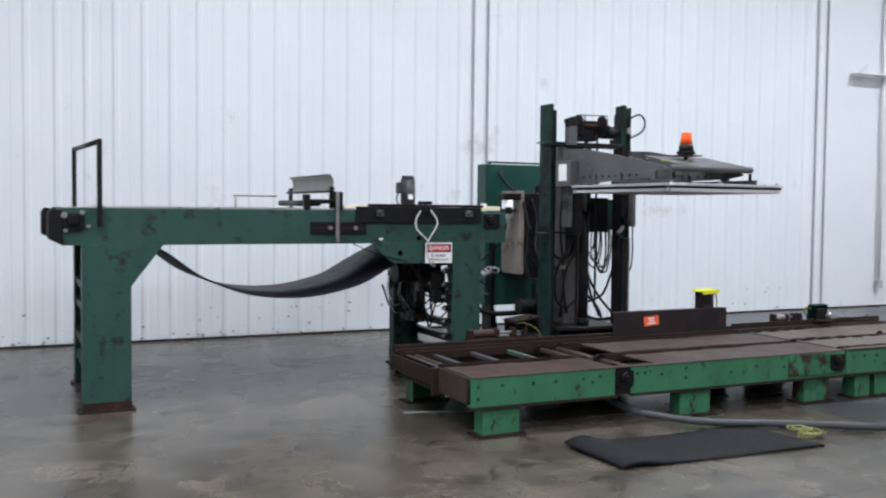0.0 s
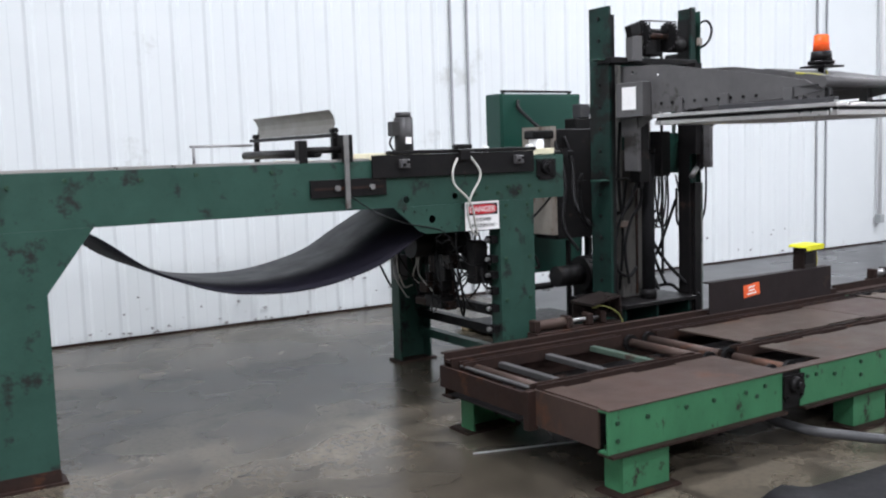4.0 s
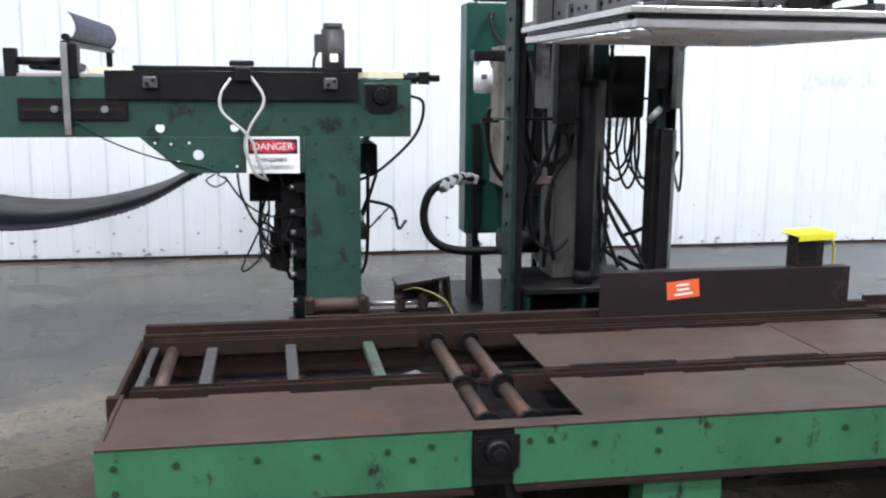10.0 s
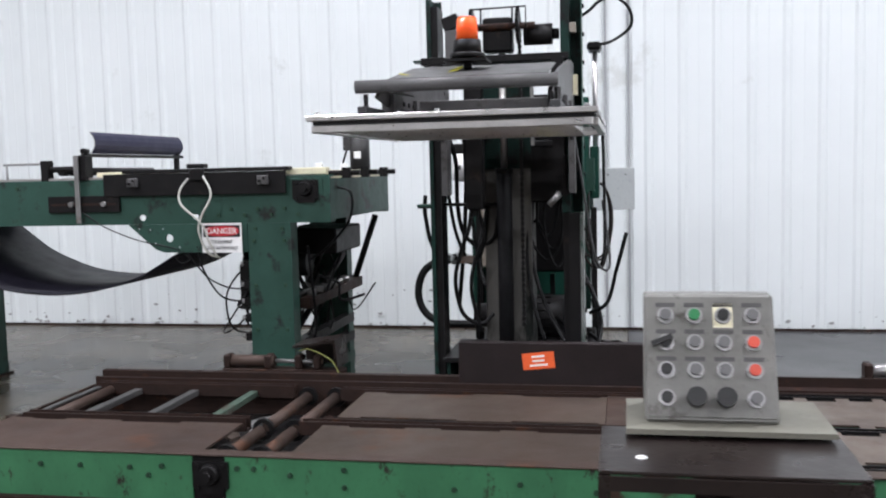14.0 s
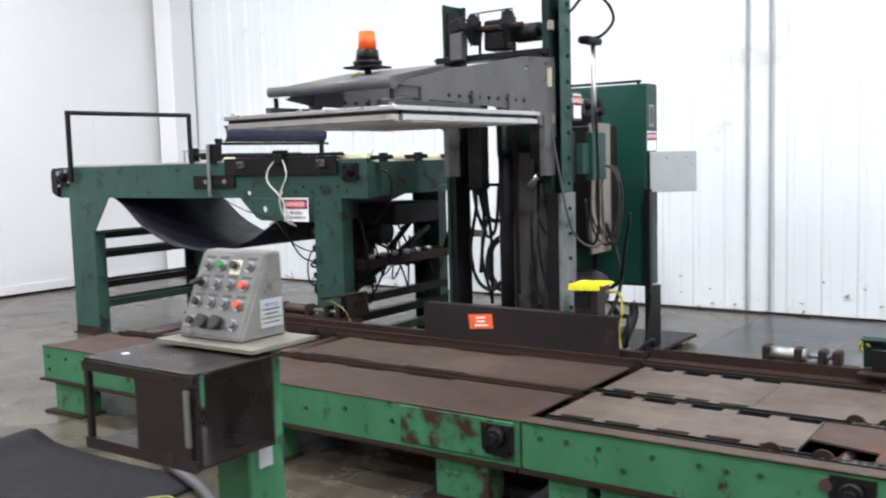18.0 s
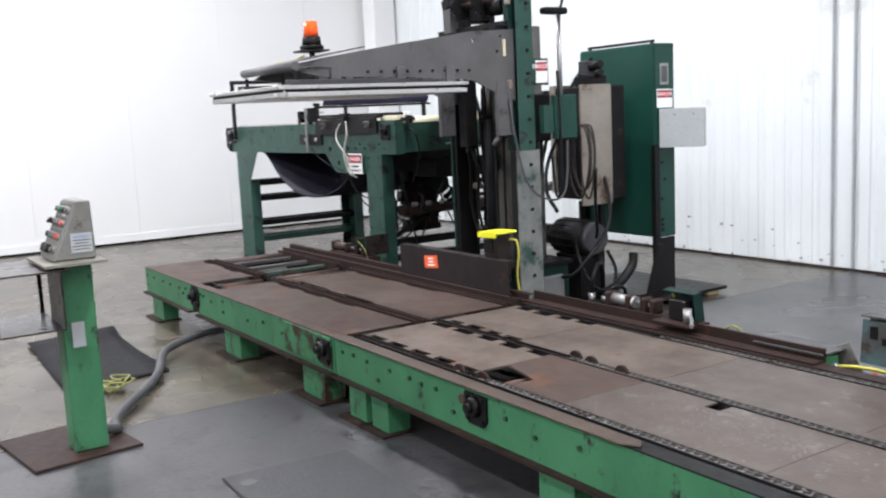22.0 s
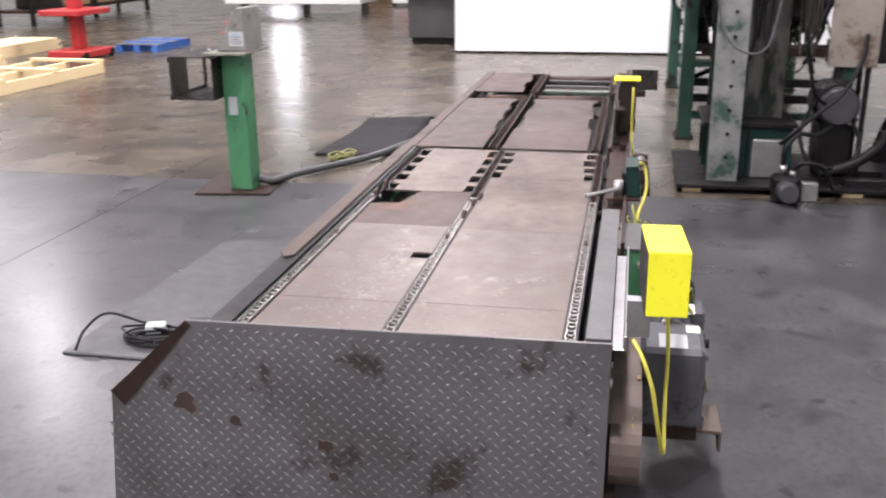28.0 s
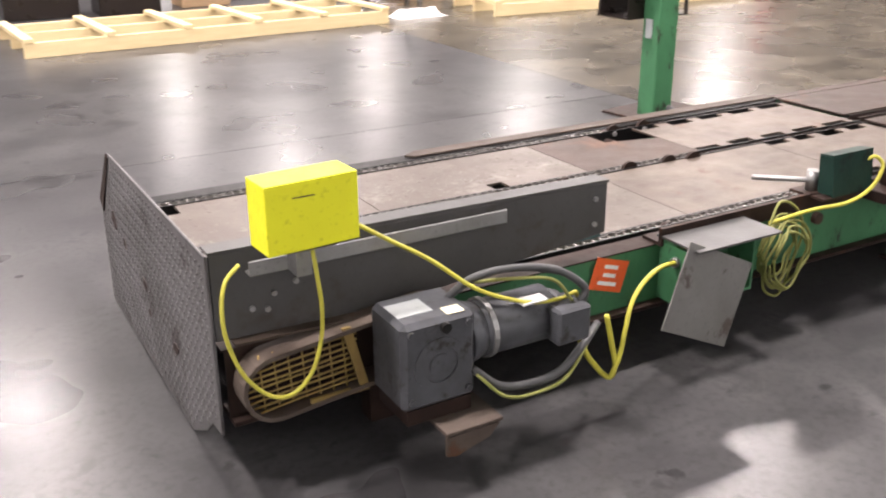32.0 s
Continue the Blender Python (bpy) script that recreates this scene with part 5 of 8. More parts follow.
# ---- stacker lift ----
def build_stacker():
    s = thing("stacker_lift", (4.95, 7.1, 0), "tall green and grey stacker lift with greasy black masts", "machine")
    part("base_plate", box(B(), 4.42, 5.49, 6.86, 9.03, 0.035, 0.06), M_BLACK, s, bevel=0.004)
    part("base_skid", box(B(), 4.46, 5.45, 6.90, 7.02, 0.0, 0.034), M_WOOD, s)
    part("base_skid", box(B(), 4.46, 5.45, 7.9, 8.02, 0.0, 0.034), M_WOOD, s)
    part("base_skid", box(B(), 4.46, 5.45, 8.85, 8.97, 0.0, 0.034), M_WOOD, s)
    # pedestal under the column
    bm = B()
    box(bm, 4.60, 5.36, 7.02, 7.62, 0.40, 0.43)
    part("pedestal_top", bm, M_BLACK, s, bevel=0.004)
    for x in (4.62, 4.95, 5.30):
        part("pedestal_rib", box(B(), x, x + 0.02, 7.05, 7.60, 0.06, 0.40), M_MAST, s)
    part("pedestal_web", box(B(), 4.63, 5.33, 7.30, 7.32, 0.06, 0.40), M_BLACK, s)
    # masts: channels with bolt rows
    ml = part("left_mast", prism(B(), [(4.530, 7.09), (4.556, 7.09), (4.556, 7.102), (4.544, 7.102), (4.544, 7.278), (4.590, 7.278), (4.590, 7.29), (4.530, 7.29)], "z", 0.06, 2.475), M_MAST, s, "dark green greasy steel angle mast", bevel=0.002)
    for z in (2.12, 1.30):
        part("mast_clip", box(B(), 4.44, 4.529, 7.10, 7.20, z - 0.006, z + 0.006), M_GREEN, ml)
    for k in range(15):
        bm = B()
        cyl(bm, (4.530, 7.19, 0.30 + 0.15 * k), (4.519, 7.19, 0.30 + 0.15 * k), 0.013, 6)
        part("mast_bolt", bm, M_BLACK, ml)
    part("mast_track", box(B(), 4.5445, 4.600, 7.1025, 7.26, 0.06, 2.42), M_BLACK, ml)
    mr = part("right_mast", prism(B(), [(5.350, 7.06), (5.405, 7.06), (5.405, 7.19), (5.470, 7.19), (5.470, 7.22), (5.390, 7.22), (5.390, 7.075), (5.350, 7.075)], "z", 1.25, 2.50), M_MAST, s, "dark green greasy steel angle mast", bevel=0.002)
    part("mast_side", box(B(), 5.4705, 5.4755, 7.075, 7.215, 1.25, 2.48), M_GREEN, mr, "green outer mast plate")
    part("lower_mast", box(B(), 5.385, 5.454, 7.055, 7.075, 0.06, 1.249), M_BLACK, s, "greasy black lower mast flange")
    part("lower_mast_side", box(B(), 5.455, 5.475, 7.055, 7.250, 0.06, 1.249), M_WORN, s, "bare worn lower mast plate", bevel=0.002)
    for k in range(15):
        z = 0.22 + 0.155 * k
        bm = B()
        cyl(bm, (5.475, 7.165, z), (5.487, 7.165, z), 0.013, 6)
        part("mast_bolt", bm, M_BLACK, s)
    part("mast_track", box(B(), 5.352, 5.388, 7.08, 7.19, 0.06, 2.42), M_BLACK, mr)
    # black guide channel in front of the right mast
    part("guide_channel", prism(B(), [(5.30, 6.975), (5.37, 6.975), (5.37, 7.05), (5.30, 7.05)], "z", 1.46, 2.10), M_BLACK, s)
    # column and cylinder
    part("column", box(B(), 4.84, 5.14, 7.28, 7.54, 0.43, 2.12), M_COLUMN, s, "grimy grey box column", bevel=0.006)
    part("column_head", box(B(), 4.838, 5.142, 7.2755, 7.28, 1.50, 2.12), M_MAST, s, "dark greasy green plate on the column")
    part("column_seam", box(B(), 4.975, 4.995, 7.272, 7.28, 0.45, 2.1), M_DARKRUST, s)
    bm = B()
    cyl(bm, (4.985, 7.16, 0.44), (4.985, 7.16, 1.50), 0.048, 20)
    part("hydraulic_cylinder", bm, M_RUBBER, s, "black hydraulic cylinder")
    bm = B()
    cyl(bm, (4.985, 7.16, 1.50), (4.985, 7.16, 2.18), 0.02, 14)
    part("piston_rod", bm, M_ALU, s, "bright piston rod")
    bm = B()
    cyl(bm, (4.985, 7.16, 1.475), (4.985, 7.16, 1.505), 0.056, 20)
    part("cylinder_collar", bm, M_BLACK, s)
    part("cylinder_foot", (lambda q: cyl(q, (4.985, 7.16, 0.43), (4.985, 7.16, 0.50), 0.06, 14))(B()), M_BLACK, s)
    for x in (4.82, 5.10):
        bm = B()
        z = 0.6 if x > 5 else 2.1
        while z < 2.3:
            box(bm, x - 0.012, x + 0.012, 7.12, 7.128, z, z + 0.02)
            box(bm, x - 0.007, x + 0.007, 7.116, 7.132, z + 0.02, z + 0.032)
            z += 0.032
        part("lift_chain", bm, M_BLACK, s, "greasy black lift chain")
        bm = B()
        ring(bm, (x, 7.06, 2.285), (1, 0, 0), 0.02, 0.086, 0.02, 22)
        for k in range(20):
            a = 2 * math.pi * k / 20
            obox(bm, Matrix.Translation((x, 7.06 + 0.092 * math.cos(a), 2.285 + 0.092 * math.sin(a))) @ Matrix.Rotation(a, 4, "X"), 0.016, 0.016, 0.012)
        part("sprocket", bm, M_BLACK, s, "greasy chain sprocket")
    # head beam with motor
    part("head_beam", box(B(), 4.50, 5.40, 7.04, 7.18, 2.09, 2.13), M_BLACK, s, bevel=0.004)
    bm = B()
    cyl(bm, (4.74, 7.07, 2.285), (5.20, 7.07, 2.285), 0.02, 12)
    part("head_shaft", bm, M_DARKRUST, s)
    bm = B()
    cyl(bm, (5.13, 7.12, 2.24), (5.30, 7.12, 2.24), 0.058, 16)
    cyl(bm, (5.30, 7.12, 2.24), (5.34, 7.12, 2.24), 0.03, 10)
    part("head_motor", bm, M_BLACK, s)
    part("gear_case", box(B(), 4.88, 5.06, 7.08, 7.2, 2.15, 2.34), M_BLACK, s, bevel=0.012)
    part("limit_box", box(B(), 4.665, 4.765, 6.99, 7.06, 2.10, 2.27), M_GREY, s, "small grey limit switch box", bevel=0.004)
    bm = B()
    obox(bm, pose(4.70, 7.02, 2.31, 0, -18, 0), 0.10, 0.06, 0.08)
    part("switch_head", bm, M_BLACK, s, bevel=0.006)
    bm = B()
    tube(bm, [(4.81, 7.03, 2.18), (4.81, 7.03, 2.38), (5.15, 7.03, 2.385), (5.15, 7.03, 2.18)], 0.006, 5, 2, False)
    for x in (4.88, 5.07):
        tube(bm, [(x, 7.03, 2.385), (x, 7.03, 2.30)], 0.006, 5, 2, False)
    part("top_frame", bm, M_BLACK, s)
    # arms
    right = [(7.09, 2.07), (6.72, 2.05), (5.98, 1.935), (5.62, 1.865), (5.50, 1.80), (5.68, 1.775), (6.20, 1.765), (6.74, 1.735), (6.90, 1.66), (7.09, 1.59)]
    for x in (4.605, 5.305):
        arm = part("lift_arm", plate_holes(right, [(6.95, 1.92, 0.014), (6.75, 1.99, 0.012), (6.98, 2.02, 0.012)], "x", x, x + 0.014), M_GREY, s, "grey tapered lift arm")
        for k in range(9):
            y = 5.95 + 0.095 * k
            bm = B()
            cyl(bm, (x - 0.008, y, 1.80), (x + 0.022, y, 1.80), 0.010, 8)
            part("bolt", bm, M_BLACK, arm)
        for y in (5.72, 6.18, 6.55):
            part("arm_hanger", box(B(), x - 0.02, x + 0.034, y - 0.03, y + 0.03, 1.725, 1.83), M_GREY, arm, bevel=0.003)
        part("arm_plate", box(B(), x - 0.01, x + 0.024, 6.93, 7.055, 1.36, 1.72), M_GREY, arm)
    part("cream_strip", box(B(), 5.30, 5.345, 6.993, 7.0, 1.89, 2.0), M_CREAM, s)
    part("label_box", box(B(), 4.52, 4.60, 6.80, 7.05, 1.72, 1.95), M_GREY, s, "grey box with a white label on the arm", bevel=0.004)
    part("box_label", box(B(), 4.517, 4.52, 6.86, 6.99, 1.77, 1.92), M_LABEL, s)
    bm = B()
    cyl(bm, (4.54, 5.46, 1.840), (5.345, 5.46, 1.840), 0.026, 16)
    part("front_tube", bm, M_GREY, s, "grey front cross tube")
    part("hood_plate", prism(B(), [(5.48, 1.862), (5.95, 1.950), (5.95, 1.958), (5.48, 1.870)], "x", 4.67, 5.30), M_GREY, s)
    for x0, x1 in ((4.565, 4.67), (5.30, 5.345)):
        part("hood_side", prism(B(), [(x0, 5.47), (x1, 5.47), (5.30 if x0 > 5 else 4.67, 5.95), (5.29 if x0 > 5 else 4.66, 5.95)], "z", 1.832, 1.84), M_GREY, s)
    for y in (6.25, 6.6):
        part("arm_tie", box(B(), 4.62, 5.305, y - 0.03, y + 0.03, 1.78, 1.83), M_GREY, s, bevel=0.003)
    for x in (4.58, 5.335):
        part("front_hanger", box(B(), x - 0.007, x + 0.007, 5.45, 5.47, 1.73, 1.81), M_BLACK, s)
        part("side_tube", box(B(), x - 0.02, x + 0.02, 5.40, 6.2, 1.725, 1.76), M_GREYBLACK, s, bevel=0.004)
    # platen of aluminium extrusions
    x0, x1, ya, yb = 4.39, 5.50, 5.27, 6.58
    pl = part("platen", box(B(), x0 + 0.05, x1 - 0.05, ya + 0.05, yb - 0.05, 1.676, 1.682), M_CLEAR, s, "clear plastic platen sheet in a double aluminium frame")
    pl.visible_shadow = False
    for (a0, a1, b0, b1) in ((x0, x1, ya, ya + 0.05), (x0, x1, yb - 0.05, yb), (x0, x0 + 0.05, ya + 0.0501, yb - 0.0501), (x1 - 0.05, x1, ya + 0.0501, yb - 0.0501)):
        part("frame_rail", box(B(), a0, a1, b0, b1, 1.700, 1.722), M_ALU, pl, bevel=0.003)
        part("frame_web", box(B(), a0 + 0.014 * (a1 - a0 > 0.1) + 0.012, a1 - 0.012, b0 + 0.012, b1 - 0.012, 1.684, 1.6995), M_BLACK, pl)
        part("frame_rail", box(B(), a0 + 0.02, a1 - 0.02 if a1 - a0 > 0.1 else a1, b0 + 0.008, b1, 1.655, 1.6835), M_ALU, pl, bevel=0.003)
    for k in range(9):
        y = ya + 0.13 + k * 0.13
        bm = B()
        cyl(bm, (x0 + 0.1, y, 1.662), (x1 - 0.1, y, 1.662), 0.008, 8)
        part("platen_rod", bm, M_ALU, pl)
    for x in (4.43, 4.9, 5.46):
        for y in (5.30, 6.55):
            bm = B()
            cyl(bm, (x, y, 1.722), (x, y, 1.735), 0.010, 8)
            part("frame_bolt", bm, M_STEEL, pl)
    # beacon
    b = part("beacon_bracket", box(B(), 4.855, 5.035, 5.675, 5.845, 1.950, 1.960), M_BLACK, s)
    part("beacon_stem", (lambda q: cyl(q, (4.945, 5.765, 1.914), (4.945, 5.765, 1.974), 0.018, 12))(B()), M_BLACK, s)
    bm = B()
    cyl(bm, (4.945, 5.765, 1.969), (4.945, 5.765, 1.989), 0.075, 24)
    cyl(bm, (4.945, 5.765, 1.989), (4.945, 5.765, 2.044), 0.062, 24, 0.057)
    bc = part("beacon_base", bm, M_BLACK, s, "black beacon base")
    bm = B()
    cyl(bm, (4.945, 5.765, 2.044), (4.945, 5.765, 2.132), 0.048, 24, 0.042)
    cyl(bm, (4.945, 5.765, 2.132), (4.945, 5.765, 2.140), 0.042, 24, 0.036)
    part("beacon_lens", bm, M_LENS, s, "orange beacon lens")
    bm = B()
    tube(bm, [(4.93, 5.72, 1.93), (4.85, 5.65, 1.89), (4.78, 5.60, 1.88), (4.70, 5.62, 1.895), (4.66, 5.72, 1.91)], 0.006, 6)
    part("beacon_lead", bm, M_YCABLE, s)
    # black valve box with its hoses
    part("valve_box", box(B(), 5.13, 5.375, 7.28, 7.44, 1.30, 1.63), M_BLACK, s, bevel=0.01)

    def hose(pts, r, name="hose", m=None, label=""):
        q = B()
        tube(q, pts, r, 7, 6)
        part(name, q, m or M_BCABLE, s, label)
    # loops that hang under the valve box
    for x0, x1, low, y in ((5.15, 5.33, 0.96, 7.33), (5.20, 5.34, 1.02, 7.37), (5.17, 5.30, 1.10, 7.40), (5.25, 5.36, 0.92, 7.30)):
        w = x1 - x0
        hose([(x0 - 0.03, y, 1.31), (x0 - 0.035, y, 1.18), (x0 - 0.005, y, low + 0.09), (x0 + 0.4 * w, y, low), (x0 + 0.8 * w, y, low + 0.05), (x1, y, low + 0.19), (x1 - 0.01, y, 1.31)], 0.008)
    hose([(5.14, 7.33, 1.31), (5.13, 7.32, 1.05), (5.16, 7.30, 0.86), (5.25, 7.22, 0.66), (5.38, 7.1, 0.48), (5.43, 7.05, 0.42)], 0.013)
    hose([(5.12, 7.3, 1.30), (5.11, 7.28, 0.95), (5.15, 7.25, 0.70), (5.22, 7.2, 0.50)], 0.012)
    # hoses left of the column
    hose([(4.60, 7.25, 1.75), (4.66, 7.28, 1.55), (4.66, 7.3, 1.3), (4.70, 7.3, 1.12), (4.80, 7.3, 1.05), (4.90, 7.27, 1.10), (4.93, 7.25, 1.22)], 0.014)
    hose([(4.64, 7.25, 1.7), (4.60, 7.28, 1.45), (4.62, 7.28, 1.28), (4.66, 7.28, 1.1), (4.74, 7.28, 0.95), (4.82, 7.27, 1.02), (4.86, 7.26, 1.3)], 0.012)
    hose([(4.70, 7.3, 1.9), (4.72, 7.3, 1.5), (4.70, 7.3, 1.1), (4.66, 7.3, 0.7)], 0.014)
    hose([(4.78, 7.24, 1.7), (4.76, 7.24, 1.3), (4.80, 7.24, 0.9), (4.78, 7.26, 0.5)], 0.012)
    hose([(4.45, 7.3, 1.35), (4.44, 7.32, 1.25), (4.47, 7.33, 1.08), (4.53, 7.33, 0.98), (4.60, 7.32, 0.95)], 0.014)
    part("hose_clamp", box(B(), 4.40, 4.50, 7.285, 7.315, 1.275, 1.30), M_BLACK, s)
    # greasy block that hangs beside the lift chain, with hoses from its foot
    part("chain_block", box(B(), 4.764, 4.872, 7.03, 7.13, 1.275, 1.98), M_BLACK, s, "greasy black block hung from the lift chain", bevel=0.006)
    part("block_lug", box(B(), 4.80, 4.836, 7.06, 7.10, 1.235, 1.2745), M_BLACK, s)
    part("cross_tube", (lambda q: cyl(q, (4.60, 7.17, 1.30), (4.94, 7.17, 1.30), 0.010, 8))(B()), M_BLACK, s)
    part("hose_bundle_clamp", box(B(), 4.68, 4.80, 7.17, 7.20, 0.955, 1.0), M_BRKT, s, bevel=0.006)
    hose([(4.79, 7.08, 1.28), (4.76, 7.12, 1.15), (4.70, 7.16, 1.02), (4.66, 7.18, 0.85), (4.70, 7.2, 0.66), (4.82, 7.2, 0.60), (4.90, 7.2, 0.66)], 0.013)
    hose([(4.83, 7.08, 1.28), (4.86, 7.12, 1.12), (4.80, 7.16, 1.0), (4.76, 7.18, 0.8), (4.82, 7.2, 0.55)], 0.012)
    # long loop right of the mast
    hose([(5.585, 7.34, 1.78), (5.592, 7.35, 1.45), (5.595, 7.35, 1.10), (5.585, 7.35, 0.97), (5.555, 7.35, 0.915), (5.525, 7.35, 0.93), (5.51, 7.35, 1.0), (5.50, 7.34, 1.2)], 0.010)
    # brown hoses coiled below the junction box
    for k, (xr, zl, ph) in enumerate(((0.105, 0.90, 0.0), (0.085, 0.94, 0.012), (0.118, 0.95, -0.012), (0.070, 0.89, 0.02))):
        cx, y = 5.53 + ph, 7.56 + 0.022 * k
        hose([(cx - 0.05, y, 1.40), (cx + 0.5 * xr, y + 0.01, 1.385), (cx + xr, y + 0.015, 1.24), (cx + 0.9 * xr, y + 0.01, 1.06), (cx + 0.35 * xr, y, zl), (cx - 0.45 * xr, y, zl + 0.02), (cx - xr, y, zl + 0.16), (cx - 0.95 * xr, y - 0.005, 1.34)], 0.0075, "coiled_hose", M_HOSE, "brown hydraulic hose")
    hose([(5.73, 7.55, 1.10), (5.66, 7.6, 0.86), (5.60, 7.66, 0.66), (5.48, 7.75, 0.58)], 0.013)
    # a bright cylinder end hung under the arm
    part("release_cylinder", (lambda q: cyl(q, (5.345, 7.0, 1.36), (5.275, 7.0, 1.295), 0.019, 14))(B()), M_STEEL, s, "short bright cylinder")
    part("release_lever", box(B(), 5.355, 5.385, 6.99, 7.02, 1.35, 1.57), M_BLACK, s, bevel=0.004)
    part("release_knuckle", (lambda q: cyl(q, (5.37, 6.98, 1.365), (5.37, 7.03, 1.365), 0.024, 12))(B()), M_BLACK, s)
    # green junction box, rod and top loop
    gb = part("junction_box", box(B(), 5.395, 5.445, 7.335, 7.53, 1.316, 1.617), M_CABGREEN, s, "small green junction box", bevel=0.005)
    part("box_mount", box(B(), 5.375, 5.42, 7.25, 7.3345, 1.36, 1.55), M_GREEN, gb)
    bm = B()
    cyl(bm, (5.425, 7.40, 1.617), (5.425, 7.40, 2.16), 0.016, 12)
    part("bright_rod", bm, M_ALU, s, "bright steel rod")
    part("rod_fitting", box(B(), 5.385, 5.465, 7.26, 7.46, 2.16, 2.205), M_BLACK, s, bevel=0.012)
    bm = B()
    tube(bm, [(5.43, 7.40, 2.20), (5.53, 7.34, 2.215), (5.63, 7.26, 2.28), (5.62, 7.2, 2.37), (5.54, 7.17, 2.43), (5.46, 7.17, 2.41), (5.41, 7.18, 2.37), (5.36, 7.20, 2.34)], 0.009, 8)
    part("top_hose", bm, M_BCABLE, s)
    part("sign_bracket", box(B(), 5.45, 5.4765, 7.218, 7.345, 1.69, 1.87), M_GREEN, s)
    danger_sign((5.37, 7.28, 1.7), Matrix.Translation((5.3690, 7.285, 1.78)) @ SIDE, 0.10, 0.15, ())
    part("switch_box", box(B(), 5.408, 5.445, 7.03, 7.058, 1.67, 1.73), M_TANK, s, bevel=0.004)
    part("switch_box", box(B(), 5.408, 5.445, 7.03, 7.058, 2.23, 2.285), M_TANK, s, bevel=0.004)
    bm = B()
    tube(bm, [(5.425, 7.02, 1.68), (5.475, 7.03, 1.40), (5.52, 7.07, 1.10), (5.555, 7.14, 0.96), (5.60, 7.25, 0.905), (5.625, 7.33, 0.93), (5.615, 7.38, 1.05), (5.58, 7.42, 1.30)], 0.008, 7)
    part("drop_cable", bm, M_GCABLE, s)


build_stacker()
ARM_PARTS = ("base_", "lift_arm", "cream_strip", "label_box", "box_label", "front_", "hood_", "arm_tie", "side_tube", "platen", "beacon_", "junction_box", "bright_rod", "rod_fitting", "top_hose")


def narrow(ob, parent_at):
    """Brings a part of the mast frame to the frame's true width between its two masts."""
    if ob.data.users > 1:
        ob.location.x = 4.495 + 0.92 * (ob.location.x + parent_at - 4.53) - parent_at
    else:
        for v in ob.data.vertices:
            v.co.x = 4.495 + 0.92 * (v.co.x + parent_at - 4.53) - parent_at
    for ch in ob.children:
        narrow(ch, parent_at)


for ob in bpy.data.objects["stacker_lift"].children:
    if not ob.name.startswith(ARM_PARTS):
        narrow(ob, 4.95)


# ---- electrical cabinet and power unit ----
def build_cabinet():
    c = thing("electrical_cabinet", (4.95, 8.45, 0), "large dark green electrical cabinet on black posts", "cabinet")
    x0, x1, y0, y1, z0, z1 = 4.52, 5.352, 8.385, 8.60, 0.505, 1.978
    body = part("body", box(B(), x0, x1, y0 + 0.012, y1, z0, z1), M_CABGREEN, c, bevel=0.006)
    part("door", box(B(), x0 + 0.012, x1 - 0.012, y0, y0 + 0.011, z0 + 0.012, z1 - 0.012), M_CABGREEN, c, bevel=0.003)
    part("top_bar", box(B(), x0 + 0.05, x1 - 0.06, y0 + 0.05, y0 + 0.075, z1 + 0.012, z1 + 0.03), M_BLACK, c)
    for x in (x0 + 0.06, x1 - 0.085):
        part("bar_stand", box(B(), x, x + 0.015, y0 + 0.05, y0 + 0.075, z1 - 0.001, z1 + 0.012), M_BLACK, c)
    part("view_window", box(B(), x1, x1 + 0.004, y0 + 0.06, y0 + 0.15, z1 - 0.31, z1 - 0.15), M_STEEL, c, "small meter window")
    part("window_glass", box(B(), x1 + 0.004, x1 + 0.006, y0 + 0.075, y0 + 0.135, z1 - 0.29, z1 - 0.17), M_GREY, c)
    for z in (0.56, 0.60, 0.64, 0.80, 0.95, 1.08):
        bm = B()
        cyl(bm, (x1, y0 + 0.07 + 0.03 * ((z * 100) % 2), z), (x1 + 0.006, y0 + 0.07 + 0.03 * ((z * 100) % 2), z), 0.013, 10)
        part("knockout", bm, M_BLACK, c)
    danger_sign((5.36, 8.48, 1.5), Matrix.Translation((x1 + 0.0035, 8.492, 1.565)) @ SIDE, 0.165, 0.14, ())
    # posts
    for x in (4.56, 5.36):
        p = part("post", box(B(), x, x + 0.04, y0 - 0.05, y0 - 0.003, 0.06, 1.22), M_BLACK, c)
        part("post_foot", prism(B(), [(y0 - 0.18, 0.06), (y0 + 0.05, 0.06), (y0 - 0.003, 0.46), (y0 - 0.05, 0.46)], "x", x + 0.041, x + 0.052), M_BLACK, p)
        part("post_web", box(B(), x, x + 0.04, y0 - 0.0025, y0 + 0.15, 0.06, 0.5045), M_BLACK, p)
    # grey junction box on its end
    g = thing("junction_box", (5.5, 8.5, 1.2), "pale grey junction box fixed to the cabinet end", "junction box")
    m = Matrix.Translation((5.517, 8.494, 1.34)) @ Matrix.Rotation(math.atan2(0.166, 0.277), 4, "Z")
    bm = B()
    obox(bm, m @ Matrix.Translation((0, 0.06, 0)), 0.323, 0.10, 0.285)
    part("body", bm, M_PALEBOX, g, bevel=0.004)
    bm = B()
    obox(bm, m @ Matrix.Translation((0, 0.003, 0)), 0.330, 0.012, 0.292)
    part("lid", bm, M_PALEBOX, g, bevel=0.003)
    for u in (-0.05, 0.09):
        bm = B()
        cyl(bm, m @ Vector((u, -0.003, 0.1)), m @ Vector((u, -0.008, 0.1)), 0.006, 8)
        part("screw", bm, M_GREY, g)


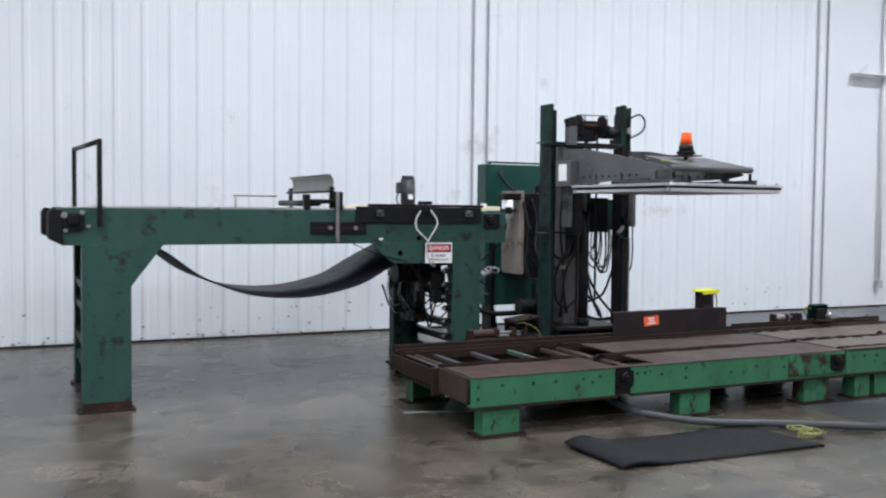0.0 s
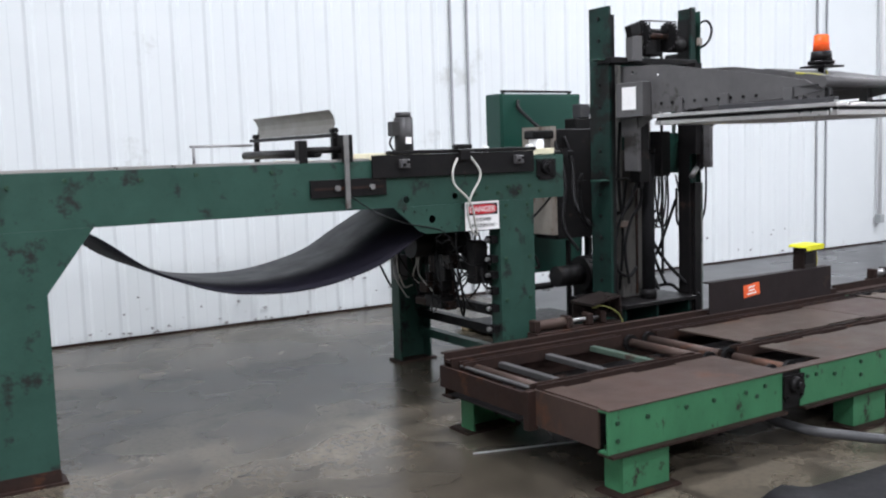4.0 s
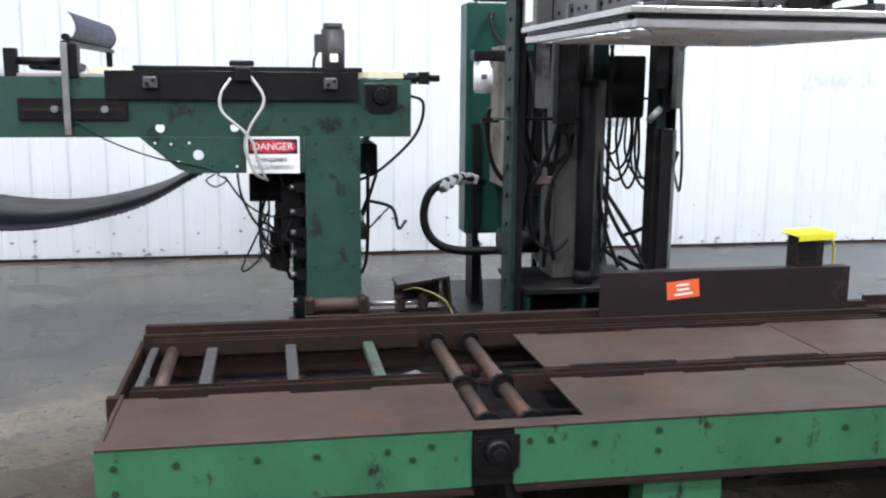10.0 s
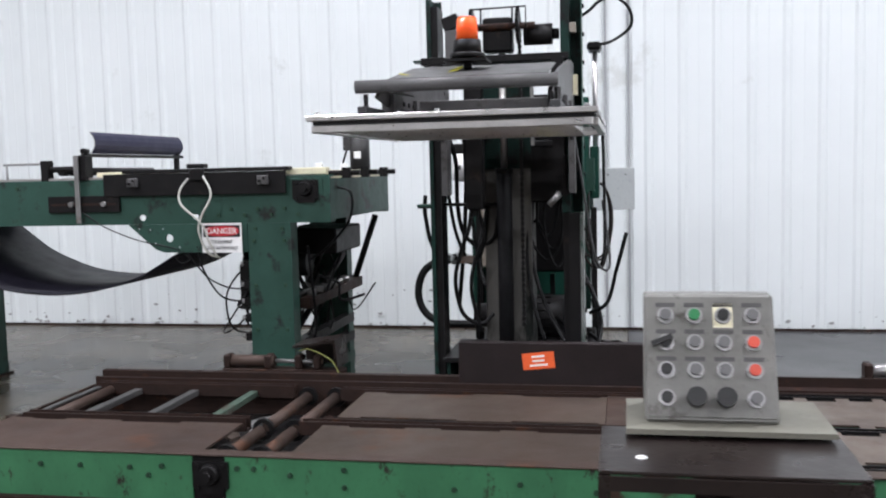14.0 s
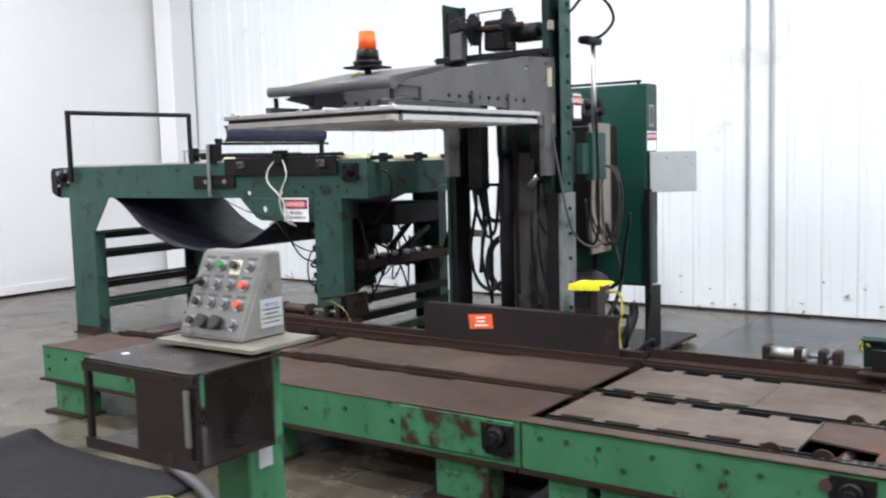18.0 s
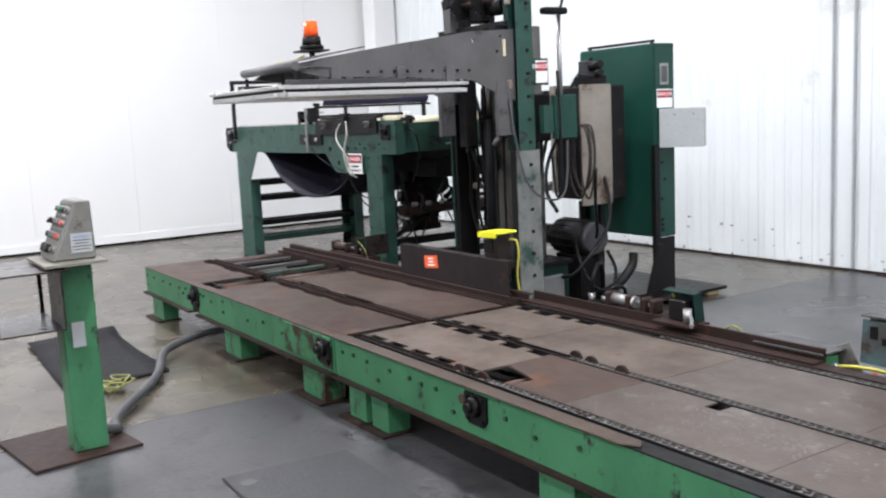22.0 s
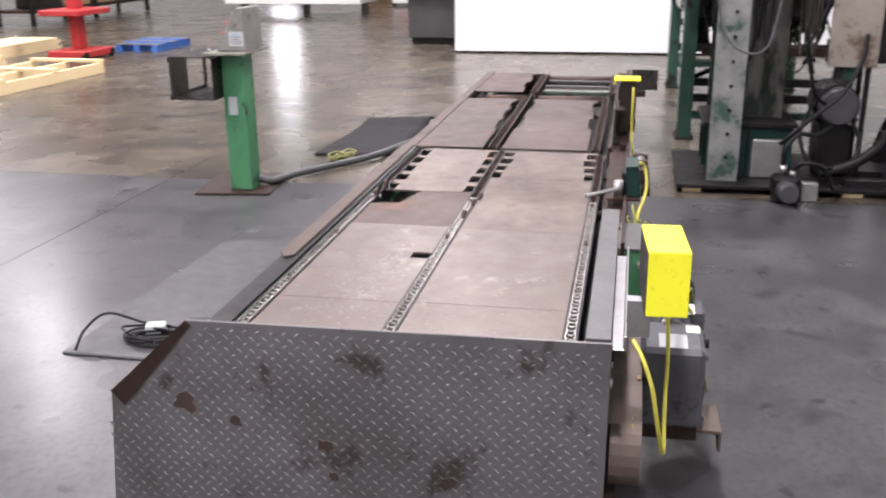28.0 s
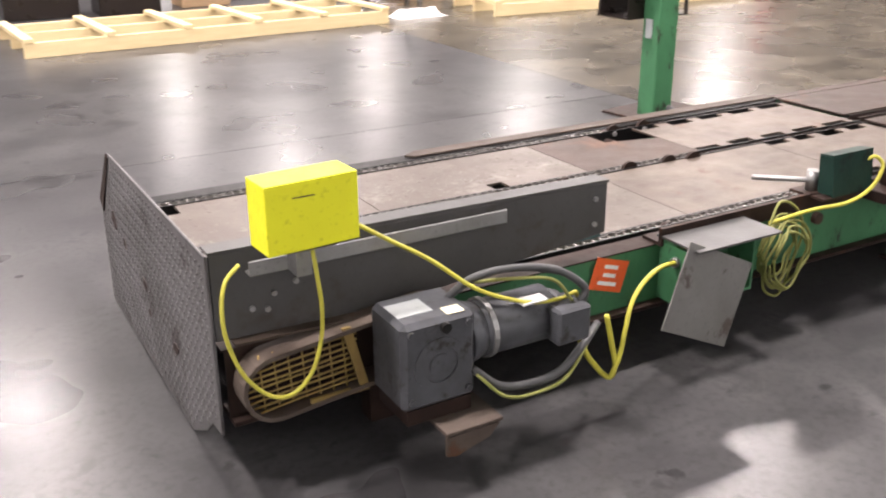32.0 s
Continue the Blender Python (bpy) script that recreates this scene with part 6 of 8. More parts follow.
def build_power_unit():
    u = thing("hydraulic_power_unit", (5.0, 8.0, 0.06), "hydraulic power unit with a tan tank plate and black motor", "power unit")
    part("tank", box(B(), 4.715, 5.208, 7.95, 8.22, 0.82, 1.68), M_BLACK, u, "black oil tank", bevel=0.01)
    part("tank_end", box(B(), 4.66, 4.714, 7.94, 8.30, 0.86, 1.70), M_TANK, u, "grimy tan tank end plate")
    part("tank_end", box(B(), 5.2085, 5.226, 7.76, 8.06, 0.80, 1.69), M_TANK, u, "grimy tan tank end plate")
    part("tank_stand", box(B(), 4.80, 5.12, 7.80, 8.2, 0.06, 0.10), M_BLACK, u)
    for x in (4.88, 5.10):
        part("tank_leg", box(B(), x, x + 0.03, 8.02, 8.05, 0.10, 0.80), M_BLACK, u)
    bm = B()
    cyl(bm, (4.53, 7.95, 1.605), (4.53, 7.95, 1.43), 0.058, 18)
    cyl(bm, (4.53, 7.95, 1.43), (4.53, 7.95, 1.42), 0.048, 18)
    fl = part("oil_filter", bm, M_WHITE, u, "white spin-on oil filter")
    part("print_bar", box(B(), 4.505, 4.54, 7.8905, 7.8925, 1.50, 1.53), M_GREY, fl)
    part("filter_head", box(B(), 4.46, 4.66, 7.89, 8.02, 1.606, 1.67), M_BLACK, u, bevel=0.01)
    bm = B()
    cyl(bm, (4.86, 7.86, 0.545), (5.20, 7.86, 0.545), 0.135, 24)
    mo = part("electric_motor", bm, M_BLACK, u, "black electric motor with cooling fins")
    for k in range(16):
        a = 2 * math.pi * k / 16
        bm = B()
        obox(bm, Matrix.Translation((5.0, 7.86 + 0.138 * math.cos(a), 0.545 + 0.138 * math.sin(a))) @ Matrix.Rotation(a, 4, "X"), 0.24, 0.012, 0.006)
        part("cooling_fin", bm, M_BLACK, mo)
    bm = B()
    cyl(bm, (5.20, 7.86, 0.545), (5.255, 7.86, 0.545), 0.128, 24, 0.11)
    ring(bm, (5.257, 7.86, 0.545), (1, 0, 0), 0.03, 0.09, 0.004, 24)
    part("fan_cover", bm, M_GREYBLACK, mo)
    part("motor_stand", box(B(), 4.9, 5.18, 7.76, 7.96, 0.10, 0.42), M_BLACK, u)
    part("pump", (lambda q: cyl(q, (4.62, 7.86, 0.545), (4.86, 7.86, 0.545), 0.08, 16))(B()), M_BLACK, u)
    part("pump_block", box(B(), 5.10, 5.25, 7.34, 7.54, 0.06, 0.32), M_STEEL, u, "bare metal valve block", bevel=0.008)
    part("valve_block", box(B(), 4.93, 5.15, 7.96, 8.10, 1.68, 1.76), M_BLACK, u, bevel=0.008)
    part("solenoid", (lambda q: cyl(q, (5.0, 8.0, 1.80), (5.19, 8.0, 1.84), 0.03, 14))(B()), M_BLACK, u)
    part("valve_body", box(B(), 4.98, 5.08, 7.96, 8.06, 1.7605, 1.87), M_GREYBLACK, u, bevel=0.006)
    part("valve_knob", (lambda q: cyl(q, (5.17, 7.98, 1.76), (5.22, 7.97, 1.78), 0.026, 12))(B()), M_BLACK, u)
    bm = B()
    tube(bm, [(4.75, 8.05, 1.62), (4.68, 8.2, 1.75), (4.66, 8.34, 1.86), (4.68, 8.37, 1.92)], 0.016, 8)
    part("hose", bm, M_BCABLE, u)
    bm = B()
    tube(bm, [(4.80, 7.95, 1.62), (4.84, 7.9, 1.4), (4.78, 7.8, 1.1), (4.88, 7.7, 0.9), (5.0, 7.7, 0.75)], 0.015, 8)
    part("hose", bm, M_BCABLE, u)
    bm = B()
    tube(bm, [(4.70, 7.98, 1.66), (4.72, 7.85, 1.3), (4.66, 7.8, 0.95), (4.72, 7.7, 0.75)], 0.014, 8)
    part("hose", bm, M_BCABLE, u)
    bm = B()
    tube(bm, [(5.16, 7.72, 0.56), (5.34, 7.62, 0.40), (5.42, 7.68, 0.22), (5.36, 7.9, 0.18), (5.30, 8.0, 0.3), (5.27, 7.95, 0.45)], 0.013, 8)
    part("hose", bm, M_BCABLE, u)
    bm = B()
    tube(bm, [(5.24, 7.52, 0.3), (5.38, 7.52, 0.34), (5.44, 7.66, 0.5), (5.40, 7.84, 0.66), (5.30, 7.95, 0.85), (5.22, 7.98, 1.0)], 0.014, 8)
    part("hose", bm, M_BCABLE, u)
    bm = B()
    tube(bm, [(4.60, 8.2, 0.87), (4.42, 8.12, 0.90), (4.25, 8.08, 0.83), (4.195, 8.06, 0.68), (4.24, 8.04, 0.54), (4.38, 8.0, 0.47), (4.66, 7.95, 0.47)], 0.026, 10)
    part("suction_hose", bm, M_BCABLE, u, "thick black suction hose")
    bm = B()
    for k in range(5):
        obox(bm, pose(4.52 - 0.05 * k, 8.17 - 0.02 * k, 0.895 - 0.012 * (k - 1) ** 2 * 0.4, 10 * k, 18, 30 * k), 0.07, 0.062, 0.06)
    part("hose_wrap", bm, M_PALEBOX, u, "grey rag tied round the hose", bevel=0.008)
    bm = B()
    prism(bm, [(5.33, 7.9), (5.40, 7.92), (5.40, 8.28), (5.33, 8.28)], "z", 0.06, 0.10)
    tube(bm, [(5.36, 7.75, 0.13), (5.37, 7.95, 0.20), (5.37, 8.1, 0.32), (5.36, 8.13, 0.42)], 0.035, 8)
    part("bracket", bm, M_BLACK, u)


build_cabinet()
build_power_unit()


# ---- control pedestal ----
def bars(parent, m, w, rows, material, h=0.012, gap=0.02):
    """Plain bars in place of small print."""
    for i, share in enumerate(rows):
        bm = B()
        v = -i * gap
        box(bm, -w / 2 * share, w / 2 * share, v - h / 2, v + h / 2, 0.0, 0.0008)
        bmesh.ops.transform(bm, matrix=m, verts=bm.verts)
        part("print_bar", bm, material, parent)


M_BTN = {"red": surface("red_button", (0.55, 0.08, 0.05), rough=0.35, bump=0), "green": surface("green_button", (0.03, 0.20, 0.07), rough=0.35, bump=0),
         "black": surface("black_button", (0.015, 0.015, 0.015), rough=0.35, bump=0), "white": surface("white_button", (0.62, 0.62, 0.60), rough=0.35, bump=0),
         "grey": surface("grey_button", (0.13, 0.13, 0.13), rough=0.35, bump=0)}


def build_pedestal():
    p = thing("control_pedestal", (5.845, 4.0, 0), "green post with a grey push-button panel and brown tray", "control panel")
    part("base_plate", prism(B(), [(6.05, 3.727), (5.985, 4.228), (5.41, 4.153), (5.475, 3.652)], "z", 0.0, 0.016), M_DARKRUST, p, bevel=0.003)
    post = part("post", box(B(), 5.765, 5.92, 3.93, 4.085, 0.016, 0.915), M_BRIGHT, p, "chipped green square post", bevel=0.006)
    part("outlet_plate", box(B(), 5.92, 5.928, 3.965, 4.025, 0.52, 0.64), M_PALEBOX, post, "pale outlet plate", bevel=0.002)
    part("shelf_plate", box(B(), 5.59, 6.03, 3.86, 4.135, 0.916, 0.928), M_SHELF, p, "pale worn shelf plate")
    # sloped panel box
    prof = [(3.916, 0.93), (4.112, 0.93), (4.105, 1.20), (4.045, 1.20)]
    b = part("panel_box", prism(B(), prof, "x", 5.632, 5.922), M_PANEL, p, "grey sloped push-button panel", bevel=0.006)
    up = Vector((0, 4.045 - 3.916, 0.27)).normalized()
    nor = Vector((0, -up.z, up.y))
    org = Vector((5.777, 3.916, 0.93)) + nor * 0.001
    m = Matrix.Translation(org) @ Matrix(((1, 0, 0, 0), (0, up.y, nor.y, 0), (0, up.z, nor.z, 0), (0, 0, 0, 1)))
    bm = B()
    box(bm, -0.138, 0.138, 0.012, 0.288, 0.0, 0.004)
    bmesh.ops.transform(bm, matrix=m, verts=bm.verts)
    part("face_plate", bm, M_PANEL, b)
    look_of = [["grey", "green", "black", "grey"], ["black", "grey", "grey", "red"], ["black", "grey", "grey", "red"], ["black", "black", "black", "grey"]]
    for r in range(4):
        for c in range(4):
            u, v = -0.096 + 0.064 * c, 0.245 - 0.064 * r
            bm = B()
            cyl(bm, m @ Vector((u, v, 0.004)), m @ Vector((u, v, 0.012)), 0.019, 16)
            rg = part("push_button", bm, M_STEEL, b)
            bm = B()
            big = r == 3 and c in (1, 2)
            cyl(bm, m @ Vector((u, v, 0.012)), m @ Vector((u, v, 0.034 if big else 0.024)), 0.022 if big else 0.013, 14)
            if r == 1 and c == 0:
                obox(bm, m @ Matrix.Translation((u - 0.01, v, 0.028)) @ Matrix.Rotation(0.4, 4, "Z"), 0.05, 0.012, 0.012)
            part("cap", bm, M_BTN[look_of[r][c]], rg)
            if r < 3:
                bm = B()
                box(bm, u - 0.022, u + 0.022, v + 0.022, v + 0.032, 0.004, 0.005)
                bmesh.ops.transform(bm, matrix=m, verts=bm.verts)
                part("legend_plate", bm, M_COVER, b)
    bm = B()
    box(bm, 0.010, 0.054, 0.218, 0.275, 0.004, 0.005)
    bmesh.ops.transform(bm, matrix=m, verts=bm.verts)
    part("yellow_legend", bm, M_CREAM, b)
    sm = Matrix.Translation((5.9235, 4.05, 1.008)) @ SIDE
    bm = B()
    box(bm, -0.048, 0.048, -0.045, 0.045, 0.0, 0.0015)
    bmesh.ops.transform(bm, matrix=sm, verts=bm.verts)
    lb = part("side_label", bm, M_PALEBOX, b, "white notice label, scuffed")
    lettering("label_heading", "NOTICE", 0.017, sm @ Matrix.Translation((0, 0.026, 0.0016)), M_BLUE, lb)
    bars(lb, sm @ Matrix.Translation((0, 0.012, 0.0016)), 0.085, (0.9, 0.7, 1.0, 0.8), M_GREY, 0.005, 0.014)
    # tray hung on the post
    tr = part("tray_top", box(B(), 5.535, 6.045, 3.63, 3.96, 0.898, 0.906), M_TRAY, p, "dark brown sheet steel tray", bevel=0.002)
    part("tray_floor", box(B(), 5.535, 6.045, 3.63, 3.925, 0.632, 0.640), M_TRAY, p)
    part("tray_front", box(B(), 5.79, 6.027, 3.622, 3.63, 0.6605, 0.8675), M_TRAY, p)
    part("tray_back", box(B(), 5.74, 6.045, 3.918, 3.926, 0.64, 0.898), M_TRAY, p)
    for x, y in ((5.535, 3.63), (6.027, 3.63), (5.535, 3.905)):
        part("tray_post", box(B(), x, x + 0.018, y, y + 0.018, 0.640, 0.898), M_TRAY, p)
    part("tray_lip", box(B(), 5.535, 6.045, 3.622, 3.63, 0.868, 0.8975), M_TRAY, p)
    part("tray_lip", box(B(), 5.535, 6.045, 3.622, 3.63, 0.626, 0.66), M_TRAY, p)
    part("tray_clip", box(B(), 6.015, 6.03, 3.612, 3.622, 0.70, 0.86), M_STEEL, p)
    bm = B()
    cyl(bm, (5.62, 3.72, 0.906), (5.62, 3.72, 0.909), 0.012, 10)
    part("white_washer", bm, M_WHITE, p)


M_SHELF = surface("pale_worn_shelf", (0.165, 0.16, 0.13), (0.11, 0.105, 0.085), rough=0.55, scale=5)
build_pedestal()


# ---- guard plate, tags and sensors ----
def orange_tag(at, m, parent_label="orange paper tag"):
    t = thing("orange_tag", at, "bright orange paper tag with white print", "tag", "orange tags")
    bm = B()
    box(bm, -0.08, 0.08, -0.042, 0.042, 0.0, 0.001)
    bmesh.ops.transform(bm, matrix=m, verts=bm.verts)
    part("paper", bm, M_ORANGE, t)
    bars(t, m @ Matrix.Translation((0, 0.022, 0.0011)), 0.12, (0.55, 0.5, 0.75), M_LABEL, 0.010, 0.022)


def build_guard():
    g = thing("side_guard", (5.4, 6.41, 0.4), "dark brown steel guard plate along the conveyor edge", "guard plate")
    part("plate", box(B(), 4.755, 6.015, 6.445, 6.455, 0.412, 0.627), M_GUARD, g, bevel=0.002)
    part("lip", box(B(), 4.76, 6.01, 6.4555, 6.505, 0.617, 0.627), M_GUARD, g)
    part("foot", box(B(), 4.77, 6.0, 6.4555, 6.485, 0.4125, 0.425), M_GUARD, g)
    orange_tag((5.175, 6.405, 0.5), Matrix.Translation((5.16, 6.4438, 0.540)) @ FRONT @ Matrix.Rotation(0.10, 4, "Z"))
    s = thing("photo_sensor", (5.82, 6.53, 0.45), "dark sensor box under a folded yellow cover", "sensor", "photo sensors")
    part("body", box(B(), 5.745, 5.885, 6.47, 6.57, 0.47, 0.770), M_TRAY, s, bevel=0.005)
    part("lens", box(B(), 5.75, 5.84, 6.462, 6.47, 0.66, 0.74), M_BLACK, s)
    bm = B()
    prism(bm, [(5.728, 0.774), (5.738, 0.784), (5.905, 0.792), (5.928, 0.786), (5.928, 0.792), (5.905, 0.798), (5.738, 0.791), (5.724, 0.778)], "y", 6.44, 6.59)
    prism(bm, [(5.730, 0.755), (5.915, 0.762), (5.915, 0.792), (5.730, 0.785)], "y", 6.434, 6.44)
    part("cover", bm, M_YELLOW, s, "creased yellow cover")
    bm = B()
    tube(bm, [(5.90, 6.55, 0.74), (5.97, 6.55, 0.74), (5.99, 6.55, 0.66), (5.97, 6.55, 0.52), (5.98, 6.56, 0.40), (5.96, 6.58, 0.3)], 0.007, 7)
    part("lead", bm, M_YCABLE, s)
    part("stand", box(B(), 5.78, 5.86, 6.50, 6.53, 0.42, 0.47), M_BLACK, s)


M_GUARD = surface("dark_brown_guard_steel", (0.022, 0.016, 0.016), (0.016, 0.012, 0.012), rough=0.55, metal=0.2, scale=5, stain=(0.045, 0.028, 0.022), stain_amount=0.2, spec=0.2)
build_guard()


def build_stop_actuator(x0, x1, yb, bracket, label):
    a = thing("stop_actuator", (x0, yb, 0.40), label, "actuator", "stop actuators")
    z = 0.485
    bm = B()
    cyl(bm, (x0, yb, z), (x0 + 0.33 * (x1 - x0) + 0.05, yb, z), 0.032, 14)
    part("cylinder", bm, M_RUST if x0 < 5 else M_STEEL, a)
    bm = B()
    cyl(bm, (x0 + 0.33 * (x1 - x0) + 0.05, yb, z), (x1 - 0.12, yb, z), 0.012, 10)
    part("rod", bm, M_STEEL, a)
    for q in (0.0, 0.36, 0.62, 0.78):
        bm = B()
        obox(bm, Matrix.Translation((x0 + q * (x1 - x0), yb, z)), 0.04, 0.075, 0.075)
        part("end_block", bm, M_DARKRUST, a, bevel=0.008)
    part("mount_bar", box(B(), x0 - 0.02, x1, yb - 0.05, yb + 0.05, 0.405, 0.447), M_DARKRUST, a, bevel=0.003)
    if not bracket:
        return a
    bx0, bx1, bz0, bz1 = bracket
    bm = B()
    prism(bm, [(bx0, bz1 - 0.02), (bx1, bz1 + 0.015), (bx1 + 0.012, bz0), (bx1, bz0), (bx1 - 0.012, bz1), (bx0, bz1 - 0.035)], "y", yb - 0.06, yb + 0.14)
    br = part("bent_bracket", bm, M_TRAY, a, "bent dark steel bracket")
    part("bracket_back", box(B(), bx0 + 0.01, bx1 - 0.013, yb + 0.13, yb + 0.138, bz0 - 0.01, bz1 - 0.03), M_TRAY, a)
    bm = B()
    tube(bm, [(bx0 + 0.03, yb - 0.03, bz1 - 0.05), (bx0 + 0.10, yb - 0.05, bz1 - 0.04), (bx1 - 0.02, yb - 0.055, bz0 + 0.04), (bx1 + 0.03, yb - 0.06, bz0 - 0.06)], 0.0045, 7)
    part("lead", bm, M_LIMECABLE, a)
    return a


build_stop_actuator(3.44, 4.10, 6.60, (3.83, 4.07, 0.46, 0.60), "rusty stop actuator with a bent bracket behind the conveyor")
build_stop_actuator(6.74, 7.16, 6.60, None, "grey stop actuator on a bar behind the conveyor")


# ---- drive end ----
def build_drive():
    d = thing("gear_motor", (9.0, 6.65, 0.0), "blue-grey gear motor on a rusty bracket beside the conveyor", "gear motor")
    g = part("gear_case", box(B(), 8.87, 9.085, 6.53, 6.71, 0.205, 0.452), M_GEAR, d, "blue-grey gear case", bevel=0.014)
    part("case_label", box(B(), 8.97, 9.07, 6.58, 6.66, 0.4525, 0.4535), M_PALEBOX, g, "scuffed white label")
    part("case_label", box(B(), 8.90, 8.95, 6.66, 6.70, 0.4525, 0.4535), M_CREAM, g)
    bm = B()
    ring(bm, (8.978, 6.712, 0.325), (0, 1, 0), 0.050, 0.075, 0.006, 24)
    cyl(bm, (8.978, 6.71, 0.325), (8.978, 6.715, 0.325), 0.03, 14)
    part("case_boss", bm, M_GEAR, g)
    part("filler_plug", (lambda q: cyl(q, (8.965, 6.71, 0.427), (8.965, 6.725, 0.427), 0.014, 8))(B()), M_BLACK, g)
    for x in (8.895, 9.06):
        for z in (0.235, 0.425):
            part("case_bolt", (lambda q: cyl(q, (x, 6.71, z), (x, 6.718, z), 0.010, 6))(B()), M_GEAR, g)
    bm = B()
    cyl(bm, (8.87, 6.62, 0.345), (8.82, 6.62, 0.345), 0.09, 20, 0.075)
    cyl(bm, (8.82, 6.62, 0.345), (8.60, 6.62, 0.345), 0.078, 20)
    cyl(bm, (8.60, 6.62, 0.345), (8.55, 6.62, 0.345), 0.07, 20, 0.05)
    mo = part("motor", bm, M_GEAR, d, "grey electric motor")
    part("motor_band", (lambda q: ring(q, (8.80, 6.62, 0.345), (1, 0, 0), 0.076, 0.084, 0.015, 20))(B()), M_STEEL, mo)
    part("motor_plate", box(B(), 8.64, 8.72, 6.66, 6.70, 0.4185, 0.424), M_LABEL, mo)
    part("terminal_box", box(B(), 8.52, 8.63, 6.63, 6.74, 0.29, 0.395), M_GEAR, d, "grey terminal box", bevel=0.008)
    br = part("bracket", box(B(), 8.83, 9.00, 6.452, 6.78, 0.150, 0.162), M_BRKT, d, "rusty tan angle bracket", bevel=0.002)
    part("bracket_lip", prism(B(), [(8.84, 0.149), (9.00, 0.149), (9.00, 0.095), (8.97, 0.088), (8.87, 0.115)], "y", 6.772, 6.78), M_BRKT, br)
    part("bracket_pad", box(B(), 8.88, 9.07, 6.54, 6.70, 0.1625, 0.2045), M_DARKRUST, d)
    for n, (pts, r, m) in enumerate((
            ([(8.90, 6.60, 0.44), (8.84, 6.64, 0.505), (8.72, 6.66, 0.515), (8.60, 6.68, 0.49), (8.52, 6.70, 0.43), (8.53, 6.70, 0.39)], 0.011, M_GCABLE),
            ([(8.88, 6.57, 0.43), (8.80, 6.61, 0.49), (8.68, 6.63, 0.495), (8.56, 6.66, 0.465), (8.50, 6.68, 0.41), (8.52, 6.69, 0.37)], 0.010, M_GCABLE),
            ([(8.88, 6.70, 0.28), (8.80, 6.72, 0.215), (8.70, 6.73, 0.20), (8.60, 6.72, 0.205), (8.50, 6.69, 0.25), (8.40, 6.62, 0.255)], 0.012, M_GCABLE),
            ([(8.88, 6.73, 0.275), (8.80, 6.745, 0.195), (8.70, 6.75, 0.18), (8.60, 6.74, 0.19), (8.50, 6.70, 0.245)], 0.005, M_LIMECABLE),
            ([(8.84, 6.59, 0.47), (8.74, 6.66, 0.488), (8.62, 6.69, 0.47), (8.56, 6.70, 0.40)], 0.005, M_LIMECABLE))):
        bm = B()
        tube(bm, pts, r, 8)
        part("conduit" if r > 0.008 else "wire", bm, m, d)
    d.location += Vector((0.07, 0.07, 0.032))

    # chain guard: a rusty racetrack band with an ochre grille
    cg = thing("chain_guard", (9.3, 6.53, 0.1), "rusty oval chain guard with an ochre grille", "chain guard")

    def track(r, n=10):
        c0, c1, z0, z1 = 9.415, 8.98, 0.305, 0.352
        pts = [(c0 + r * math.cos(a), z0 + r * math.sin(a)) for a in [math.pi / 2 - math.pi * k / n for k in range(n + 1)]]
        return pts + [(c1 + r * math.cos(a), z1 + r * math.sin(a)) for a in [-math.pi / 2 - math.pi * k / n for k in range(n + 1)]]

    o, i = track(0.094), track(0.082)
    bm = B()
    n = len(o)
    y0, y1 = 6.525, 6.605
    ring_v = [[bm.verts.new((q[0], y, q[1])) for q in lp] for lp, y in ((o, y0), (o, y1), (i, y1), (i, y0))]
    for k in range(4):
        a, b = ring_v[k], ring_v[(k + 1) % 4]
        for j in range(n):
            bm.faces.new((a[j], a[(j + 1) % n], b[(j + 1) % n], b[j]))
    part("band", bm, M_BRKT, cg)
    part("back_sheet", prism(B(), i, "y", y0, y0 + 0.004), M_DARKRUST, cg)
    rnd = random.Random(17)
    for k in range(9):
        z = 0.238 + 0.0165 * k
        xa = 9.415 + 0.99 * math.sqrt(max(0.0, 0.082 ** 2 - (z - 0.305) ** 2))
        bm = B()
        tube(bm, [(xa, y1 - 0.02, z), (0.5 * (xa + 9.2), y1 - 0.02 + rnd.uniform(-0.004, 0.004), z + 0.014 + rnd.uniform(-0.003, 0.003)), (9.19, y1 - 0.02, z + 0.026)], 0.0032, 5, 3)
        part("grille_wire", bm, M_OCHRE, cg)
    for k in range(7):
        x = 9.22 + 0.038 * k
        bm = B()
        tube(bm, [(x, y1 - 0.024, 0.245), (x + 0.008, y1 - 0.024, 0.40)], 0.0028, 5, 2, False)
        part("grille_wire", bm, M_OCHRE, cg)
    part("grille_frame", prism(B(), [(9.165, 0.245), (9.19, 0.245), (9.235, 0.425), (9.21, 0.425)], "y", y1 - 0.014, y1 - 0.004), M_OCHRE, cg)
    part("grille_frame", prism(B(), [(9.165, 0.232), (9.33, 0.222), (9.33, 0.244), (9.165, 0.2445)], "y", y1 - 0.014, y1 - 0.004), M_OCHRE, cg)

    # yellow sensor hood on the strut
    y = thing("photo_sensor", (9.28, 6.6, 0.64), "sensor under a bright yellow box hood", "sensor", "photo sensors")
    x0, x1, ya, yb, z0, z1 = 9.214, 9.450, 6.588, 6.690, 0.700, 0.868
    t = 0.003
    bm = B()
    outer = [[bm.verts.new((x, q, z)) for x, q in ((x0, ya), (x1, ya), (x1, yb), (x0, yb))] for z in (z0, z1)]
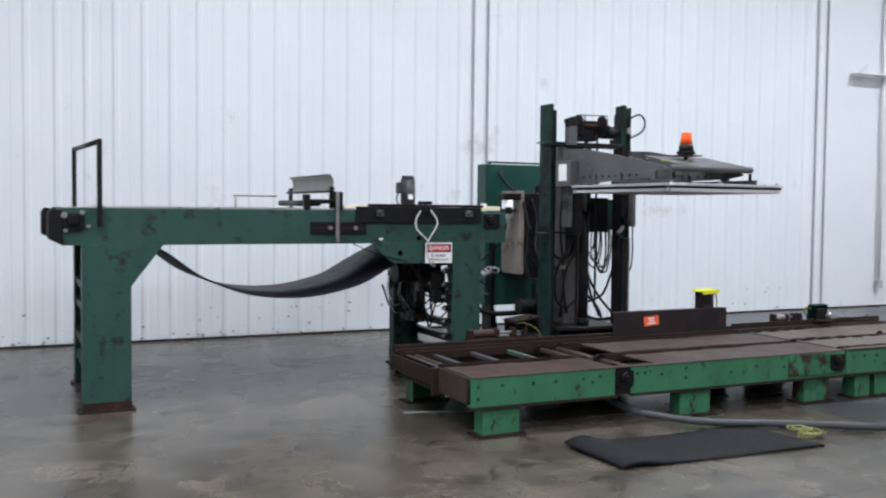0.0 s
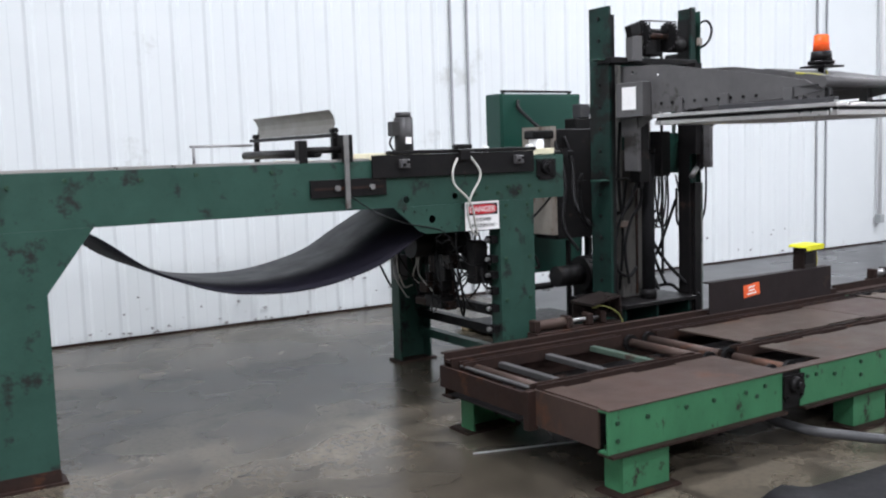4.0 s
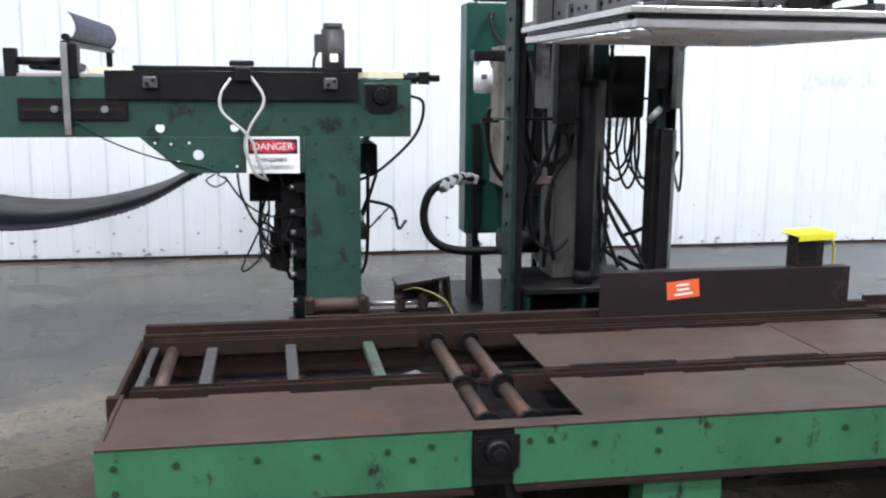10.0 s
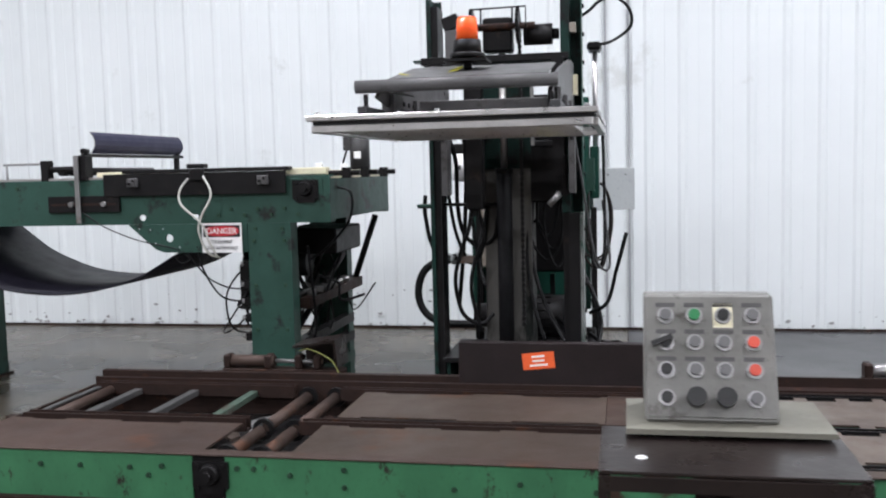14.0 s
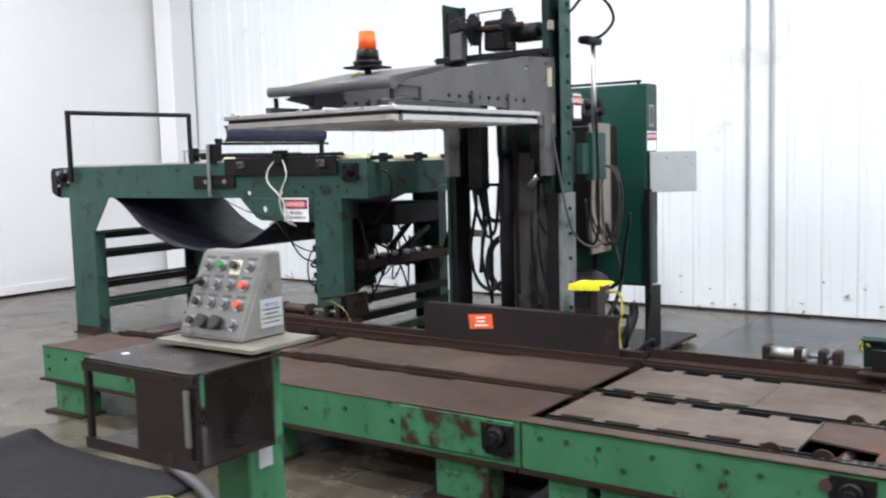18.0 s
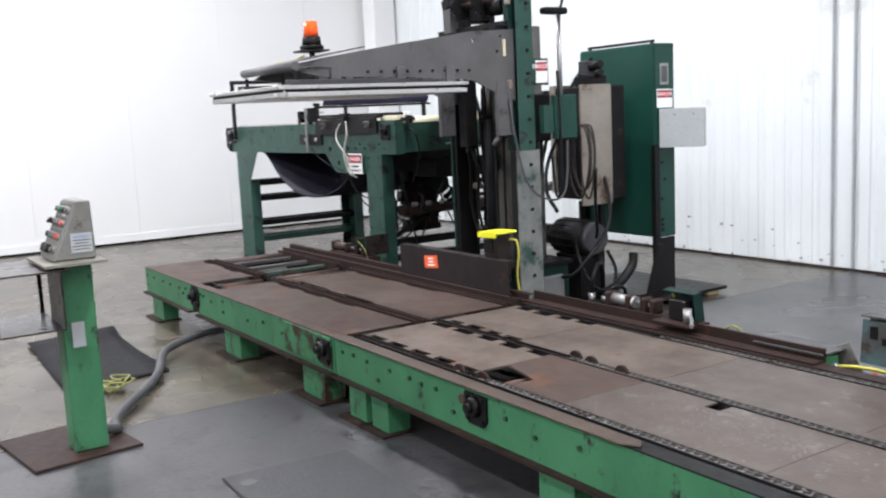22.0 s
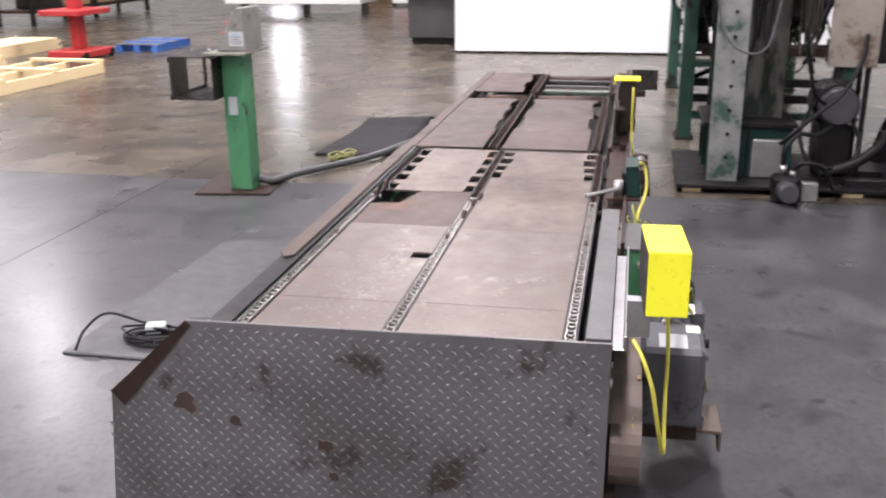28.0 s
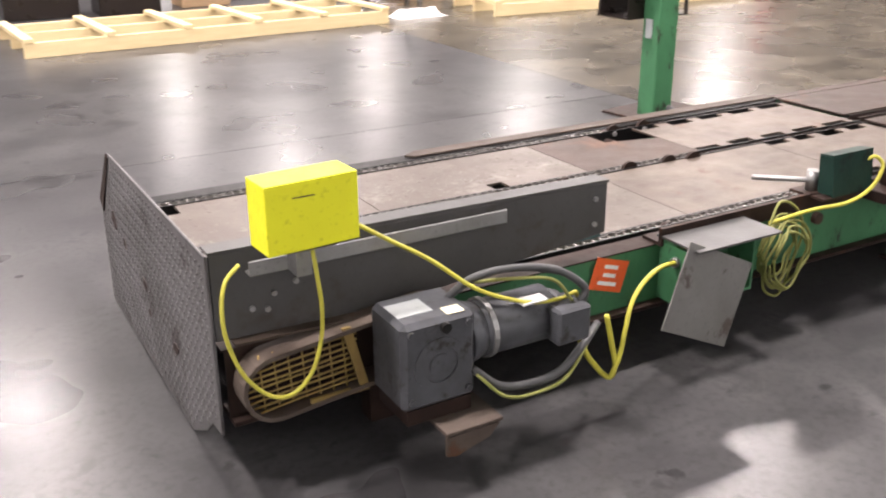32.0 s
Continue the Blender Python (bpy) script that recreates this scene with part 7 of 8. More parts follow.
    inner = [[bm.verts.new((x, q, z)) for x, q in ((x0 + t, ya + t), (x1 - t, ya + t), (x1 - t, yb - t), (x0 + t, yb - t))] for z in (z0, z1 - t)]
    for k in range(4):
        j = (k + 1) % 4
        bm.faces.new((outer[0][k], outer[0][j], outer[1][j], outer[1][k]))
        bm.faces.new((inner[0][j], inner[0][k], inner[1][k], inner[1][j]))
        bm.faces.new((outer[0][j], outer[0][k], inner[0][k], inner[0][j]))
    bm.faces.new(outer[1])
    bm.faces.new(inner[1][::-1])
    bmesh.ops.rotate(bm, verts=bm.verts, cent=(9.33, 6.64, 0.78), matrix=Matrix.Rotation(radians(4), 3, "Z"))
    part("hood", bm, M_YELLOW, y, "bright yellow painted hood", bevel=0.003)
    part("body", box(B(), 9.26, 9.40, 6.612, 6.668, 0.685, 0.815), M_TRAY, y, bevel=0.005)
    part("stand", box(B(), 9.31, 9.35, 6.552, 6.612, 0.60, 0.70), M_STEEL, y)
    # black sheet on the closed wall paints the shaded inside of the hood
    bm = B()
    box(bm, x0 + 0.008, x1 - 0.008, ya - 0.0012, ya - 0.0002, z0 + 0.002, z1 - 0.008)
    bmesh.ops.rotate(bm, verts=bm.verts, cent=(9.33, 6.64, 0.78), matrix=Matrix.Rotation(radians(4), 3, "Z"))
    part("open_front", bm, M_BLACK, y, "black sheet for the shade inside the open hood")
    part("crease", box(B(), 9.325, 9.38, 6.6945, 6.6955, 0.830, 0.833), M_INK, y)
    c = thing("yellow_cable", (9.3, 6.7, 0.1), "yellow sensor cable looped beside the drive", "cable", "yellow cables")
    for nm, r, pts in (
            ("drop_loop", 0.0055, [(9.325, 6.65, 0.71), (9.318, 6.66, 0.62), (9.312, 6.665, 0.53), (9.32, 6.665, 0.44), (9.35, 6.665, 0.36), (9.40, 6.665, 0.318), (9.455, 6.66, 0.325), (9.51, 6.65, 0.385), (9.54, 6.635, 0.47), (9.545, 6.62, 0.55), (9.525, 6.595, 0.615), (9.48, 6.57, 0.645)]),
            ("lead", 0.0058, [(9.215, 6.64, 0.73), (9.13, 6.68, 0.675), (9.03, 6.70, 0.61), (8.91, 6.74, 0.515), (8.77, 6.76, 0.455), (8.66, 6.75, 0.435), (8.58, 6.72, 0.425), (8.56, 6.70, 0.39)]),
            ("tail", 0.0085, [(8.57, 6.72, 0.30), (8.53, 6.735, 0.21), (8.46, 6.74, 0.13), (8.435, 6.74, 0.16), (8.45, 6.735, 0.24), (8.47, 6.73, 0.33)]),
            ("tail", 0.0075, [(8.455, 6.745, 0.13), (8.425, 6.745, 0.19), (8.40, 6.735, 0.27), (8.36, 6.71, 0.335), (8.28, 6.67, 0.37), (8.18, 6.63, 0.38), (8.09, 6.61, 0.37)])):
        bm = B()
        tube(bm, pts, r, 8)
        part(nm, bm, M_YCABLE, c)

    # open green wiring box with its lid hanging
    w = thing("wiring_box", (7.9, 6.6, 0.1), "green wiring box with its grey lid hanging open", "junction box")
    bm = B()
    prism(bm, [(7.78, 0.22), (8.09, 0.22), (8.09, 0.415), (7.78, 0.415)], "y", 6.525, 6.53)
    rim = [[bm.verts.new((x, q, z)) for x, z in ((a, e), (b, e), (b, h), (a, h))] for a, b, e, h in ((7.78, 8.09, 0.22, 0.415), (7.787, 8.083, 0.227, 0.408)) for q in (6.53, 6.64)]
    for k in range(4):
        j = (k + 1) % 4
        bm.faces.new((rim[0][k], rim[0][j], rim[1][j], rim[1][k]))
        bm.faces.new((rim[2][j], rim[2][k], rim[3][k], rim[3][j]))
        bm.faces.new((rim[1][k], rim[1][j], rim[3][j], rim[3][k]))
    bmesh.ops.remove_doubles(bm, verts=bm.verts, dist=0.0001)
    part("body", bm, M_BRIGHT, w)
    part("top_plate", box(B(), 7.74, 8.10, 6.515, 6.705, 0.430, 0.437), M_COVER, w)
    part("top_spacer", box(B(), 7.78, 8.09, 6.53, 6.60, 0.4155, 0.4298), M_BRIGHT, w)
    bm = B()
    obox(bm, Matrix.Translation((8.035, 6.695, 0.275)) @ Matrix.Rotation(radians(-25), 4, "Y") @ Matrix.Rotation(radians(6), 4, "X"), 0.31, 0.006, 0.285)
    lid = part("lid", bm, M_STAINED, w, "stained grey lid", bevel=0.002)
    bm = B()
    cyl(bm, (8.085, 6.60, 0.37), (8.11, 6.61, 0.37), 0.016, 10)
    part("cable_gland", bm, M_STEEL, w)
    orange_tag((8.285, 6.515, 0.36), Matrix.Translation((8.293, YB + 0.012, 0.338)) @ Matrix.Rotation(math.pi, 4, "Z") @ FRONT @ Matrix.Rotation(-0.30, 4, "Z") @ Matrix.Diagonal((0.84, 1.25, 1, 1)))

    # coil of spare cable and a lever sensor
    k = thing("cable_coil", (7.5, 6.56, 0.1), "coil of yellow-green cable hung on the conveyor", "cable")
    rnd = random.Random(3)
    for j in range(8):
        bm = B()
        r0, r1 = rnd.uniform(0.06, 0.12), rnd.uniform(0.09, 0.15)
        cx, cz = 7.575 + rnd.uniform(-0.03, 0.03), 0.295 + rnd.uniform(-0.035, 0.025)
        tube(bm, [(cx + r0 * math.cos(a) * rnd.uniform(0.85, 1.15), 6.555 + 0.011 * j + 0.01 * math.sin(3 * a), cz + r1 * math.sin(a) * rnd.uniform(0.9, 1.1)) for a in [2 * math.pi * q / 9 for q in range(10)]], 0.005, 6, 5)
        part("turn", bm, M_LIMECABLE, k)
    bm = B()
    tube(bm, [(7.66, 6.58, 0.41), (7.48, 6.60, 0.43), (7.32, 6.62, 0.435), (7.22, 6.63, 0.475), (7.16, 6.62, 0.54), (7.18, 6.60, 0.575), (7.21, 6.58, 0.56)], 0.007, 7)
    part("lead", bm, M_YCABLE, k)
    s = thing("lever_sensor", (7.25, 6.52, 0.40), "lever switch under a bent dark green sheet cover", "sensor")
    # a bent sheet: a sloped top, a back and one end
    part("cover", prism(B(), [(6.53, 0.598), (6.585, 0.604), (6.605, 0.458), (6.600, 0.457), (6.580, 0.599), (6.53, 0.593)], "x", 7.18, 7.385), M_MAST, s)
    part("cover_end", prism(B(), [(6.53, 0.592), (6.579, 0.598), (6.598, 0.462), (6.54, 0.462)], "x", 7.379, 7.385), M_MAST, s)
    part("bracket", box(B(), 7.18, 7.42, 6.45, 6.60, 0.447, 0.456), M_DARKRUST, s)
    part("switch_body", box(B(), 7.23, 7.34, 6.515, 6.57, 0.457, 0.56), M_BLACK, s, bevel=0.005)
    bm = B()
    tube(bm, [(7.34, 6.52, 0.49), (7.42, 6.47, 0.495), (7.52, 6.36, 0.49)], 0.010, 8)
    part("arm", bm, M_STEEL, s)
    part("arm_hub", (lambda q: cyl(q, (7.37, 6.50, 0.457), (7.37, 6.50, 0.53), 0.022, 12))(B()), M_STEEL, s)


M_OCHRE = surface("ochre_mesh_paint", (0.26, 0.18, 0.055), (0.17, 0.11, 0.04), rough=0.6, scale=20)
M_STAINED = surface("stained_grey_lid", (0.175, 0.172, 0.165), (0.125, 0.12, 0.112), rough=0.5, scale=6, stain=(0.07, 0.058, 0.048), stain_amount=0.33, stain_scale=8)
build_drive()


# ---- things on the floor ----
def build_mats():
    m = thing("rubber_mat", (3.9, 4.45, 0), "black rubber floor mat with a curled edge", "mat")
    bm = B()
    nx, ny = 22, 6
    corner = [(3.225, 4.18), (4.77, 4.13), (4.69, 4.76), (3.20, 4.77)]
    def at(u, v):
        a = Vector(corner[0]).lerp(Vector(corner[1]), u)
        b = Vector(corner[3]).lerp(Vector(corner[2]), u)
        p = a.lerp(b, v)
        z = 0.004 + 0.055 * math.exp(-((u - 0.08) / 0.09) ** 2) * (0.5 + 0.5 * v) + 0.004 * math.sin(9 * u)
        return p, z
    top = [[None] * (ny + 1) for _ in range(nx + 1)]
    bot = [[None] * (ny + 1) for _ in range(nx + 1)]
    for i in range(nx + 1):
        for j in range(ny + 1):
            p, z = at(i / nx, j / ny)
            top[i][j] = bm.verts.new((p.x, p.y, z + 0.010))
            bot[i][j] = bm.verts.new((p.x, p.y, max(0.0, z - 0.004)))
    for i in range(nx):
        for j in range(ny):
            bm.faces.new((top[i][j], top[i + 1][j], top[i + 1][j + 1], top[i][j + 1])).smooth = True
            bm.faces.new((bot[i][j + 1], bot[i + 1][j + 1], bot[i + 1][j], bot[i][j]))
    for i in range(nx):
        bm.faces.new((bot[i][0], bot[i + 1][0], top[i + 1][0], top[i][0]))
        bm.faces.new((top[i][ny], top[i + 1][ny], bot[i + 1][ny], bot[i][ny]))
    for j in range(ny):
        bm.faces.new((bot[0][j + 1], bot[0][j], top[0][j], top[0][j + 1]))
        bm.faces.new((top[nx][j + 1], top[nx][j], bot[nx][j], bot[nx][j + 1]))
    part("sheet", bm, M_RUBBER, m)
    m = thing("floor_mat", (7.55, 4.62, 0), "grey ribbed rubber floor mat with worn edges", "mat")
    part("sheet", prism(B(), [(6.665, 4.37), (8.52, 4.308), (8.525, 4.90), (6.713, 4.95)], "z", 0.0, 0.012), M_MATGREY, m, bevel=0.005)
    bm = B()
    cyl(bm, (6.80, 4.44, 0.012), (6.80, 4.44, 0.013), 0.035, 16)
    part("worn_spot", bm, M_GREY, m)
    c = thing("black_cable", (8.35, 4.6, 0.012), "loose black cable with connectors on the floor mat", "cable")
    bm = B()
    tube(bm, [(8.50, 4.36, 0.016), (8.42, 4.36, 0.07), (8.30, 4.40, 0.10), (8.24, 4.54, 0.04), (8.22, 4.68, 0.02), (8.19, 4.80, 0.022)], 0.006, 7)
    part("lead", bm, M_BCABLE, c)
    rnd = random.Random(6)
    for k in range(5):
        bm = B()
        cx, cy, a0 = 8.34 + rnd.uniform(-0.03, 0.03), 4.62 + rnd.uniform(-0.04, 0.04), rnd.uniform(0, 3)
        tube(bm, [(cx + rnd.uniform(0.05, 0.08) * math.cos(a0 + a), cy + rnd.uniform(0.10, 0.16) * math.sin(a0 + a), 0.02 + 0.006 * k) for a in [0, 0.8, 1.6, 2.4, 3.2, 4.0, 4.8, 5.6, 6.2]], 0.0055, 6, 5)
        part("turn", bm, M_BCABLE, c)
    for (x, y) in ((8.27, 4.60), (8.20, 4.76)):
        bm = B()
        obox(bm, pose(x, y, 0.034, 0, 0, 20), 0.06, 0.085, 0.04)
        part("connector", bm, M_BLACK if y > 4.7 else M_PALEBOX, c, bevel=0.006)
    p = thing("floor_conduit", (5.0, 4.5, 0), "thick grey flexible conduit lying on the floor", "conduit")
    bm = B()
    tube(bm, [(5.80, 4.085, 0.07), (5.76, 4.16, 0.045), (5.62, 4.19, 0.036), (5.40, 4.30, 0.036), (5.10, 4.50, 0.036), (4.80, 4.66, 0.038), (4.52, 4.76, 0.045), (4.32, 4.86, 0.055), (4.18, 5.02, 0.065), (4.08, 5.22, 0.07), (4.10, 5.5, 0.08), (4.16, 5.8, 0.14), (4.16, 5.95, 0.21)], 0.026, 12, 10)
    part("hose", bm, M_GCABLE, p)
    y = thing("yellow_cable", (4.8, 4.33, 0), "tangle of yellow cable on the floor", "cable", "yellow cables")
    for k in range(6):
        bm = B()
        cx, cy = 4.86 + rnd.uniform(-0.05, 0.05), 4.38 + rnd.uniform(-0.04, 0.04)
        tube(bm, [(cx + rnd.uniform(0.04, 0.12) * math.cos(a), cy + rnd.uniform(0.03, 0.08) * math.sin(a), 0.010 + 0.008 * k + 0.01 * abs(math.sin(2 * a))) for a in [0, 0.9, 1.8, 2.7, 3.6, 4.5, 5.4, 6.2]], 0.006, 6, 5)
        part("turn", bm, M_LIMECABLE, y)
    s = thing("pale_stick", (2.95, 6.0, 0), "thin pale stick lying on the floor", "stick")
    bm = B()
    tube(bm, [(2.64, 6.09, 0.005), (3.26, 5.90, 0.005)], 0.0045, 6, 2, False)
    part("rod", bm, M_PALEBOX, s)


build_mats()


def build_floor_clutter():
    p = thing("hydraulic_pump", (5.62, 7.52, 0), "oily hydraulic pump with bare fittings on the floor", "pump")
    part("body", box(B(), 5.52, 5.68, 7.44, 7.60, 0.0, 0.17), M_BLACK, p, bevel=0.02)
    part("end_bell", (lambda q: cyl(q, (5.68, 7.52, 0.09), (5.79, 7.52, 0.09), 0.07, 16, 0.055))(B()), M_GREYBLACK, p)
    part("fitting", (lambda q: cyl(q, (5.58, 7.50, 0.17), (5.58, 7.50, 0.23), 0.024, 8))(B()), M_STEEL, p)
    part("fitting", (lambda q: cyl(q, (5.65, 7.55, 0.17), (5.65, 7.55, 0.21), 0.018, 8))(B()), M_STEEL, p)
    part("valve_body", box(B(), 5.53, 5.60, 7.62, 7.72, 0.0, 0.12), M_STEEL, p, bevel=0.006)
    for pts in ([(5.58, 7.50, 0.23), (5.60, 7.50, 0.34), (5.56, 7.58, 0.42), (5.46, 7.70, 0.40), (5.36, 7.80, 0.44)], [(5.65, 7.55, 0.21), (5.70, 7.60, 0.27), (5.68, 7.72, 0.24), (5.60, 7.80, 0.10), (5.50, 7.86, 0.075)]):
        bm = B()
        tube(bm, pts, 0.014, 8)
        part("hose", bm, M_BCABLE, p)


build_floor_clutter()


# ---- the hall behind ----
def board(parent, x0, x1, y0, y1, z0, z1):
    part("board", box(B(), x0, x1, y0, y1, z0, z1), M_WOOD, parent, bevel=0.003)


def crate_base(x, y, length, depth, turn, cross, label):
    c = thing("crate_base", (0, 0, 0), label, "wooden frame", "crate bases")
    t = 0.045
    for yy in (0.0, depth * 0.5, depth):
        board(c, 0, length, yy, yy + t, 0.0, 0.135)
    for k in range(cross):
        xx = k * (length - 0.09) / (cross - 1)
        board(c, xx, xx + 0.09, -0.01, depth + t + 0.01, 0.1355, 0.175)
    c.matrix_basis = Matrix.Translation((x, y, 0)) @ Matrix.Rotation(turn, 4, "Z")
    return c


def build_background():
    crate_base(0.30, -1.25, 3.85, 1.0, radians(-3.5), 5, "new pine crate base frame lying on the floor")
    crate_base(5.50, -1.95, 3.7, 1.25, radians(3), 6, "new pine crate base frame lying on the floor")
    crate_base(0.0, -3.1, 3.2, 1.2, radians(-2), 5, "new pine crate base frame lying on the floor")
    l = thing("lumber_stack", (-0.6, -3.2, 0), "low stack of fresh pine boards", "lumber")
    for k in range(4):
        for j in range(5):
            part("board", box(B(), -2.4 + 0.1 * (k % 2), 0.0, -2.7 - 0.16 * j, -2.56 - 0.16 * j, 0.045 * k, 0.045 * k + 0.042), M_WOOD, l)
    for k, (x, y, w, h) in enumerate(((7.3, -3.4, 0.7, 0.5), (6.4, -3.6, 0.6, 0.62), (8.2, -3.5, 0.8, 0.42), (3.2, -3.9, 0.7, 0.55), (2.3, -4.1, 0.8, 0.5))):
        b = thing("carton", (x, y, 0), "brown cardboard carton on the floor", "carton", "cartons")
        part("body", box(B(), x, x + w, y, y + 0.5, 0, h), M_BROWNCARD if k % 2 else M_TRAY, b, bevel=0.006)
        part("flap", box(B(), x + 0.01, x + w - 0.01, y + 0.02, y + 0.24, h + 0.0005, h + 0.006), M_BROWNCARD, b)
    c = thing("platform_cart", (4.6, -2.05, 0), "grey platform cart loaded with bottles", "cart")
    part("deck", box(B(), 4.2, 5.1, -2.5, -2.0, 0.28, 0.33), M_GREY, c, bevel=0.004)
    for x in (4.28, 5.02):
        for y in (-2.42, -2.08):
            part("leg", box(B(), x - 0.025, x + 0.025, y - 0.025, y + 0.025, 0.0, 0.28), M_GREY, c)
    part("upright", box(B(), 4.60, 4.66, -2.03, -1.99, 0.33, 0.95), M_GREY, c)
    for k in range(4):
        b = thing("bottle", (4.3 + 0.2 * k, -2.2, 0.33), "white plastic bottle with a blue label", "bottle", "bottles")
        bm = B()
        x = 4.32 + 0.2 * k
        cyl(bm, (x, -2.2, 0.33), (x, -2.2, 0.56), 0.075, 16)
        cyl(bm, (x, -2.2, 0.56), (x, -2.2, 0.62), 0.075, 16, 0.03)
        part("body", bm, M_WHITE, b)
        bm = B()
        cyl(bm, (x, -2.2, 0.40), (x, -2.2, 0.50), 0.0765, 16)
        part("label", bm, M_BLUE if k > 1 else M_LABEL, b)
        bm = B()
        cyl(bm, (x, -2.2, 0.62), (x, -2.2, 0.65), 0.03, 12)
        part("cap", bm, M_BLUE, b)
    p = thing("plastic_sheeting", (4.93, -0.95, 0), "crumpled white plastic sheeting on the floor", "plastic sheet")
    bm = B()
    rnd = random.Random(9)
    grid = [[bm.verts.new((4.62 + 0.066 * i + rnd.uniform(-0.02, 0.02), -1.12 + 0.06 * j + rnd.uniform(-0.02, 0.02), 0.0 if i in (0, 9) or j in (0, 5) else rnd.uniform(0.01, 0.09))) for j in range(6)] for i in range(10)]
    for i in range(9):
        for j in range(5):
            bm.faces.new((grid[i][j], grid[i + 1][j], grid[i + 1][j + 1], grid[i][j + 1]))
    ext = bmesh.ops.extrude_face_region(bm, geom=list(bm.faces))
    bmesh.ops.translate(bm, verts=[v for v in ext["geom"] if isinstance(v, bmesh.types.BMVert)], vec=(0, 0, 0.004))
    part("sheet", bm, M_WHITE, p)
    r = thing("red_lift_stand", (-1.1, -1.3, 0), "red steel lifting stand on the floor", "stand")
    part("base", box(B(), -1.55, -0.75, -1.75, -1.15, 0.03, 0.13), M_REDM, r, bevel=0.01)
    part("mast", box(B(), -1.35, -1.15, -1.6, -1.45, 0.13, 1.15), M_REDM, r, bevel=0.01)
    part("table", box(B(), -1.65, -0.8, -1.85, -1.2, 0.62, 0.70), M_REDM, r, bevel=0.01)
    for x in (-1.5, -0.8):
        bm = B()
        cyl(bm, (x, -1.2, 0.06), (x, -1.14, 0.06), 0.06, 14)
        part("wheel", bm, M_BLACK, r)
    b = thing("blue_pallet", (-2.45, -1.0, 0), "blue painted pallet on the floor", "pallet")
    for y in (-1.35, -1.05, -0.75):
        part("runner", box(B(), -3.1, -1.95, y, y + 0.09, 0.0, 0.10), M_BLUE, b)
    for k in range(5):
        part("slat", box(B(), -3.1 + 0.24 * k, -2.94 + 0.24 * k, -1.37, -0.64, 0.1005, 0.12), M_BLUE if k % 2 else M_STEEL, b)
    w = thing("white_bench", (-9.4, -1.0, 0), "long low white bench on short legs", "bench")
    part("top", box(B(), -10.3, -9.0, -2.6, 0.6, 0.28, 0.42), M_WHITE, w, bevel=0.01)
    for y in (-2.4, -0.9, 0.5):
        part("leg", box(B(), -9.8, -9.6, y - 0.06, y + 0.06, 0.0, 0.2795), M_GREY, w)
    s = thing("storage_rack", (-9.0, -6.0, 0), "dark storage rack with mixed boxes", "rack")
    for x in (-11.0, -8.6, -6.2):
        for y in (-6.4, -5.6):
            part("upright", box(B(), x, x + 0.08, y, y + 0.08, 0, 2.6), M_BLACK, s)
    for z in (0.25, 1.1, 1.95):
        part("shelf", box(B(), -10.9, -6.2, -6.39, -5.53, z, z + 0.06), M_DARKRUST, s)
    for k in range(12):
        x, z = -10.7 + 1.1 * (k % 4), (0.312, 1.162, 2.012)[k // 4]
        b = thing("carton", (x, -6.0, z), "brown cardboard carton on the rack", "carton", "cartons")
        part("body", box(B(), x, x + 0.7, -6.3, -5.65, z, z + 0.35 + 0.1 * (k % 3)), M_BROWNCARD if k % 3 else M_TRAY, b, bevel=0.006)

    # packing machine beside the partition
    m = thing("packing_machine", (-4.0, 3.3, 0), "dark packing machine with a grey cabinet base", "machine")
    part("base", box(B(), -4.5, -3.5, 2.80, 3.62, 0.10, 0.74), M_MACHGREY, m, bevel=0.01)
    part("skirt", box(B(), -4.4, -3.55, 2.85, 3.6, 0.0, 0.10), M_BLACK, m)
    part("table", box(B(), -4.6, -3.4, 2.72, 3.86, 0.74, 0.80), M_GREY, m, bevel=0.006)
    for x in (-4.5, -3.5):
        for y in (2.82, 3.70):
            part("frame_post", box(B(), x, x + 0.05, y, y + 0.05, 0.80, 2.02), M_BLACK, m)
    for y in (2.82, 3.70):
        part("frame_rail", box(B(), -4.5, -3.45, y, y + 0.05, 2.02, 2.07), M_BLACK, m)
    bm = B()
    tube(bm, [(-3.6, 2.7, 2.05), (-3.5, 3.1, 2.15), (-3.45, 3.5, 2.1), (-3.42, 3.75, 1.8), (-3.42, 3.8, 1.3)], 0.05, 10)
    part("duct", bm, M_BLACK, m)
    part("back_panel", box(B(), -4.46, -4.44, 2.9, 3.69, 0.80, 1.95), M_MACHGREY, m)
    part("side_panel", box(B(), -4.43, -3.6, 3.70, 3.72, 1.15, 1.98), M_MACHGREY, m)
    for k, (yy, zz, hh) in enumerate(((2.95, 0.805, 0.75), (3.12, 0.805, 1.05), (3.40, 0.805, 0.9), (3.58, 0.805, 0.6))):
        part("feed_tube", (lambda q: cyl(q, (-3.62, yy, zz), (-3.62, yy, zz + hh), 0.045, 12))(B()), (M_GREY, M_BLACK)[k % 2], m)
    part("column", box(B(), -4.15, -3.95, 3.1, 3.28, 0.80, 1.75), M_GREY, m, bevel=0.01)
    part("hopper", box(B(), -4.3, -3.8, 3.0, 3.42, 1.55, 1.85), M_GREY, m, bevel=0.02)
    part("side_cabinet", box(B(), -3.9, -3.42, 3.66, 3.90, 0.1, 0.735), M_BLACK, m, bevel=0.01)
    part("side_cabinet_foot", box(B(), -3.85, -3.46, 3.68, 3.88, 0.0, 0.10), M_YELLOWDULL, m)
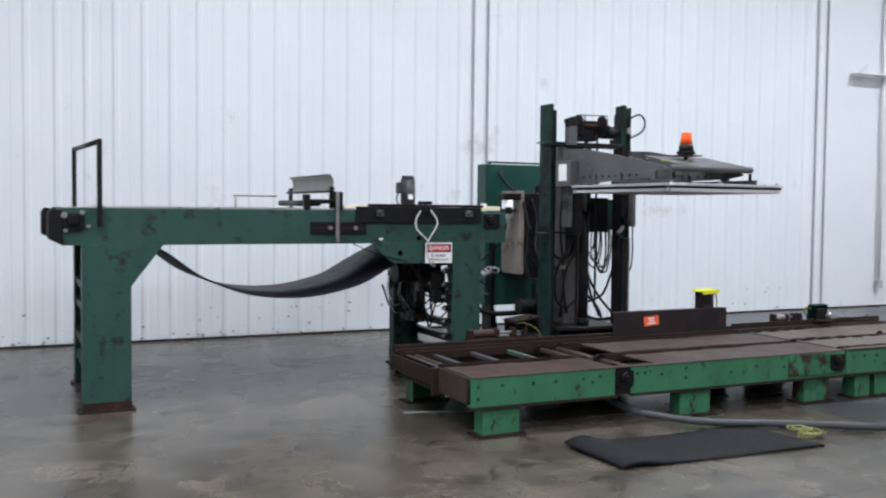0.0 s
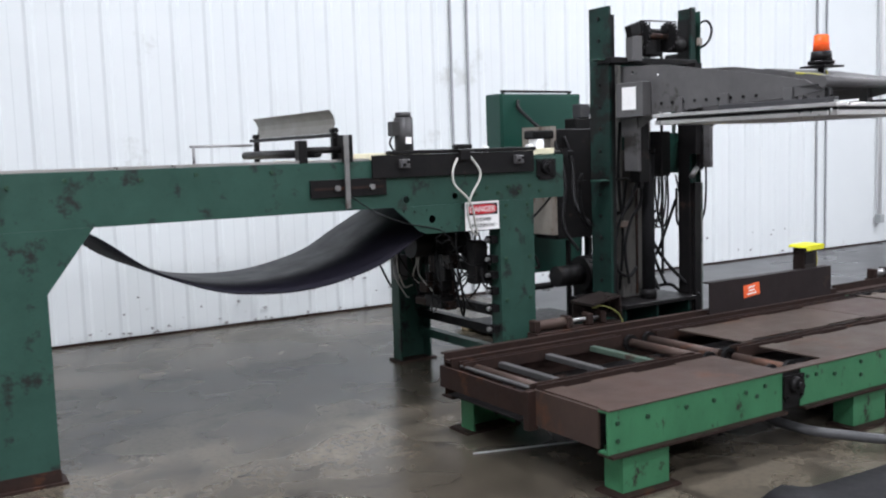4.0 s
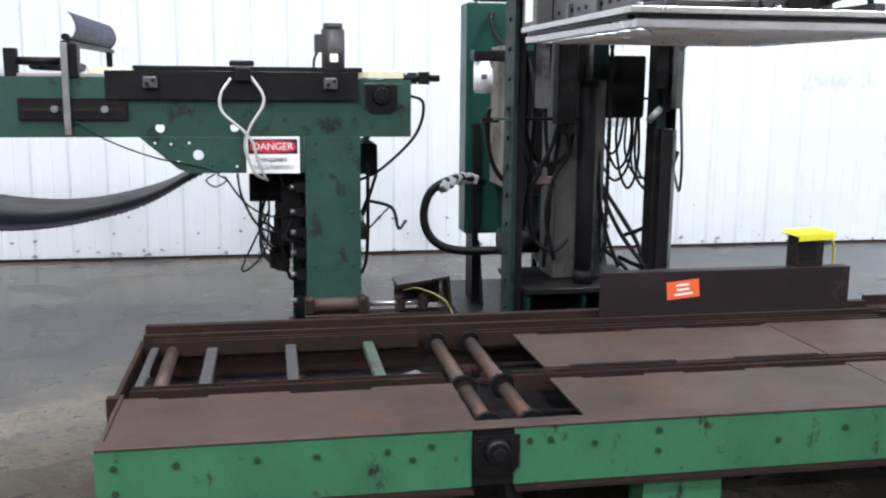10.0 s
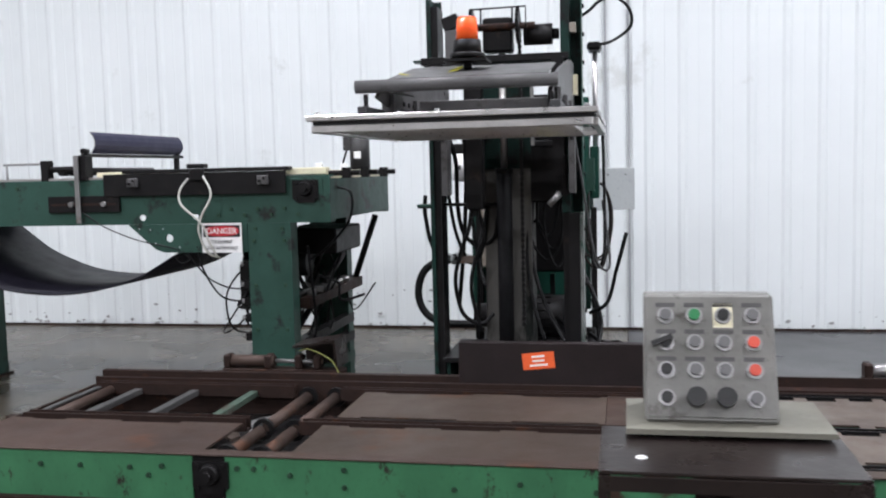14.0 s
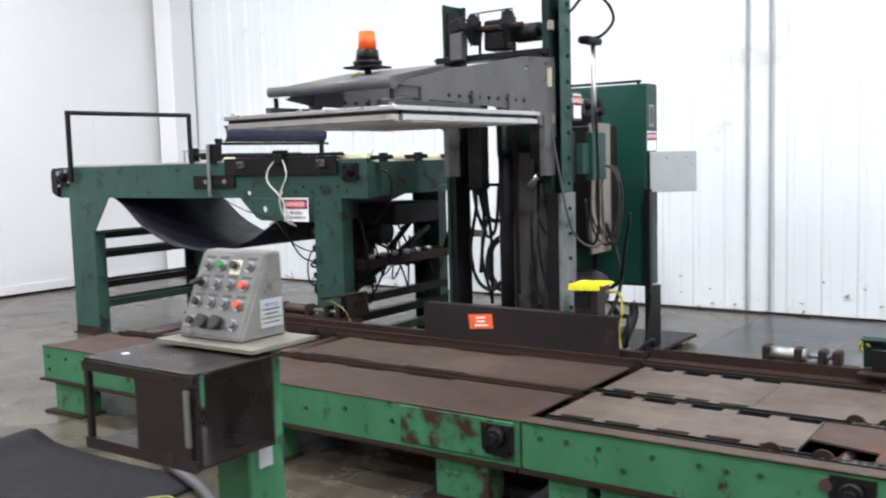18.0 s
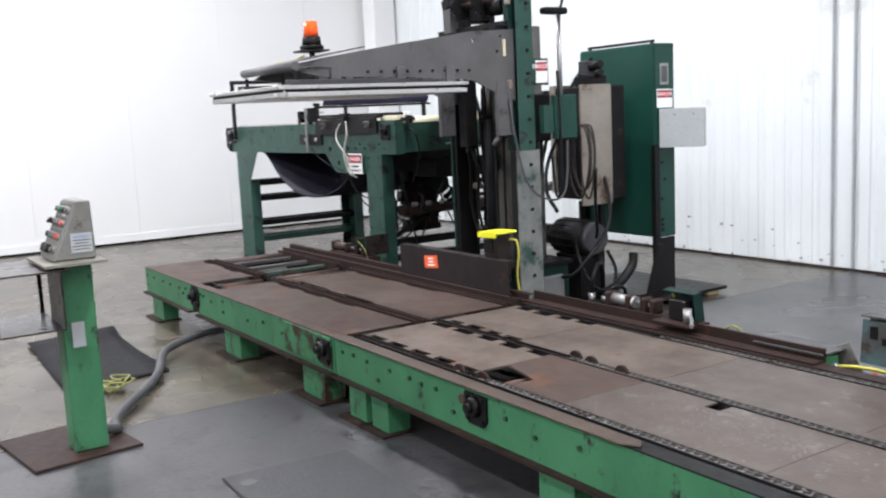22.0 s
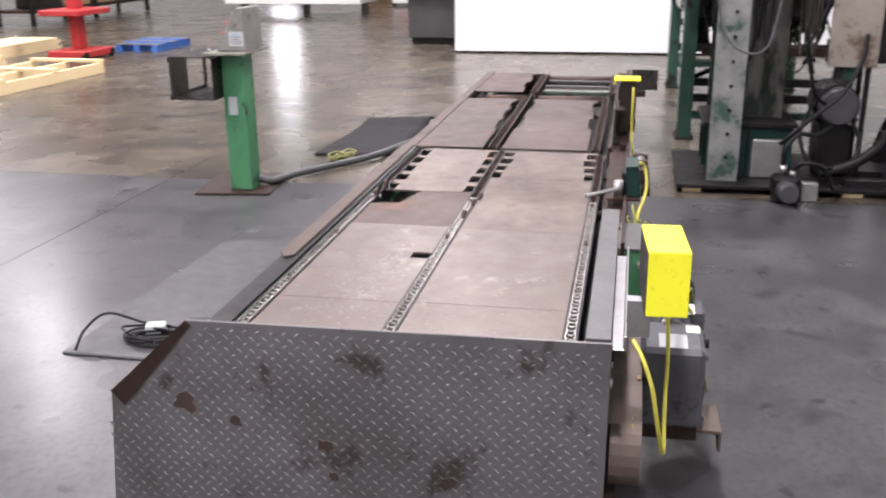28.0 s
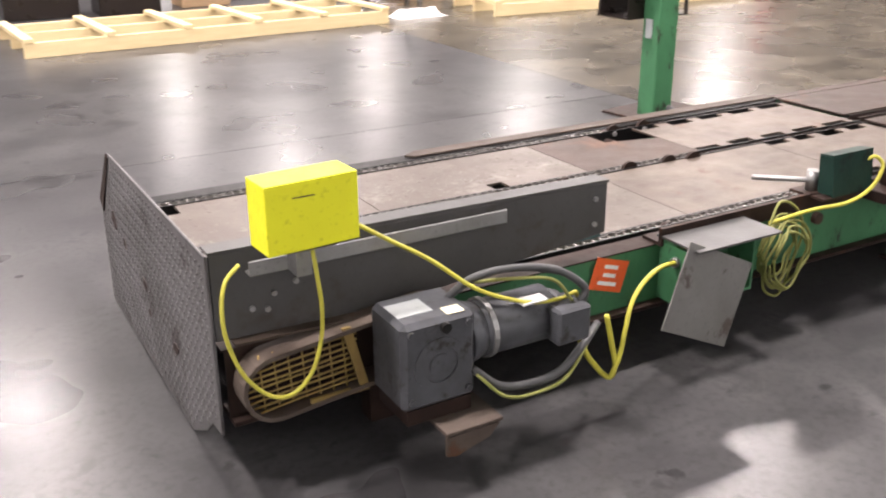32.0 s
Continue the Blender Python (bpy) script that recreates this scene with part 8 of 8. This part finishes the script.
    part("handwheel_guard", box(B(), -3.62, -3.46, 3.66, 3.78, 1.02, 1.12), M_YELLOWDULL, m, bevel=0.01)
    rnd = random.Random(12)
    for k in range(14):
        bm = B()
        x, y, z = rnd.uniform(-4.3, -3.5), rnd.uniform(2.9, 3.75), rnd.uniform(0.85, 1.6)
        if k % 2:
            cyl(bm, (x, y, z), (x + rnd.uniform(-0.1, 0.3), y + rnd.uniform(-0.2, 0.2), z + rnd.uniform(-0.1, 0.25)), rnd.uniform(0.015, 0.05), 10)
        else:
            obox(bm, pose(x, y, z, 0, 0, rnd.uniform(0, 60)), rnd.uniform(0.06, 0.2), rnd.uniform(0.05, 0.16), rnd.uniform(0.05, 0.2))
        part("mechanism", bm, (M_BLACK, M_GREY, M_BLACK)[k % 3], m)
    for ch in m.children:
        ch.location.y += 0.16
    # far wall: door, sign, cabinet, extinguisher
    d = thing("door_1", (FAR_X, -1.0, 0), "brown wood veneer door in a white frame", "door", "", "structure")
    part("leaf", box(B(), FAR_X + 0.012, FAR_X + 0.055, -1.46, -0.52, 0.01, 2.08), M_DOORWOOD, d)
    for y in (-1.53, -0.52):
        part("frame", box(B(), FAR_X + 0.002, FAR_X + 0.07, y + 0.0005, y + 0.0695, 0.0, 2.15), M_WHITE, d)
    part("handle", box(B(), FAR_X + 0.055, FAR_X + 0.1, -0.66, -0.55, 1.0, 1.03), M_STEEL, d)
    e = thing("green_sign", (FAR_X, -0.1, 1.3), "small green wall sign", "sign")
    part("panel", box(B(), FAR_X + 0.002, FAR_X + 0.02, -0.32, 0.06, 1.30, 1.62), surface("green_sign_face", (0.08, 0.62, 0.10), rough=0.4), e)
    n = thing("notice_board", (FAR_X, 0.6, 1.2), "dark notice board over a white sheet", "sign")
    part("board", box(B(), FAR_X + 0.002, FAR_X + 0.02, 0.50, 0.84, 1.36, 1.80), M_BLACK, n)
    part("sheet", box(B(), FAR_X + 0.002, FAR_X + 0.015, 0.50, 0.84, 1.02, 1.355), M_LABEL, n)
    t = thing("wall_desk", (FAR_X + 0.3, 0.0, 0), "small grey desk against the wall", "desk")
    part("top", box(B(), FAR_X + 0.02, FAR_X + 0.6, -0.35, 0.35, 0.70, 0.74), M_STEEL, t)
    part("shelf", box(B(), FAR_X + 0.02, FAR_X + 0.55, -0.33, 0.33, 0.30, 0.33), M_GREY, t)
    for y in (-0.33, 0.29):
        part("leg", box(B(), FAR_X + 0.5, FAR_X + 0.54, y, y + 0.04, 0.0, 0.6995), M_GREY, t)
    x = thing("red_cart", (-12.6, 0.9, 0), "red bin on a low white cart", "cart")
    part("base", box(B(), -12.9, -12.3, 0.5, 1.2, 0.10, 0.30), M_WHITE, x, bevel=0.01)
    part("bin", box(B(), -12.8, -12.4, 0.62, 1.0, 0.3005, 0.75), M_REDM, x, bevel=0.03)
    for yy in (0.55, 1.1):
        bm = B()
        cyl(bm, (-12.35, yy, 0.05), (-12.30, yy, 0.05), 0.05, 12)
        part("wheel", bm, M_BLACK, x)
    u = part("upper_wall_band", box(B(), FAR_X + 0.002, FAR_X + 0.03, NEAR_Y, BACK_Y, 3.7, CEIL_Z - 0.002), surface("grey_upper_wall", (0.30, 0.30, 0.32), (0.26, 0.26, 0.28), rough=0.6, scale=1))
    tagged(u, "grey upper wall sheeting", "wall", "", "structure")
    g = part("wall_opening_panel", box(B(), FAR_X + 0.03, FAR_X + 0.05, 0.6, 1.9, 3.72, 4.25), M_DOORWOOD)
    tagged(g, "brown panel on the upper wall", "wall panel", "", "structure")
    # lit doorway at the end of the hall
    o = thing("window_1", (FAR_X, -4.0, 1.0), "tall narrow bright window in a white frame", "window", "", "structure")
    part("pane", box(B(), FAR_X + 0.004, FAR_X + 0.01, -4.35, -3.65, 0.9, 3.2), glow("daylight_pane", (0.92, 0.96, 1.0), 9.0), o)
    for y in (-4.42, -3.65):
        part("frame", box(B(), FAR_X + 0.002, FAR_X + 0.05, y + 0.0005, y + 0.0695, 0.83, 3.27), M_WHITE, o)
    part("sill", box(B(), FAR_X + 0.002, FAR_X + 0.08, -4.42, -3.58, 0.80, 0.8295), M_WHITE, o)


M_MACHGREY = surface("dull_dark_machine_paint", (0.055, 0.053, 0.052), (0.035, 0.033, 0.032), rough=0.5, scale=3)
M_YELLOWDULL = surface("dull_yellow_paint", (0.45, 0.38, 0.04), (0.38, 0.32, 0.04), rough=0.5)
build_background()


def build_wall_conduit():
    c = thing("wall_conduit", (12.78, 10.47, 0.3), "white painted conduit with a small bracket on the wall", "conduit")
    bm = B()
    cyl(bm, (12.78, 10.47, 0.30), (12.78, 10.47, 6.9), 0.03, 10)
    part("pipe", bm, M_WALL2, c)
    part("bracket", box(B(), 12.06, 12.84, 10.30, 10.50, 3.670, 3.690), M_WALL2, c)
    part("outlet_box", box(B(), 12.73, 12.83, 10.42, 10.50, 0.30, 0.42), M_PALEBOX, c, bevel=0.004)


build_wall_conduit()
